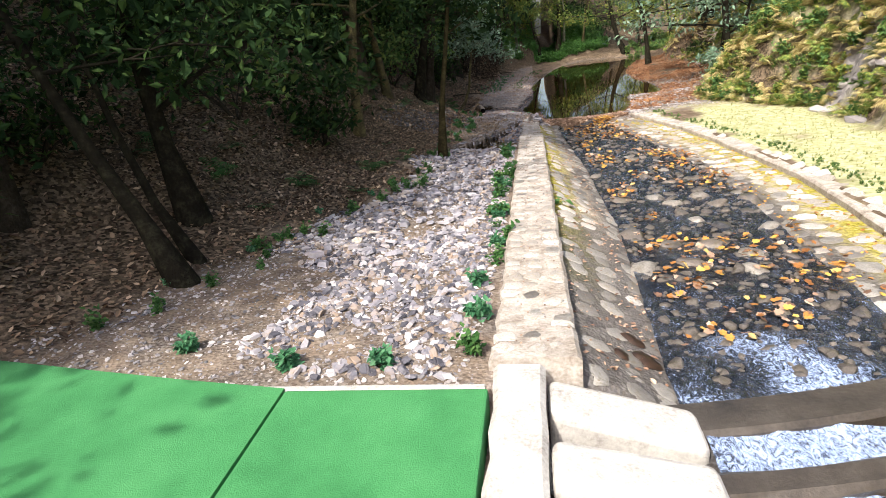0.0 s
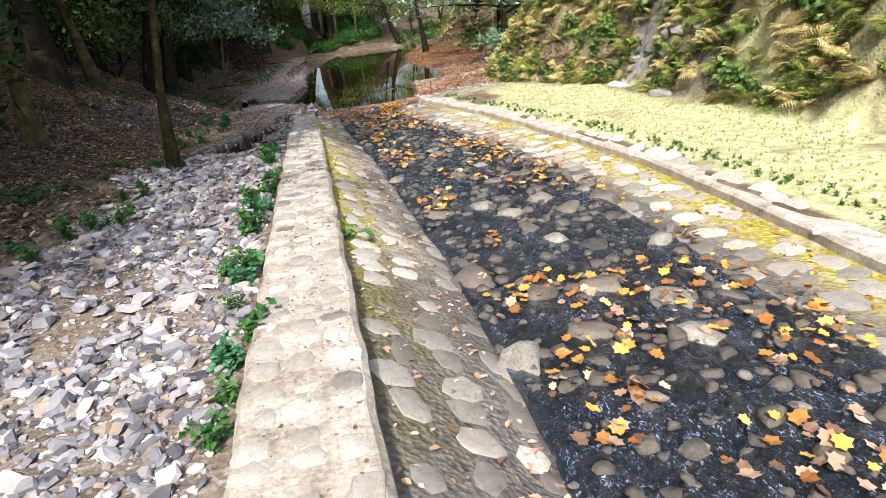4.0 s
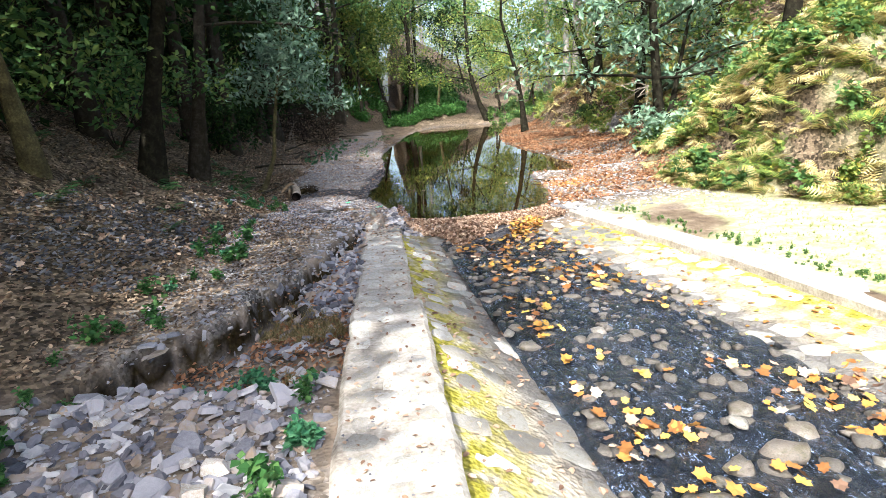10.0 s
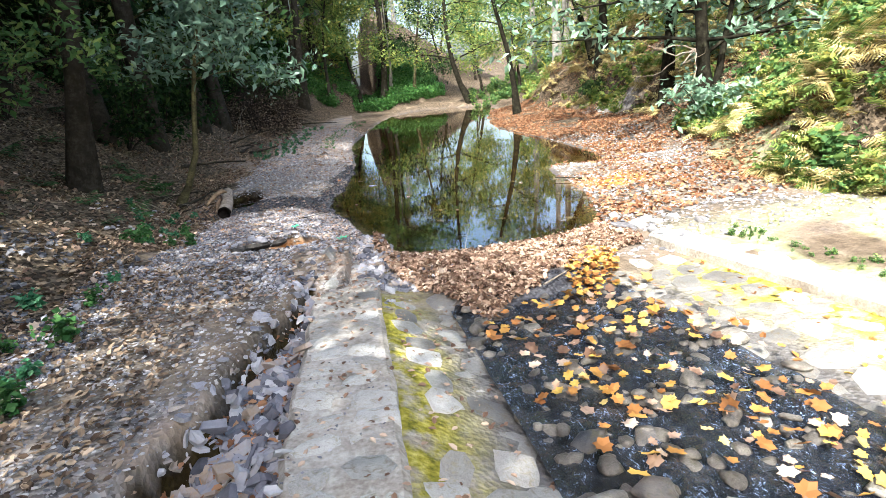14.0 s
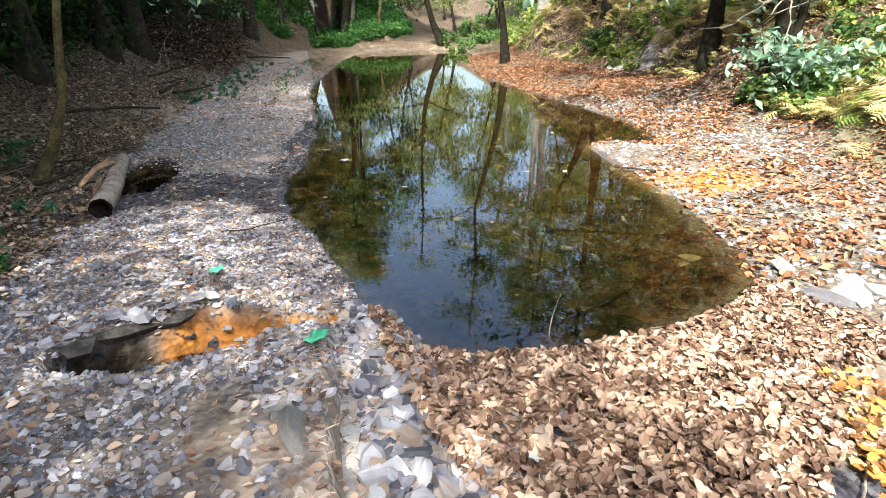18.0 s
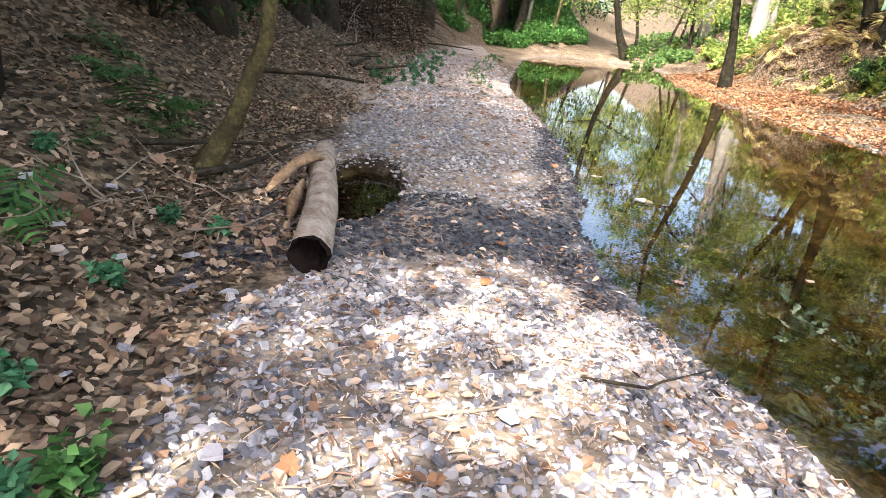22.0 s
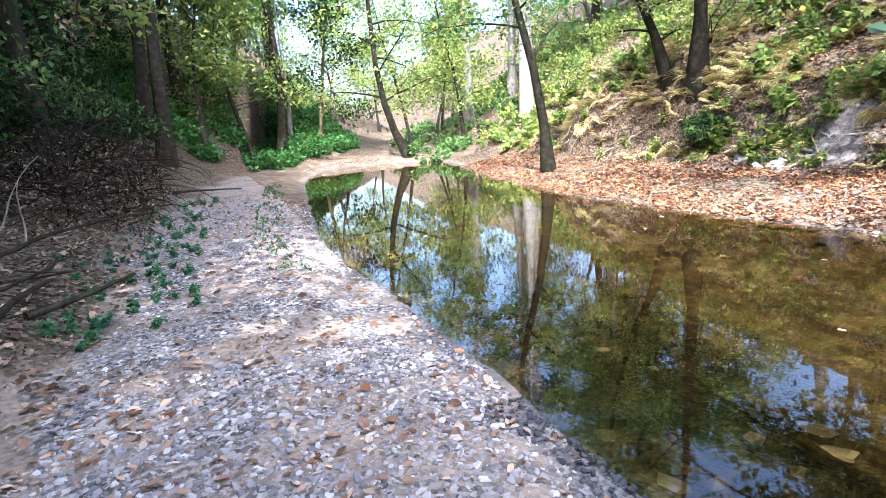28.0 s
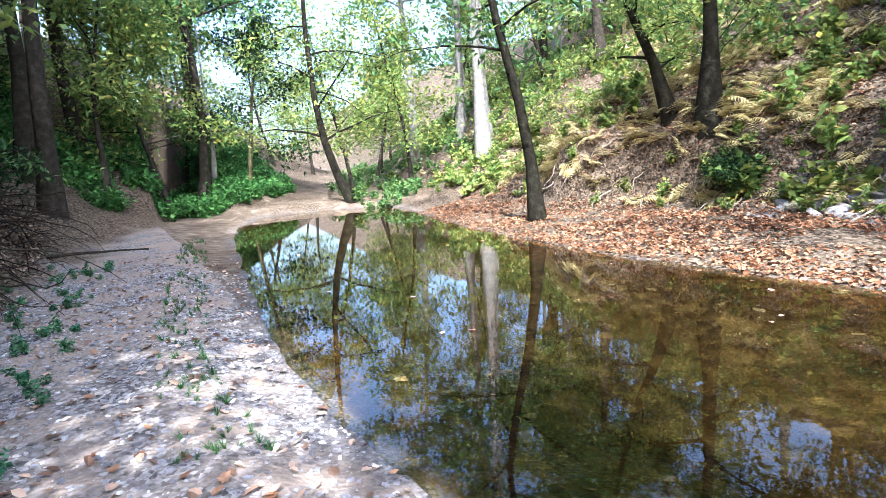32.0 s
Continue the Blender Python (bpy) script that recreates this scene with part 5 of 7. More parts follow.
# wet gravel, its black colour also standing in for shade under the edge
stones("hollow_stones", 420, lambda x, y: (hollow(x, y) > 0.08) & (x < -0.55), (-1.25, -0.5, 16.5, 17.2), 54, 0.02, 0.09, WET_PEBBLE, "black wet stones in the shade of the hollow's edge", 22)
stones("hollow_stones", 90, lambda x, y: hollow(x, y) > 0.06, (-0.6, 0.3, 16.6, 17.4), 55, 0.03, 0.11, SLATE, "pale stones along the rust-stained rill", 22)
stones("path_gravel", 9000, lambda x, y: (on_path(x, y) | (pond_dist(x, y) > -0.12) & (x < 0.5) & (y > 18.6)) & soaked_at(x, y), (-2.4, 0.6, 18.8, 24.5), 49, 0.008, 0.055, WET_PEBBLE, "dark soaked pebbles beside the puddle", 15, 0.2, 3.2)
stones("path_gravel", 8000, on_path, (-2.6, 1.2, 24.5, 34), 45, 0.01, 0.055, PEBBLE, "small flat pebbles trodden into the path", 11, 0.5, 2.6)
stones("bank_gravel", 4600, lambda x, y: (x < -0.3) & (x > -1.9 - 0.25 * fbm(x, y, 1.1, 2, 111)) & (height(x, y) > corridor(y) - 0.1), (-2.2, -0.3, 10.6, 15.2), 38, 0.008, 0.042, PEBBLE, "grey gravel trodden between leaf litter and ditch", 14, 0.3, 2.8)
stones("scree", 3800, lambda x, y: (x < toe_left(y) + 0.1) & (x > toe_left(y) - 1.9) & (fbm(x, y, 0.7, 2, 112) + 0.9 - 0.5 * np.abs(y - 14.6) > 0.1), (-4.6, -1.8, 12, 18), 37, 0.015, 0.085, SCREE, "grey slate scree sliding down the wooded slope", 20, 0.2, 2.4)
stones("shore_gravel", 5000, lambda x, y: (pond_dist(x, y) > 0.0) & (x > 2.4) & (x < toe_right(y)), (2.4, 7.5, 15.8, 26), 46, 0.014, 0.085, PEBBLE, "flat stones along the pond's shore", 12)
stones("ditch_stones", 520, lambda x, y: (x > -2.0) & (x < -0.3) & (height(x, y) < corridor(y) - 0.05) & (height(x, y) > corridor(y) - 0.3), (-2.0, -0.3, 10.5, 15.8), 56, 0.02, 0.1, SLATE, "stones sticking out of the crumbling ditch edge", 34)
stones("ditch_stones", 900, lambda x, y: (x < -0.27) & (height(x, y) < corridor(y) - 0.06), (-1.3, -0.27, 12.2, 16.0), 39, 0.03, 0.17, SLATE, "grey slate rubble filling the far end of the ditch", 26)
stones("ditch_stones", 300, lambda x, y: (x > -1.3) & (x < -0.3) & (height(x, y) < corridor(y) - 0.2), (-1.5, -0.3, 10.6, 16.2), 47, 0.03, 0.16, SLATE, "stones lying in the washed-out ditch", 25)
stones("wall_grit", 1500, lambda x, y: fbm(x, y, 1.6, 2, 114) > -0.15, (-0.25, 0.25, 0.6, 15.5), 35, 0.004, 0.02, SLATE, "crumbs of stone and grit on the wall's top", 14, 0.3, 2.0)
stones("pond_stones", 170, lambda x, y: (pond_dist(x, y) < 0.02) & (pond_dist(x, y) > -1.6), (-0.6, 5.2, 16.9, 30), 48, 0.04, 0.2, PONDSTONE, "flat stones under the clear shallow water", 10)

slate_bed = thing("slate_bed", "bed of broken slate slabs beside the low wall", "slate bed", kind="structure")
HULL_ME = [fast_mesh("slate", *h) for h in HULLS]
for me in HULL_ME:
    me.materials.append(SLATE_PIECE)
q = np.random.default_rng(51)
P = spots(230, -2.6, -0.34, 2.5, 10.5, in_bed, 52)
P2 = spots(46, -2.2, 0.3, 14.4, 18.8, lambda x, y: on_path(x, y) & ((x < -0.5) | (y > 16.3)) & (hollow(x, y) < 0.05 + 0.05 * vnoise(x * 14, y * 14, 4)), 53)
P3 = spots(34, -3.4, -1.95, 17.2, 20.2, lambda x, y: x < path_left(y) - 0.05, 57)
for x, y, z in np.concatenate([P, P2, P3]):
    s = q.uniform(0.08, 0.2) if y < 11 else q.uniform(0.035, 0.08)
    o = new("slate", HULL_ME[int(q.integers(8))])
    o.parent = slate_bed
    o.matrix_basis = pose(x, y, z + 0.03 + 0.05 * s, q.normal(0, 12), q.normal(0, 12), q.uniform(0, 360)) @ Matrix.Scale(s, 4)

# ---- fallen leaves ----
def leaf_cover(name, n, keep, box, seed, size, mat, label, tilt=24, lift=0.02, shape=(DRY_V, DRY_F), zfun=None):
    q = np.random.default_rng(seed)
    P = spots(n, *box, keep, seed)
    if zfun is not None:
        P[:, 2] = zfun(P[:, 0], P[:, 1])
    P[:, 2] += lift * q.uniform(0.2, 1.2, len(P))
    V, F = batch(*shape, P, size * q.uniform(0.6, 1.3, len(P)), turns(len(P), tilt, q))
    return obj(name, fast_mesh(name, V, F), mat, label=label, category="leaves", kind="stuff")


dam = lambda x, y: (y > np.interp(x, [0.25, 0.5, 0.8, 1.05, 1.25, 1.7, 2.2, 2.8], [16.45, 15.75, 15.35, 14.95, 15.1, 15.35, 15.6, 16.15]) + 0.14 * fbm(x, y, 1.9, 2, 95)) & (x < 2.95 + 0.15 * fbm(x, y, 1.5, 2, 94)) & (y < 17.3) & (pond_dist(x, y) > -0.06)
leaf_cover("leaf_heap", 14000, dam, (0.25, 3.4, 14.2, 17.6), 61, 0.054, BROWN_LEAF, "thick heap of dry brown leaves damming the channel", 34, 0.05)
leaf_cover("leaf_litter", 23000, lambda x, y: (x < toe_left(y) + 0.25 * fbm(x, y, 1.1, 2, 96)), (-8, -1.2, 4, 26), 62, 0.048, OLD_LEAF, "dry brown leaves covering the wooded slope", 26, 0.03)
leaf_cover("leaf_litter", 6000, lambda x, y: (x < toe_left(y) + 0.2 * fbm(x, y, 1.1, 2, 96)), (-9, -2.0, -1, 8), 66, 0.07, OLD_LEAF, "dry brown leaves under the dark trees", 26, 0.03)
leaf_cover("leaf_litter", 3600, lambda x, y: (x < -0.75 + 0.3 * fbm(x, y, 1.0, 2, 97)) & (x > toe_left(y) - 0.3) & (height(x, y) > corridor(y) - 0.15), (-2.6, -0.3, 10.6, 16), 63, 0.04, OLD_LEAF, "dry leaves scattered over the gravel bank", 20, 0.02)
leaf_cover("leaf_litter", 1700, lambda x, y: height(x, y) < corridor(y) - 0.14, (-1.6, -0.28, 10.6, 16), 64, 0.045, RED_LEAF, "russet leaves in the washed-out ditch", 26, 0.03)
leaf_cover("leaf_litter", 24000, lambda x, y: (pond_dist(x, y) > -0.12) & (x > 2.6) & (x < toe_right(y) + 4.5) & (fbm(x, y, 0.9, 3, 98) + 0.55 * sstep(-0.6, 1.2, x - toe_right(y) + 1.2) > 0.05), (2.6, 14, 17, 42), 65, 0.07, RED_LEAF, "copper leaves drifted along the pond's bank", 26, 0.03)
leaf_cover("leaf_litter", 9000, lambda x, y: (x < path_left(y) + 0.1 + 0.25 * fbm(x, y, 1.1, 2, 96)) & (x > toe_left(y) - 5), (-8, -1.5, 25, 42), 59, 0.06, OLD_LEAF, "dry brown leaves on the slope above the path", 26, 0.03)
leaf_cover("leaf_litter", 6000, lambda x, y: (x < path_left(y) + 0.3 * fbm(x, y, 1.1, 2, 96)) & (x > toe_left(y) - 0.3), (-3, -1.6, 16, 25), 58, 0.04, OLD_LEAF, "dry leaves and crumbs beside the gravel", 24, 0.03)
leaf_cover("leaf_litter", 9000, lambda x, y: (x > toe_right(y) + 2.0), (8, 19, 17, 46), 67, 0.12, BROWN_LEAF, "dry leaves over the sunlit slope", 26, 0.04)
leaf_cover("leaf_litter", 2600, on_path, (-2.6, 0.9, 14.5, 26), 68, 0.04, BROWN_LEAF, "scattered dry leaves on the gravel path", 18, 0.012)
leaf_cover("straw", 3200, lambda x, y: on_path(x, y) & (fbm(x, y, 1.1, 3, 115) > 0.0), (-1.8, 0.3, 15.0, 20.2), 76, 0.055, BROWN_LEAF, "thin brown needles and straw washed over the gravel", 10, 0.02, (LEAF_V * np.array([0.22, 1, 0.4]), LEAF_F))
leaf_cover("leaf_litter", 900, on_path, (-2.6, 1.2, 24, 36), 69, 0.065, BROWN_LEAF, "scattered dry leaves on the trodden path", 18, 0.012)
leaf_cover("leaf_litter", 620, lambda x, y: (np.abs(x) < 0.24), (-0.24, 0.24, 0.5, 16.4), 70, 0.032, BROWN_LEAF, "small dry leaves on the wall's top", 14, 0.008)
leaf_cover("leaf_litter", 900, lambda x, y: (x > 0.3) & (x < stream_left(y)), (0.26, 1.2, 0.6, 15.5), 71, 0.045, BROWN_LEAF, "small dry leaves on the stone apron", 14, 0.01)
leaf_cover("leaf_litter", 500, lambda x, y: (x > stream_right(y)) & (x < wall_right(y)), (2.2, 4.3, 0.6, 15.5), 72, 0.06, GOLD_LEAF, "yellow leaves on the stone apron", 14, 0.01)
clumpy = lambda x, y: (x > stream_left(y) + 0.08) & (x < stream_right(y) + 0.3) & (fbm(x, y, 1.5, 2, 99) + 0.25 * sstep(8, 14, y) + 0.5 * vnoise(x * 7, y * 7, 5) > 0.25)
leaf_cover("maple_leaves", 620, clumpy, (0.9, 3.4, 0.9, 15.4), 73, 0.075, GOLD_LEAF, "golden and orange maple leaves caught on the stream's stones", 16, 0.03, (MAPLE_V, MAPLE_F), lambda x, y: stream_top(y) + 0.02)
leaf_cover("maple_leaves", 420, clumpy, (0.9, 3.4, 0.9, 15.4), 78, 0.07, BROWN_LEAF, "sodden brown maple leaves between the stream's stones", 16, 0.025, (MAPLE_V, MAPLE_F), lambda x, y: stream_top(y) + 0.015)
leaf_cover("maple_leaves", 900, lambda x, y: (x < path_left(y) + 0.1) & (x > toe_left(y) - 2.0), (-5, -1.7, 12, 31), 77, 0.062, BROWN_LEAF, "curled maple leaves lying in the litter", 28, 0.04, (MAPLE_V, MAPLE_F))
leaf_cover("maple_leaves", 150, on_path, (-2.3, 0.6, 17.2, 33), 74, 0.055, RED_LEAF, "fallen maple leaves curling on the path", 14, 0.015, (MAPLE_V, MAPLE_F))
leaf_cover("maple_leaves", 420, lambda x, y: np.abs(y - 15.5 - 1.6 * (x - 2.14)) + 0.2 * fbm(x, y, 2.0, 2, 100) < 0.2, (1.85, 2.55, 14.95, 16.1), 75, 0.052, GOLD_LEAF, "bright yellow maple leaves below the leaf heap", 22, 0.06, (MAPLE_V, MAPLE_F))
leaf_cover("leaf_litter", 9000, lambda x, y: (pond_dist(x, y) > 0.0) & (x > 3.2) & (x < toe_right(y) + 0.5) & (fbm(x, y, 1.0, 3, 105) > -0.35), (3.2, 9, 17.5, 40), 57, 0.06, RED_LEAF, "copper leaves carpeting the pond's shore", 22, 0.02)
leaf_cover("floating_leaves", 24, lambda x, y: pond_dist(x, y) < -0.1, (-0.4, 5.5, 17, 40), 76, 0.06, BROWN_LEAF, "single leaves floating on the pond", 3, 0.0, (MAPLE_V, MAPLE_F), lambda x, y: 0.004 + 0 * x)

# ---- green growth ----
def fern_shape(seed, fronds=9, pairs=9, length=0.55, arch=0.5):
    q = np.random.default_rng(seed)
    C, D = [], []
    V, F, o = [], [], 0
    for k in range(fronds):
        a = k * 2 * math.pi / fronds + q.uniform(-0.3, 0.3)
        ln, up = length * q.uniform(0.75, 1.15), q.uniform(0.5, 1.1)
        for j in range(pairs):
            u = (j + 1) / pairs
            r, z = ln * u * 0.85, ln * (up * u - arch * 1.4 * u * u)
            c = np.array([math.cos(a) * r, math.sin(a) * r, z])
            w = ln * 0.34 * math.sin(math.pi * min(1, 0.18 + 0.82 * u)) + 0.012
            for sgn in (-1, 1):
                side = np.array([-math.sin(a) * sgn, math.cos(a) * sgn, -0.25])
                fwd = np.array([math.cos(a), math.sin(a), 0.1])
                tip = c + side * w + fwd * w * 0.35
                b1, b2 = c - fwd * ln * 0.028, c + fwd * ln * 0.045
                V += [b1, b2, tip]
                F.append((o, o + 1, o + 2))
                o += 3
    return np.array(V), np.array(F)


FERNS = [fern_shape(k, 8 + k, 9, 0.5) for k in range(3)]


def herb_shape(seed, stems=7, h=0.3, leaf=0.09):
    q = np.random.default_rng(seed)
    C = []
    for k in range(stems):
        a, r = q.uniform(0, 6.28), q.uniform(0, 0.12)
        lean = q.normal(0, 0.25, 2)
        hh = h * q.uniform(0.5, 1.1)
        for j in range(5):
            u = (j + 1) / 5
            C.append((r * math.cos(a) + lean[0] * u * hh, r * math.sin(a) + lean[1] * u * hh, hh * u))
    C = np.repeat(np.array(C), 3, 0) + q.normal(0, 0.02, (len(C) * 3, 3))
    V, F = batch(LEAF_V * np.array([1.6, 1, 1]), LEAF_F, C, leaf * q.uniform(0.7, 1.3, len(C)), turns(len(C), 30, q))
    return V, F


HERBS = [herb_shape(k, 6 + k, 0.26 + 0.05 * k) for k in range(3)]
GRASS_T = []
for k in range(3):
    qq = np.random.default_rng(200 + k)
    n = 26
    GRASS_T.append(batch(BLADE_V, BLADE_F, np.column_stack([qq.normal(0, 0.045, (n, 2)), np.zeros(n)]), qq.uniform(0.5, 1.2, n)[:, None] * np.array([[1, 1, 1]]), turns(n, 16, qq)))


def growth(name, shapes, n, keep, box, seed, smin, smax, mat, label, category="plants", tilt=10, sink=0.0, patch=None):
    q = np.random.default_rng(seed)
    P = spots(n, *box, keep, seed)
    pieces = []
    for k, (v, f) in enumerate(shapes):
        S = P[k::len(shapes)].copy()
        S[:, 2] -= sink
        pieces.append(batch(v, f, S, q.uniform(smin, smax, len(S)), turns(len(S), tilt, q)))
    V, F = join(pieces)
    return obj(name, fast_mesh(name, V, F), mat, label=label, category=category, kind="stuff")


terrace_zone = lambda x, y: (x > wall_right(y) + 0.42) & (x < toe_right(y) + 0.3) & (y < 16.6)
growth("grass", GRASS_T, 3000, lambda x, y: terrace_zone(x, y) & (fbm(x, y, 0.9, 3, 63) > -0.35), (3.3, 7.2, -3, 16.2), 81, 0.025, 0.06, leaf_mat("terrace_grass", [(0, (0.16, 0.2, 0.06)), (0.6, (0.32, 0.34, 0.12)), (1, (0.55, 0.5, 0.28))], 0.6, 0.3), "short sunlit grass on the terrace", "grass", 16)
growth("herbs", HERBS, 260, lambda x, y: np.abs(x - wall_right(y) - 0.62 - 0.15 * vnoise(y * 1.3, x * 0, 5)) < 0.16, (3.3, 5.2, 2, 16), 82, 0.07, 0.22, LEAF_MID, "low green weeds along the terrace wall", "weeds")
growth("herbs", HERBS, 26, lambda x, y: (np.abs(x + 0.42 + 0.1 * vnoise(y * 1.1, x * 0, 6)) < 0.14) & (vnoise(y * 0.9, x * 0 + 2.0, 7) > -0.35), (-0.7, -0.26, 0.4, 10.3), 83, 0.25, 0.72, HERB, "green nettles growing along the foot of the wall", "weeds")
growth("herbs", HERBS, 60, lambda x, y: np.abs(x - toe_left(y) - 0.1) < 0.35, (-4.2, -1.4, 1, 18), 84, 0.25, 0.6, HERB, "scattered weeds at the foot of the slope", "weeds")
growth("ferns", FERNS, 90, lambda x, y: (x < toe_left(y) - 0.3), (-8, -2, 4, 24), 85, 0.35, 0.8, leaf_mat("shaded_fern", [(0, (0.02, 0.06, 0.015)), (1, (0.07, 0.16, 0.05))], 0.5, 0.3), "green ferns among the leaf litter", "ferns")
growth("herbs", HERBS, 90, lambda x, y: (x > toe_left(y) - 0.3) & (x < toe_left(y) + 0.75), (-3.0, -1.0, 26.5, 36), 86, 0.14, 0.4, leaf_mat("path_nettles", [(0, (0.03, 0.09, 0.04)), (0.6, (0.08, 0.2, 0.09)), (1, (0.2, 0.33, 0.16))], 0.5, 0.3), "blue-green nettles at the path's edge", "weeds")
growth("grass", GRASS_T, 260, lambda x, y: (np.abs(x + 0.62 - 0.28 * np.clip(y - 30, 0, 9) * 0.5) < 0.22) & (vnoise(y * 1.2, x * 0, 8) > -0.2), (-1.2, 1.2, 27.5, 40), 87, 0.04, 0.1, HERB, "thin green grass on the crown of the path", "grass", 16)
growth("grass", GRASS_T, 620, lambda x, y: (height(x, y) < corridor(y) - 0.27) & (fbm(x, y, 1.5, 2, 104) > -0.25), (-1.5, -0.28, 10.6, 13.6), 88, 0.04, 0.115, leaf_mat("ditch_grass", [(0, (0.07, 0.07, 0.03)), (0.5, (0.19, 0.15, 0.07)), (1, (0.36, 0.28, 0.15))], 0.7, 0.25), "rough yellowing grass in the ditch", "grass", 20)
bank = lambda x, y: (x > toe_right(y) + 0.1)
top = lambda x, y: (x - toe_right(y) + 0.5 * fbm(x, y, 0.45, 4, 40) > 0.66) | ((fbm(x, y, 0.8, 2, 106) + 0.25 * (y > 13.6) + 0.35 * (y < 10.4) > 0.08) & (x > toe_right(y) + 0.05))
growth("ferns", FERNS, 2600, lambda x, y: top(x, y) & (x < toe_right(y) + 3.4), (5.2, 11, -3, 22), 89, 0.3, 0.85, LEAF_DRY, "straw-coloured bracken hanging over the bank", "ferns", 22)
growth("ferns", FERNS, 1700, lambda x, y: top(x, y) & (x < toe_right(y) + 3.6), (5.2, 12, -3, 22), 90, 0.35, 0.85, LEAF_LIGHT, "yellow-green ferns on the sunlit bank", "ferns", 22)
growth("herbs", HERBS, 420, lambda x, y: top(x, y) & (x < toe_right(y) + 3.2), (5.2, 12, -3, 23), 98, 0.5, 1.2, LEAF_LIGHT, "yellow-green seedlings on the sunlit bank", "plants", 22)
growth("herbs", HERBS, 420, lambda x, y: top(x, y) & (x < toe_right(y) + 3.0), (5.2, 12, -3, 23), 91, 0.5, 1.5, LEAF_MID, "green brambles on the broken bank", "brambles", 22)
growth("ferns", FERNS, 560, lambda x, y: bank(x, y) & (x > toe_right(y) + 0.9) & (fbm(x, y, 0.5, 2, 101) > -0.1), (8, 20, 22, 50), 92, 0.5, 1.2, LEAF_DRY, "yellowing ferns and grass on the slope", "ferns", 20)
growth("herbs", HERBS, 420, lambda x, y: bank(x, y) & (x > toe_right(y) + 0.8) & (fbm(x, y, 0.5, 2, 102) > -0.05), (8, 22, 22, 56), 93, 0.8, 2.2, LEAF_LIGHT, "pale green undergrowth on the slope", "undergrowth", 20)
growth("ivy", HERBS, 2100, lambda x, y: (x < toe_left(y) - 0.3) & (x > toe_left(y) - 8.5) & (fbm(x, y, 0.5, 2, 103) > -0.45), (-9, 7, 44, 62), 94, 0.9, 1.8, leaf_mat("ivy_leaves", [(0, (0.03, 0.09, 0.02)), (0.6, (0.08, 0.2, 0.05)), (1, (0.18, 0.33, 0.09))], 0.45, 0.25), "bright green ivy covering the bank at the pond's head", "ivy", 16)
growth("herbs", HERBS, 500, lambda x, y: (x > toe_right(y) - 2.5) & (y > 45), (6, 30, 45, 75), 95, 0.9, 2.0, LEAF_MID, "light green thicket at the valley head", "undergrowth", 16)


def shrub_parts(seed, h, reach, size, per):
    q = np.random.default_rng(seed)
    wood, tips = [], []
    for k in range(7):
        a = q.uniform(0, 6.28)
        LP, LR = limb(q, (0, 0, -0.05), (math.cos(a) * 0.6, math.sin(a) * 0.6, 1), h * q.uniform(0.6, 1.1), 0.018, 6, 0.25, 0.2)
        wood.append(tube(LP, LR, 4))
        for j in range(6):
            s = LP[q.integers(2, 7)]
            TP, TR = limb(q, s, q.normal(0, 1, 3) * np.array([1, 1, 0.4]), reach * q.uniform(0.3, 0.8), 0.007, 3, 0.2)
            wood.append(tube(TP, TR, 3))
            tips += [TP[1], TP[2], TP[3]]
    return join(wood), leaves(q, np.array(tips), per, 0.14, size)


def scatter_shrubs(seed, n, keep, box, gap, model, bark, lf, label, group):
    q = np.random.default_rng(seed)
    P = spots(n * 6, *box, keep, seed)
    got, first = [], None
    for x, y, z in P:
        if any((x - a) ** 2 + (y - b) ** 2 < gap * gap for a, b in got):
            continue
        got.append((x, y))
        m = pose(x, y, z - 0.02, 0, 0, q.uniform(0, 360))
        if first is None:
            first = thing("shrub", label, "shrub", m, group)
            obj("woody_frame", fast_mesh("woody_frame", *model[0]), bark, first)
            obj("foliage", fast_mesh("foliage", *model[1]), lf, first)
        else:
            copy_thing(first, m)
        if len(got) >= n:
            break


growth("ferns", FERNS, 520, lambda x, y: bank(x, y) & (x > toe_right(y) + 0.7) & (x < toe_right(y) + 4.5), (8, 13, 23, 42), 96, 0.45, 0.95, LEAF_DRY, "dry grass and fern on the bank's edge", "ferns", 24)
growth("herbs", HERBS, 240, lambda x, y: bank(x, y) & (x > toe_right(y) + 0.5) & (x < toe_right(y) + 5), (8, 14, 23, 44), 97, 0.5, 1.1, LEAF_LIGHT, "low yellow-green plants on the bank", "plants", 24)
open_scree = lambda x, y: (y > 9) & (y < 20.5) & (x > -4.8)
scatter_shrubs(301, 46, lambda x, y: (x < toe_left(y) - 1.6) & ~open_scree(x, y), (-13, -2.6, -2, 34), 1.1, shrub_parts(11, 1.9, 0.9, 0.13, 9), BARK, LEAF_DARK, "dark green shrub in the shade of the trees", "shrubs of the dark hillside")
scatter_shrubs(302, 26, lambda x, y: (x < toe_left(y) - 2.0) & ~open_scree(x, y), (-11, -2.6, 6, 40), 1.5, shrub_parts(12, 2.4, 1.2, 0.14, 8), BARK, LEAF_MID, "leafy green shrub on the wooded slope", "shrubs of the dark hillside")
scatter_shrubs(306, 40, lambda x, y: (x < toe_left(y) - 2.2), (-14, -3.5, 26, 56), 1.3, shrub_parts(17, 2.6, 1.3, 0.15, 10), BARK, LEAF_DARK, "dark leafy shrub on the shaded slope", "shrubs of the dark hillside")
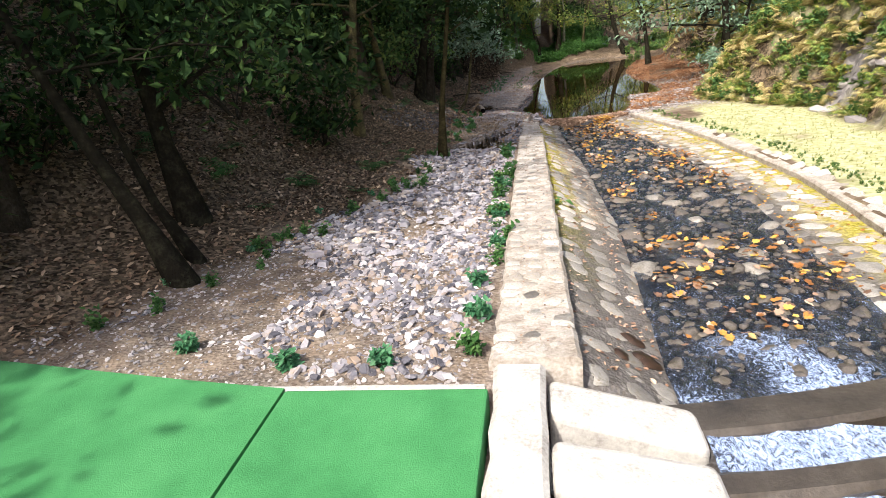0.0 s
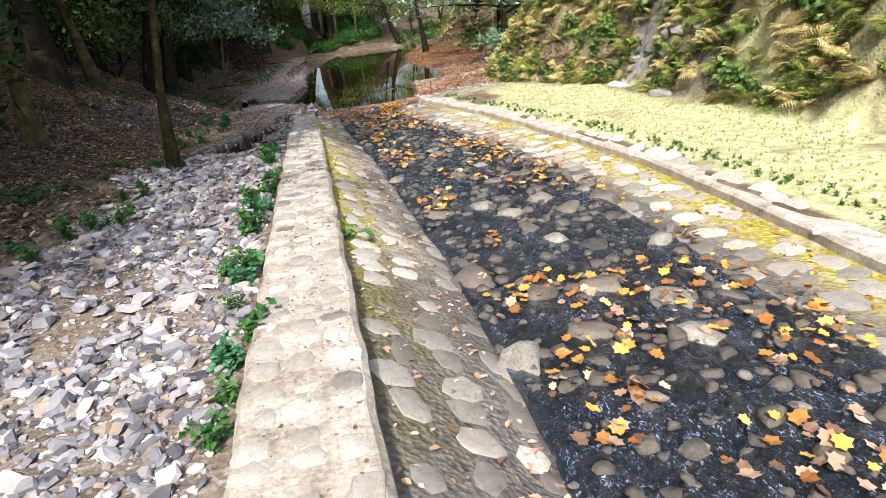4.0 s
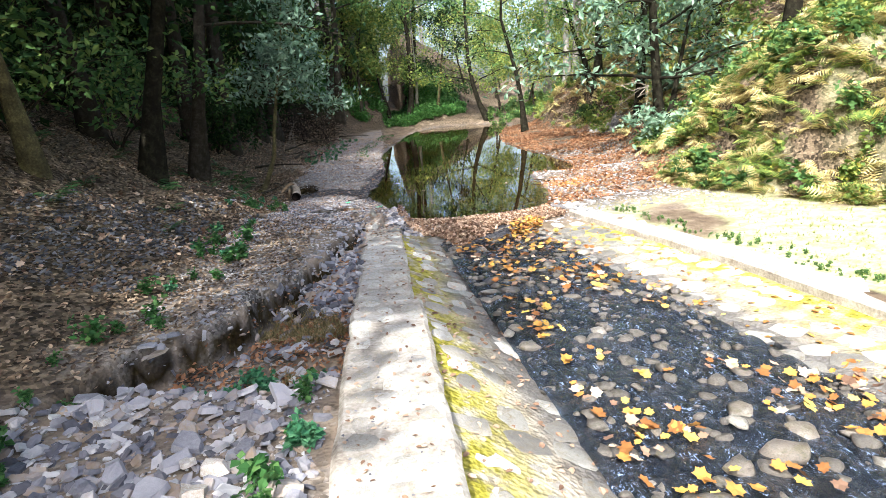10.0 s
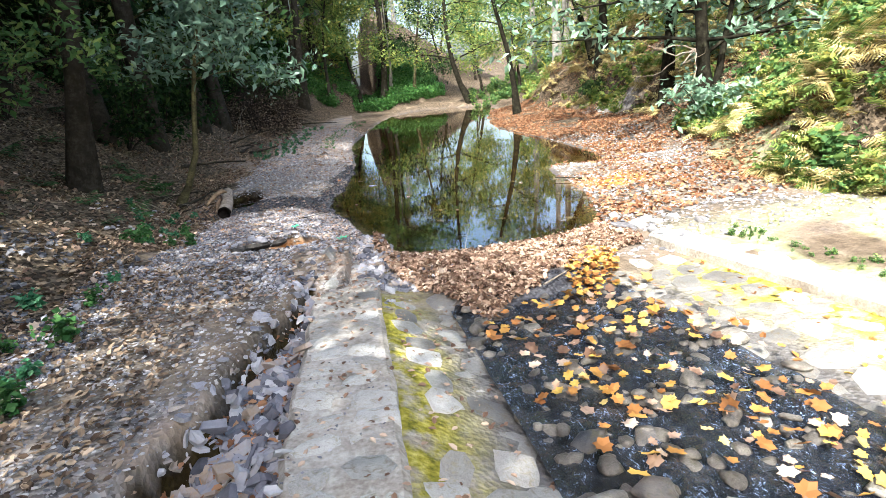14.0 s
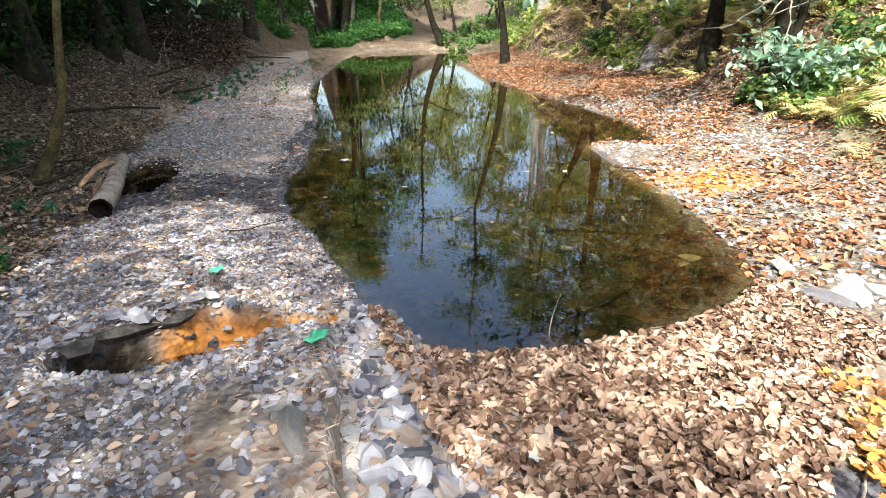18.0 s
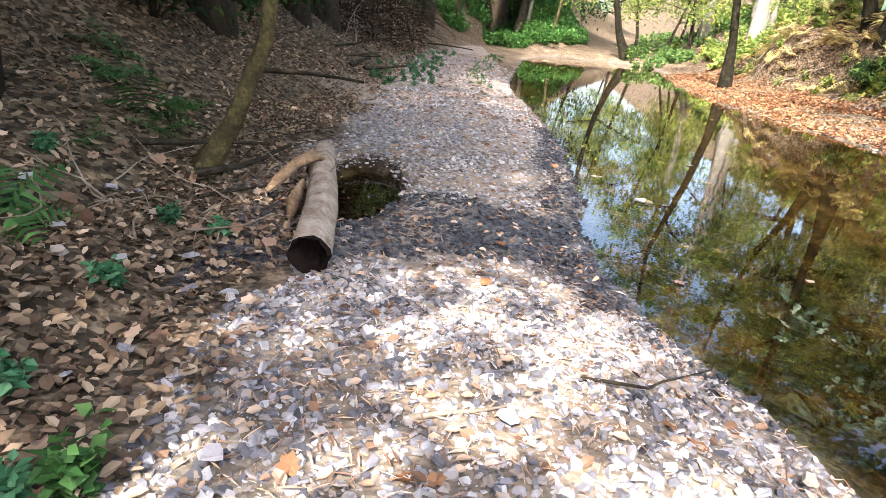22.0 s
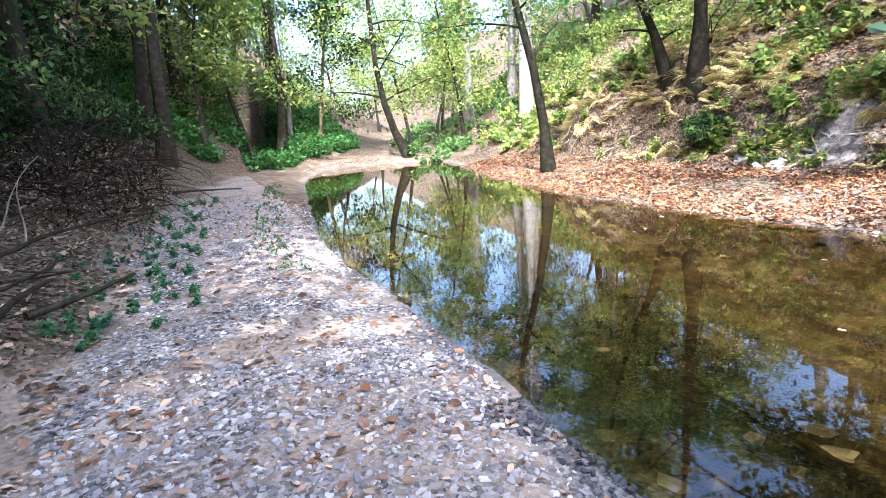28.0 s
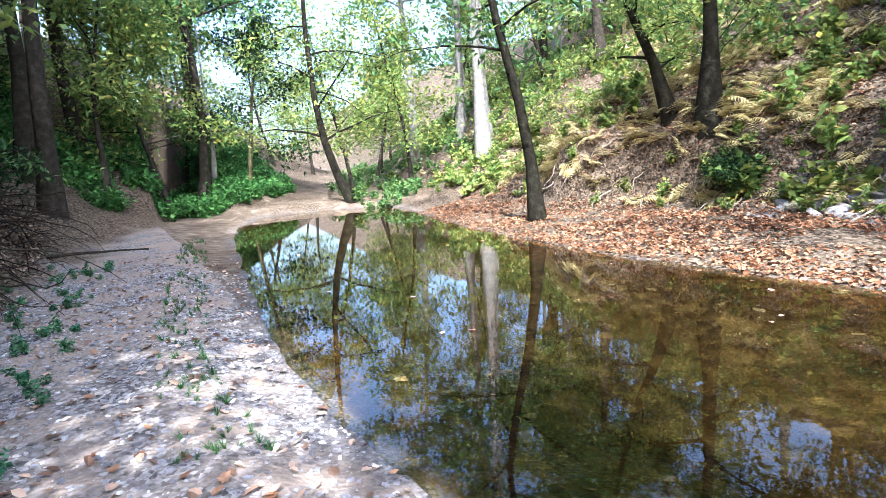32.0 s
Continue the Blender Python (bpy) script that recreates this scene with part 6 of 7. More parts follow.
scatter_shrubs(303, 22, lambda x, y: (x > toe_right(y) + 1.4), (7, 16, -3, 20), 1.4, shrub_parts(13, 1.7, 0.9, 0.13, 8), BARK, LEAF_LIGHT, "yellow-green shrub on the sunlit bank", "shrubs of the sunlit bank")
scatter_shrubs(304, 26, lambda x, y: (x > toe_right(y) + 2.2), (9, 26, 24, 62), 2.0, shrub_parts(14, 2.8, 1.4, 0.14, 7), BARK, LEAF_LIGHT, "light green shrub on the far slope", "shrubs of the far slope")
scatter_shrubs(305, 2, lambda x, y: (x > toe_right(y) + 0.3) & (x < toe_right(y) + 1.7), (7, 10, 19, 27), 1.0, shrub_parts(15, 1.2, 0.8, 0.16, 8), BARK, LEAF_PALE, "grey-green broad-leaved shrub on the bank", "shrubs of the pond bank")

# a round dark bush on the bank above the pond
bush = thing("bush", "small dense dark green bush on the bank edge", "bush", on_ground(9.25, 31.7))
wood_, fol_ = shrub_parts(16, 0.65, 0.4, 0.09, 22)
obj("woody_frame", fast_mesh("woody_frame", *wood_), BARK, bush)
obj("foliage", fast_mesh("foliage", *fol_), LEAF_DARK, bush)


# nettles that stand singly, stem by stem
NETTLE = leaf_mat("nettle_leaves", [(0, (0.03, 0.10, 0.05)), (0.6, (0.07, 0.21, 0.10)), (1, (0.16, 0.33, 0.18))], 0.5, 0.3)
STEM = ramp_mat("green_stem", [(0.3, (0.05, 0.09, 0.03)), (0.7, (0.13, 0.18, 0.07))], 20, 0.6, 0.2, 0.004)


def nettle(seed, label, group):
    q = np.random.default_rng(seed)
    t = thing("nettle", label, "nettle", Matrix.Identity(4), group)
    for k in range(6):
        a = k * 1.05 + q.uniform(-0.3, 0.3)
        P, R = limb(q, (0.03 * math.cos(a), 0.03 * math.sin(a), -0.02), (0.35 * math.cos(a), 0.35 * math.sin(a), 1), q.uniform(0.1, 0.22), 0.0035, 6, 0.05, 0.1)
        st = obj("stem", fast_mesh("stem", *tube(P, R, 4)), STEM, t)
        C, S, T = [], [], []
        for j in range(1, 7):
            for side in range(4):
                C.append(P[j])
                S.append(0.105 * q.uniform(0.7, 1.2) * (1.15 - 0.09 * j))
                T.append(0)
        obj("leaves", fast_mesh("leaves", *batch(LEAF_V * np.array([1.5, 1, 1]), LEAF_F, np.array(C), np.array(S), turns(len(C), 28, q))), NETTLE, st)
    return t


def nettles(seed, label, group, size, places):
    q = np.random.default_rng(seed)
    first = None
    for x, y in places:
        m = pose(x, y, float(surface(x, y)), 0, 0, q.uniform(0, 360)) @ Matrix.Scale(size, 4)
        if first is None:
            first = nettle(seed, label, group)
            first.matrix_basis = m
        else:
            copy_thing(first, m)


nettles(501, "green nettle growing at the foot of the low wall", "nettles along the wall", 0.85, [(-0.42, 1.1), (-0.5, 1.9), (-0.4, 3.1), (-0.45, 4.3), (-0.38, 4.55), (-0.5, 5.6), (-0.4, 6.2), (-0.52, 6.45), (-0.42, 7.6), (-0.48, 8.7), (-0.45, 9.6), (-1.1, 10.75), (-0.9, 10.85), (-0.7, 10.7), (-0.58, 10.95), (-1.3, 10.65), (-1.0, 11.0), (-1.0, 0.35), (-1.7, 0.4), (-2.6, 0.65)])
nettles(502, "blue-green nettle beside the trodden path", "nettles along the path", 0.62, [(-2.15, 26.9), (-1.95, 27.3), (-2.25, 27.6), (-1.75, 27.9), (-2.05, 28.2), (-1.7, 28.6), (-1.95, 28.9), (-2.2, 26.4), (-1.55, 28.2), (-2.4, 27.1), (-2.55, 28.7), (-2.45, 27.6), (-1.9, 28.35), (-1.8, 27.45), (-2.25, 29.3), (-1.6, 29.8), (-2.5, 28.2), (-2.35, 29.1), (-2.05, 29.6), (-2.75, 28.95), (-2.25, 27.75), (-1.9, 29.3), (-1.35, 31.2), (-1.6, 32.4)])
nettles(503, "broad green herb among leaves at the foot of the slope", "herbs at the slope's foot", 0.7, [(-2.3, 15.2), (-2.45, 16.6), (-2.2, 13.9), (-2.0, 12.4), (-2.25, 17.6), (-2.5, 18.4), (-3.25, 19.95), (-2.42, 18.95), (-2.7, 18.7), (-2.32, 18.3), (-2.08, 17.95), (-2.3, 19.7), (-2.6, 19.85), (-2.9, 19.2), (-1.75, 13.8), (-1.7, 13.95), (-1.82, 13.7), (-1.95, 15.8), (-3.1, 4.9), (-3.4, 3.3), (-3.7, 2.1), (-2.6, 6.0)])
# ---- the log and dead wood ----
def rough_tube(P, r, n, seed, amp=0.06):
    V, F = tube(P, r, n)
    q = np.random.default_rng(seed)
    k = np.arange(len(V))
    c = np.repeat(np.asarray(P, float), n, 0)
    prof = 1 + amp * np.sin(k % n * 2.1 + seed) + q.normal(0, amp * 0.35, len(V))
    return c + (V - c) * prof[:, None], F


log = thing("log", "weathered barkless log lying beside a dark puddle", "log", pose(-1.79, 19.36, 0.205, 0, 0, 9.0))
ts = np.linspace(0, 1, 15)
LPt = np.stack([0.02 * np.sin(ts * 5), ts * 2.06, 0.02 * np.sin(ts * 3) - 0.02 * ts], 1)
V, F = rough_tube(LPt, 0.092 - 0.016 * ts, 18, 3, 0.045)
inner, Fi = rough_tube(LPt[:4] * np.array([1, 0.2, 1]) + np.array([0, -0.004, 0.008]), np.array([0.074, 0.062, 0.045, 0.02]), 18, 8, 0.08)
n = 18
capF = [np.array([[len(V) - n + k for k in range(n)]]), np.array([[len(V) + 3 * n + k for k in reversed(range(n))]])]
LOGWOOD = ramp_mat("weathered_log", [(0.3, (0.09, 0.065, 0.05)), (0.45, (0.26, 0.205, 0.165)), (0.6, (0.42, 0.35, 0.30)), (0.75, (0.56, 0.50, 0.45))], 9, 0.9, 1.0, 0.03, 0.1, fine=60)
ROT = ramp_mat("rotten_heartwood", [(0.3, (0.004, 0.003, 0.003)), (0.7, (0.018, 0.013, 0.011))], 14, 0.95, 0.8, 0.02, 0.03)
me = smooth(fast_mesh("bole", V, [F, capF[0]]))
obj("bole", me, LOGWOOD, log)
rim_ = np.array([(k, n + k, n + (k + 1) % n, (k + 1) % n) for k in range(n)])
me = fast_mesh("hollow", np.concatenate([V[:n], inner]), [np.concatenate([rim_, Fi[:, ::-1] + n]), np.array([[4 * n + k for k in range(n)]])])
obj("hollow", me, ROT, log, "dark rotten hollow end")
SPLIT = ramp_mat("split_wood", [(0.3, (0.07, 0.04, 0.02)), (0.45, (0.17, 0.105, 0.06)), (0.6, (0.30, 0.20, 0.12)), (0.75, (0.44, 0.33, 0.22))], 14, 0.85, 0.8, 0.02)
V, F = rough_tube([(0.02, 1.42, 0.05), (-0.06, 1.30, 0.12), (-0.16, 1.12, 0.10), (-0.24, 1.02, 0.03), (-0.30, 0.95, -0.02)], [0.022, 0.036, 0.026, 0.032, 0.012], 9, 5, 0.3)
stub = obj("broken_branch", smooth(fast_mesh("broken_branch", V, F)), SPLIT, log, "splintered orange-brown branch stub")
V, F = rough_tube([(-0.1, 1.0, 0.04), (-0.14, 0.8, -0.02), (-0.15, 0.62, -0.08)], [0.012, 0.034, 0.010], 9, 6, 0.35)
obj("splinter", smooth(fast_mesh("splinter", V, F)), SPLIT, stub, "torn pale splinter")


def puddle(cx, cy, rx, ry, z, mat, label, seed, turn=0.0):
    V = [(cx, cy, z)]
    for k in range(28):
        a = k * 2 * math.pi / 28
        r = 1 + 0.14 * math.sin(3 * a + seed) + 0.08 * math.sin(5 * a + 2 * seed)
        dx, dy = rx * r * math.cos(a), ry * r * math.sin(a)
        V.append((cx + dx * math.cos(turn) - dy * math.sin(turn), cy + dx * math.sin(turn) + dy * math.cos(turn), z))
    o = obj("puddle", fast_mesh("puddle", V, np.array([(0, 1 + k, 1 + (k + 1) % 28) for k in range(28)])), mat, label=label, category="puddle", kind="structure")
    o.visible_shadow = False


puddle(-1.78, 20.85, 0.3, 0.76, 0.02, POND_WATER, "dark still puddle beside the log", 1.0, 0.16)
puddle(-0.58, 16.8, 0.4, 0.2, 0.075, POND_WATER, "rust-coloured puddle in a hollow of the gravel", 2.0, 0.18)


# the undercut turf edges of the ditch and of the hollow
def lip(label, line, out, seed):
    q = np.random.default_rng(seed)
    L = []
    for (ax, ay), (bx, by) in zip(line, line[1:]):
        n = max(2, int(math.hypot(bx - ax, by - ay) / 0.07))
        L += [(ax + (bx - ax) * k / n, ay + (by - ay) * k / n) for k in range(n)]
    L = np.array(L)
    T = np.gradient(L, axis=0)
    N = np.stack([T[:, 1], -T[:, 0]], 1) / np.linalg.norm(T, axis=1)[:, None]
    V, F = [], []
    for k, (p, nn) in enumerate(zip(L, N)):
        j = out * (0.75 + 0.8 * float(vnoise(np.array(k * 0.45), np.array(seed * 1.0), 4))) + q.uniform(-0.02, 0.02)
        back, tip = p - nn * 0.06, p + nn * max(j + q.uniform(-0.04, 0.04), 0.0)
        za, zb = float(height(*back)) - 0.01, float(height(*(p - nn * 0.08))) + 0.004
        V += [(*back, za - 0.1), (*back, za), (*p, max(za, zb) + q.uniform(-0.008, 0.008)), (*tip, min(za, zb) - 0.012), (*(tip - nn * 0.03), min(za, zb) - 0.035 - q.uniform(0, 0.02)), (*(p - nn * 0.04), min(za, zb) - 0.08)]
        if k:
            for e in range(5):
                F.append((6 * k + e, 6 * k - 6 + e, 6 * k - 5 + e, 6 * k + 1 + e))
    return obj("bank_lip", fast_mesh("bank_lip", np.array(V), np.array(F)), EARTH, label=label, category="bank", kind="structure")


# flat stones jutting over the hollow's edge
q = np.random.default_rng(88)
for k, (x, y) in enumerate([(-1.18, 16.79), (-1.1, 16.86), (-1.0, 16.93), (-0.9, 16.98), (-0.8, 17.04), (-0.7, 17.1), (-0.62, 17.15), (-1.24, 16.74), (-0.55, 17.1), (-0.48, 17.04)]):
    s = q.uniform(0.06, 0.15)
    x, y = x + q.uniform(-0.04, 0.03), y + q.uniform(0.0, 0.07)
    o = new("slate", HULL_ME[k % 8])
    o.parent = slate_bed
    o.matrix_basis = pose(x, y, float(corridor(y)) + 0.015 + 0.012 * (k % 3), q.normal(0, 5), q.normal(0, 5), q.uniform(0, 360)) @ Matrix.Scale(s, 4)

EARTH = ramp_mat("crumbling_earth", [(0.3, (0.012, 0.010, 0.008)), (0.5, (0.04, 0.034, 0.03)), (0.7, (0.13, 0.115, 0.10))], 6, 0.95, 1.0, 0.03)
q = np.random.default_rng(89)
for k in range(60):
    y = q.uniform(11.0, 15.4)
    x = float(np.interp(y, [11.1, 11.5, 12.4, 13.0, 13.7, 14.4, 15.2], [-1.68, -1.42, -1.12, -0.82, -0.7, -0.55, -0.4])) + q.uniform(-0.1, 0.06)
    o = new("slate", HULL_ME[k % 8])
    o.parent = slate_bed
    o.matrix_basis = pose(x, y, float(corridor(y)) + q.uniform(-0.05, 0.02), q.normal(0, 9), q.normal(0, 9), q.uniform(0, 360)) @ Matrix.Scale(q.uniform(0.05, 0.16), 4)
lip("dark undercut edge of the hollow in the gravel", [(-1.2, 16.74), (-1.08, 16.87), (-0.93, 16.97), (-0.78, 17.07), (-0.6, 17.16)], 0.06, 9)



def stick(x, y, length, turn, r, mat, label, seed, z=0.0, pitch=0.0, name="branch", bend=0.12):
    q = np.random.default_rng(seed)
    P, R = limb(q, (0, 0, 0), (1, 0, 0), length, r, 8, 0.0, bend)
    P[:, 2] *= 0.25
    V, F = rough_tube(P, np.maximum(R, r * 0.45), 7, seed, 0.08)
    return obj(name, smooth(fast_mesh(name, V, F)), mat, label=label, category="branch", m=pose(x, y, float(surface(x, y)) + r * 0.8 + z, 0, -pitch, turn))


stick(-0.75, 18.7, 0.6, -32, 0.007, BARK, "thin crooked stick on the pebbles by the water", 11, bend=0.3)
stick(-1.3, 18.35, 0.35, 8, 0.01, DEADWOOD, "short bare stick on the gravel", 12)
stick(-2.95, 27.1, 1.7, 72, 0.02, BARK, "long crooked branch at the path's edge", 13, 0.03, bend=0.34)
stick(-2.9, 27.6, 1.5, 74, 0.014, BARK, "fallen bare branch at the path's edge", 14, 0.06, bend=0.3)
stick(-2.6, 26.9, 1.1, 50, 0.035, BARK, "short rotten branch at the path's edge", 15)
stick(-1.9, 36.0, 1.5, -18, 0.03, BARK, "dark branch reaching from the brush pile over the path", 16, 0.05)
stick(-1.5, 27.4, 0.4, -40, 0.008, DEADWOOD, "thin twig on the trodden path", 17)
stick(-0.3, 27.9, 0.3, 30, 0.006, DEADWOOD, "thin twig on the trodden path", 18)
stick(-3.1, 20.5, 0.8, 20, 0.025, BARK, "mossy fallen branch behind the log", 19, 0.02)
stick(-3.4, 23.4, 1.3, 10, 0.04, BARK, "dark fallen branch on the leaf litter", 20, 0.02)
stick(-2.6, 24.3, 1.2, 75, 0.025, DEADWOOD, "fallen branch at the foot of the slope", 21, 0.02)
stick(-3.3, 28.2, 1.9, 64, 0.03, BARK, "mossy forked branch lying beside the nettles", 33, 0.02, 4, bend=0.32)
stick(-3.1, 29.3, 1.3, 105, 0.014, DEADWOOD, "bare bent shoot rising from the dead wood", 34, 0.0, 26)
stick(-3.4, 29.6, 1.5, 70, 0.012, DEADWOOD, "bare bent shoot rising from the dead wood", 35, 0.0, 32)
stick(-2.75, 26.4, 1.2, 80, 0.04, BARK, "thick mossy branch at the path's edge", 36, 0.0, 3)
stick(-0.85, 12.2, 1.1, 78, 0.05, BARK, "dark rotten branch lying in the ditch", 22, 0.02)
stick(-0.7, 12.6, 0.8, 60, 0.012, DEADWOOD, "bare stick lying in the ditch", 23, 0.04)
stick(1.25, 16.85, 0.35, 85, 0.005, DEADWOOD, "thin twig standing in the pond's edge", 24, 0.0, 75)
stick(1.6, 15.2, 0.5, 40, 0.01, DEADWOOD, "bare stick on the leaf heap", 25, 0.06)
stick(3.9, 20.0, 0.5, 160, 0.02, BARK, "dark stick at the shallow shore", 26)

# the heap of brushwood
brush = thing("brush_pile", "big heap of dead brushwood and dry leaves beside the path", "brush pile", on_ground(-3.2, 34.5))
q = np.random.default_rng(77)
fine = []
for k in range(1050):
    x, y = q.uniform(-1.5, 1.15), q.uniform(-3.4, 3.4)
    top = 1.5 * (1 - (x / 1.9) ** 2) * (1 - (y / 4.2) ** 2)
    z = float(height(-3.2 + x, 34.5 + y)) - float(height(-3.2, 34.5)) + top * q.uniform(0.1, 1.0)
    P, R = limb(q, (x, y, z), q.normal(0, 1, 3) * np.array([1, 1, 0.45]), q.uniform(0.5, 1.5), q.uniform(0.005, 0.014), 6, 0.2, 0.22)
    if k < 26:
        V, F = tube(P, R * 2.0, 5)
        obj("branch", fast_mesh("branch", V, F), BARK if k % 4 else DEADWOOD, brush)
    else:
        fine.append(tube(P, R, 4))
obj("brushwood", fast_mesh("brushwood", *join(fine)), ramp_mat("brown_twigs", [(0.25, (0.008, 0.006, 0.004)), (0.5, (0.022, 0.016, 0.012)), (0.8, (0.06, 0.045, 0.034))], 5, 0.9, 0.4, 0.01, 0.05, by="island"), brush, kind="stuff")
n = 5200
x, y = q.uniform(-1.7, 1.2, n), q.uniform(-3.6, 3.6, n)
z = height(-3.2 + x, 34.5 + y) - float(height(-3.2, 34.5)) + np.clip(1.35 * (1 - (x / 1.9) ** 2) * (1 - (y / 4.2) ** 2), 0, None) * q.uniform(0.0, 0.95, n)
obj("dry_leaves", fast_mesh("dry_leaves", *batch(DRY_V, DRY_F, np.stack([x, y, z], 1), 0.06 * q.uniform(0.6, 1.3, n), turns(n, 40, q))), OLD_LEAF, brush)

# dead limbs leaning from the broken stub into the leaves
stick(-2.75, 20.55, 0.75, 24, 0.028, BARK, "dark rotten limb lying against the log", 31, 0.04, 6)
stick(-2.6, 20.2, 0.6, 38, 0.014, BARK, "dark thin limb lying against the log", 32, 0.03, 8)
# twigs and brush round the log
tangle = thing("twig_tangle", "tangle of thin bare twigs behind the log", "twigs", on_ground(-2.45, 20.1))
for k in range(26):
    x, y = q.uniform(-0.5, 0.35), q.uniform(-0.9, 1.2)
    P, R = limb(q, (x, y, float(height(-2.45 + x, 20.1 + y)) - float(height(-2.45, 20.1)) + q.uniform(0.0, 0.16)), q.normal(0, 1, 3) * np.array([1, 1, 0.4]), q.uniform(0.3, 0.8), q.uniform(0.003, 0.007), 6, 0.1, 0.25)
    obj("twig", fast_mesh("twig", *tube(P, R, 4)), DEADWOOD, tangle)

# ---- rock in the bank ----
def outcrop(label, x0, x1, y0, y1, n, seed, size, up):
    t = thing("rock_outcrop", label, "rock", pose((x0 + x1) / 2, (y0 + y1) / 2, float(height((x0 + x1) / 2, (y0 + y1) / 2))))
    base = t.matrix_basis.translation
    q = np.random.default_rng(seed)
    for k in range(n):
        x, y = q.uniform(x0, x1), q.uniform(y0, y1)
        s = size * q.uniform(0.5, 1.2)
        me = fast_mesh("slab", *hull(seed * 50 + k, 22, 0.55, 0.5))
        o = obj("slab", me, CLIFF, t)
        o.matrix_basis = pose(x - base.x, y - base.y, float(height(x, y)) - base.z + up * q.uniform(-0.2, 0.5), q.normal(0, 10), q.normal(-8, 10), q.uniform(60, 120)) @ Matrix.Diagonal((s, s * 0.8, s * 0.6, 1))


outcrop("pale layered rock showing in the leafy bank", 8.4, 9.2, 28.6, 30.8, 14, 7, 0.6, -0.05)
outcrop("grey shale ledges showing in the steep bank above the terrace", 6.9, 7.7, 10.6, 13.2, 30, 9, 0.5, -0.16)
outcrop("broken stones beside the end of the channel wall", 2.9, 3.8, 16.3, 17.3, 12, 8, 0.3, 0.1)

# roots hanging from the bank's edge above the pond
roots = thing("roots", "bare roots hanging from the undercut bank", "roots", on_ground(8.8, 32.0))
bz = float(height(8.8, 32.0))
for k in range(30):
    y = 32 + q.uniform(-5, 4)
    x = float(toe_right(y)) + q.uniform(0.5, 1.3)
    P, R = limb(q, (x - 8.8, y - 32, float(height(x, y)) - bz + 0.1), (-0.7, q.normal(0, 0.5), -0.5), q.uniform(0.5, 1.2), q.uniform(0.008, 0.02), 7, 0.15, 0.22)
    obj("root", fast_mesh("root", *tube(P, R, 5)), DEADWOOD, roots)

# pale crooked dead branch hanging below the bank tree
dead = thing("dead_branch", "pale crooked dead branch hanging below the bank tree", "branch", pose(7.0, 22.3, float(height(7.0, 22.3)) + 0.15))
for k in range(5):
    P, R = limb(q, (0.3, 0.1, 1.5), (-0.6 - 0.2 * k, -0.5 + 0.25 * k, -0.7), q.uniform(1.0, 1.7), 0.016, 9, -0.08, 0.3)
    obj("twig", fast_mesh("twig", *tube(P, R, 5)), DEADWOOD, dead)

# ---- railing on the hillside ----
rail = thing("railing", "galvanised metal railing high on the wooded slope", "railing", pose(-6.05, 53.2, 6.35, 0, 0, -22))
for k in range(5):
    part("post", box_bm(-1.9 + 1.3 * k, -1.85 + 1.3 * k, -0.025, 0.025, -1.2, 1.15, 0.006), METAL, rail)
for z in (0.62, 1.12):
    part("rail", box_bm(-2.6, 4.1, -0.022, 0.022, z - 0.022, z + 0.022, 0.008), METAL, rail)

# ---- scraps on the gravel ----
RAG = Mat("green_plastic", 0.45, 0, 0.4)
RAG.color(RAG.ramp(RAG.noise(20.0, 3), [(0.3, (0.05, 0.35, 0.16)), (0.7, (0.12, 0.55, 0.30))]))


def scrap(x, y, s, label, seed, mat):
    q = np.random.default_rng(seed)
    n = 7
    U, W = np.meshgrid(np.linspace(-0.5, 0.5, n), np.linspace(-0.3, 0.3, n))
    Z = 0.09 * np.sin(U * 9 + seed) * np.cos(W * 11) + q.normal(0, 0.03, U.shape)
    k = np.arange((n - 1) ** 2)
    b = (k // (n - 1)) * n + k % (n - 1)
    me = smooth(fast_mesh("plastic_scrap", np.stack([U.ravel(), W.ravel(), Z.ravel()], 1) * s, np.stack([b, b + 1, b + n + 1, b + n], 1)))
    o = obj("plastic_scrap", me, mat, label=label, category="litter", m=pose(x, y, float(surface(x, y)) + 0.05, 8, -6, q.uniform(0, 360)))
    sd = o.modifiers.new("thickness", "SOLIDIFY")
    sd.thickness = 0.003


scrap(-0.05, 16.5, 0.13, "crumpled green plastic scrap among the stones", 1, RAG.m)
scrap(-0.62, 17.55, 0.08, "small turquoise plastic scrap among the stones", 2, RAG.m)
for x, y, s in ((0.42, 21.6, 0.2), (0.2, 22.3, 0.14)):
    o = obj("stone", fast_mesh("stone", *hull(int(x * 100), 13, 0.35)), SLATE_PIECE, label="pale flat stone breaking the pond's surface", category="stone", m=pose(x, y, -0.02, 6, 4, 30) @ Matrix.Scale(s, 4))

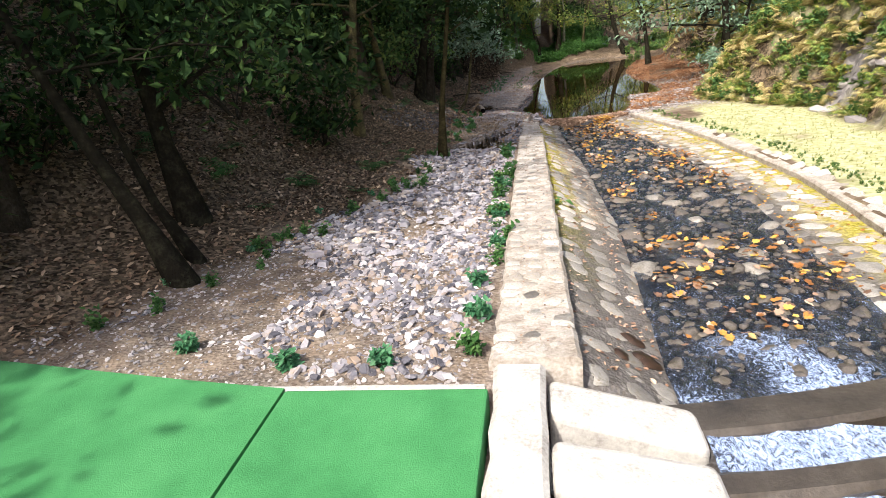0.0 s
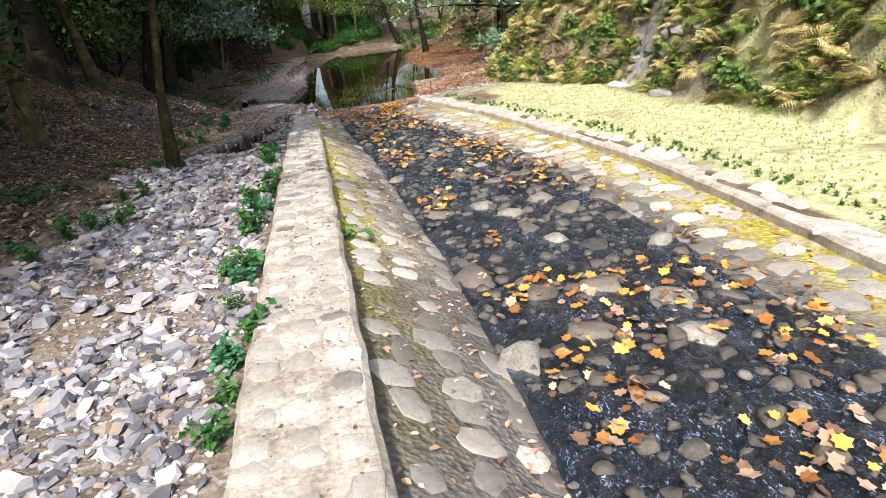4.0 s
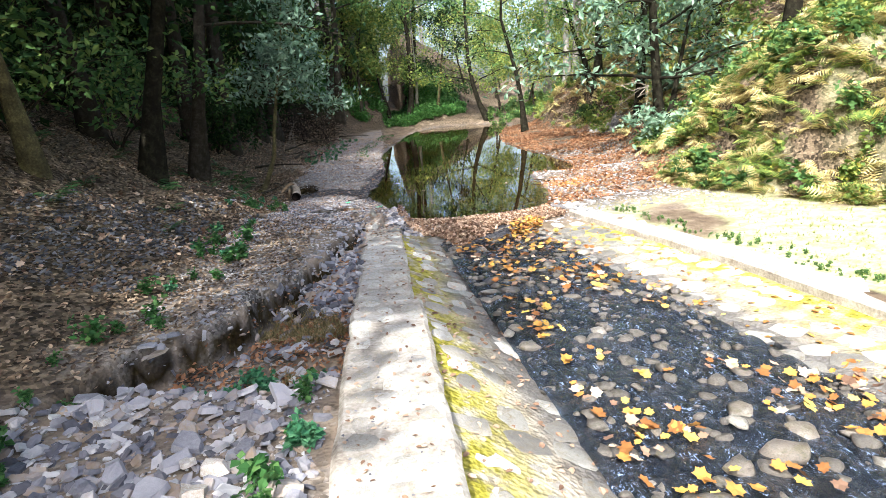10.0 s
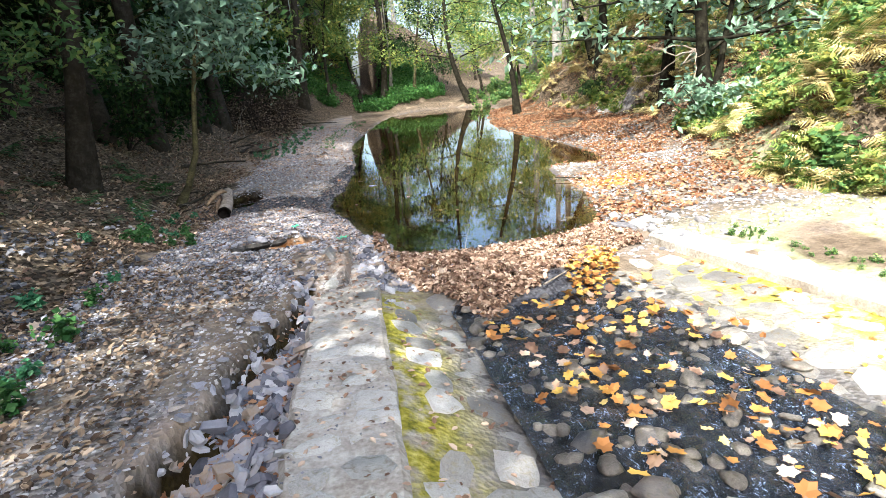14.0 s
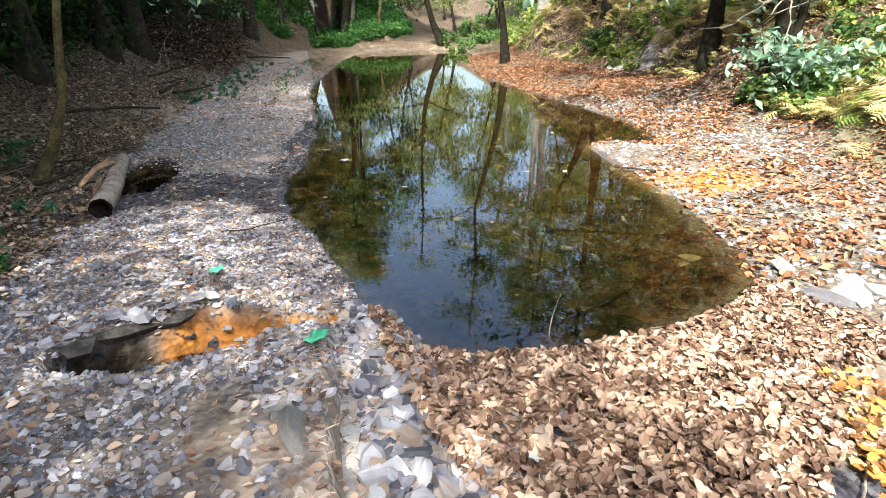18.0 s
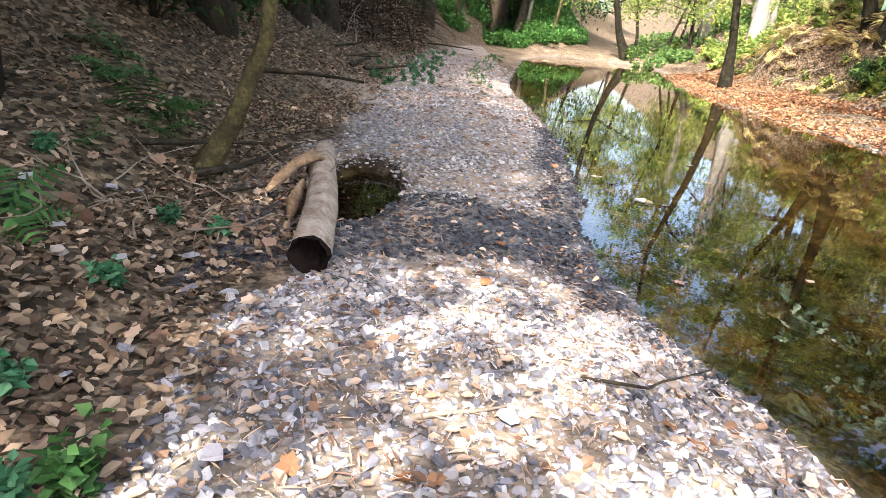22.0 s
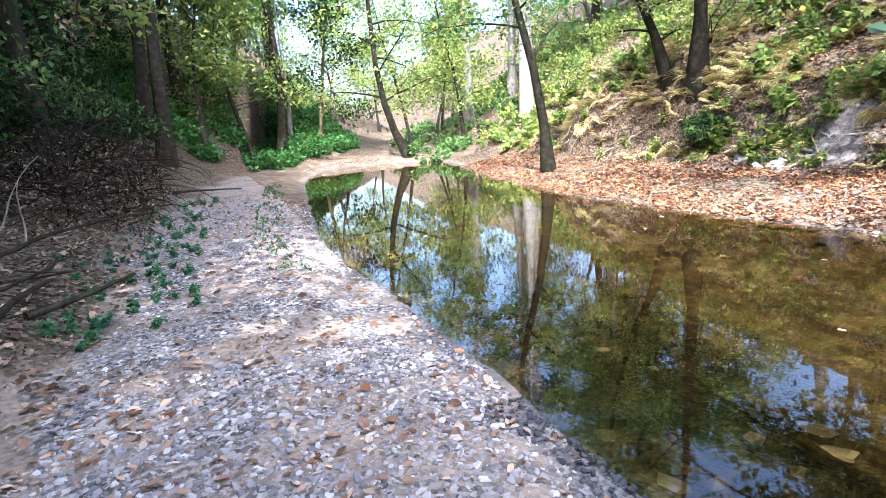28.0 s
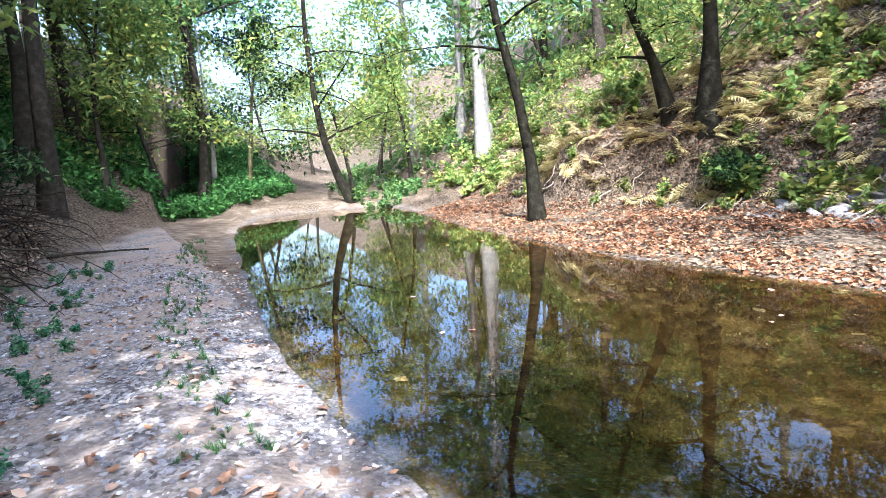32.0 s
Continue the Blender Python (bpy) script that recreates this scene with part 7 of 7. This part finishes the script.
# brown algae on the wet apron below the weir
ALGAE = ramp_mat("brown_algae", [(0.3, (0.014, 0.008, 0.005)), (0.6, (0.045, 0.024, 0.014))], 14, 0.5, 0.6, 0.01, 0.4)
for k, (x, y, r) in enumerate(((0.76, 1.36, 0.075), (0.82, 1.08, 0.09), (0.62, 1.0, 0.055))):
    qa = np.random.default_rng(600 + k)
    n = 16
    a = np.arange(n) * 2 * np.pi / n
    rr = r * (1 + 0.25 * np.sin(2 * a + k) + qa.normal(0, 0.1, n))
    ring = np.stack([rr * np.cos(a), 1.3 * rr * np.sin(a)], 1)
    V = np.concatenate([np.column_stack([ring, np.full(n, -0.006)]), np.column_stack([ring * 0.85, np.full(n, 0.01)]), [(0, 0, 0.016)]])
    F = [(j, (j + 1) % n, n + (j + 1) % n) for j in range(n)] + [(j, n + (j + 1) % n, n + j) for j in range(n)] + [(n + j, n + (j + 1) % n, 2 * n) for j in range(n)]
    obj("algae_patch", smooth(fast_mesh("algae_patch", V, np.array(F))), ALGAE, label="dark brown algae patch on the wet stone apron", category="algae", m=lay(np.array([(x, y)]), [0.3 * k], 0.018)[0])

# a broad-leaved seedling on the wall's edge
seedling = thing("seedling", "broad-leaved green seedling growing from the wall's joint", "plant", pose(0.33, 5.1, 0.5))
for k in range(9):
    a, r = k * 2.4, 0.03 + 0.012 * k
    P = np.array([(0, 0, 0), (r * math.cos(a) * 0.6, r * math.sin(a) * 0.6, 0.12), (r * math.cos(a) * 1.2, r * math.sin(a) * 1.2, 0.18 - 0.008 * k)])
    V1, F1 = tube(P, [0.004, 0.003, 0.002], 4)
    V2, F2 = batch(LEAF_V * np.array([1.7, 1, 1]), LEAF_F, P[-1:], np.array([0.13]), turns(1, 18, q))
    obj("leaf", fast_mesh("leaf", *join([(V1, np.concatenate([F1[:, :3], F1[:, [0, 2, 3]]])), (V2, F2)])), HERB, seedling)

# ---- paving of the aprons and wall tops, piece by piece ----
pave(wall_l, lambda y: -0.26, lambda y: 0.26 if y < 11.4 else 0.22, 0.4, 16.4, 0.2, 401, 0.1, 0.006, 0.94, 0.75, lambda x, y: 0.75 if y > 14.7 else 0.06)
# past y 14.4 the damp colour also puts shade on pale stones
damp_shade_at = lambda x, y: max(0.92 if x > float(stream_left(y)) - 0.42 and x < float(stream_right(y)) + 0.25 else 0.0, 0.9 if y < 3.6 or y > 14.4 else 0.0, 0.22)
pave(apron_l, lambda y: 0.3, lambda y: float(stream_left(y)) + 0.02, 0.5, 16.0, 0.27, 402, 0.1, 0.008, 0.97, 0.72, damp_shade_at)
pave(apron_r, lambda y: float(stream_right(y)) + 0.02, lambda y: float(wall_right(y)) - 0.04, 0.6, 15.8, 0.3, 403, 0.08, 0.009, 0.98, 0.75, damp_shade_at)
pave(wall_r, lambda y: float(wall_right(y)) + 0.02, lambda y: float(wall_right(y)) + 0.36, -1.0, 16.1, 0.32, 404, 0.1, 0.008, 0.94)
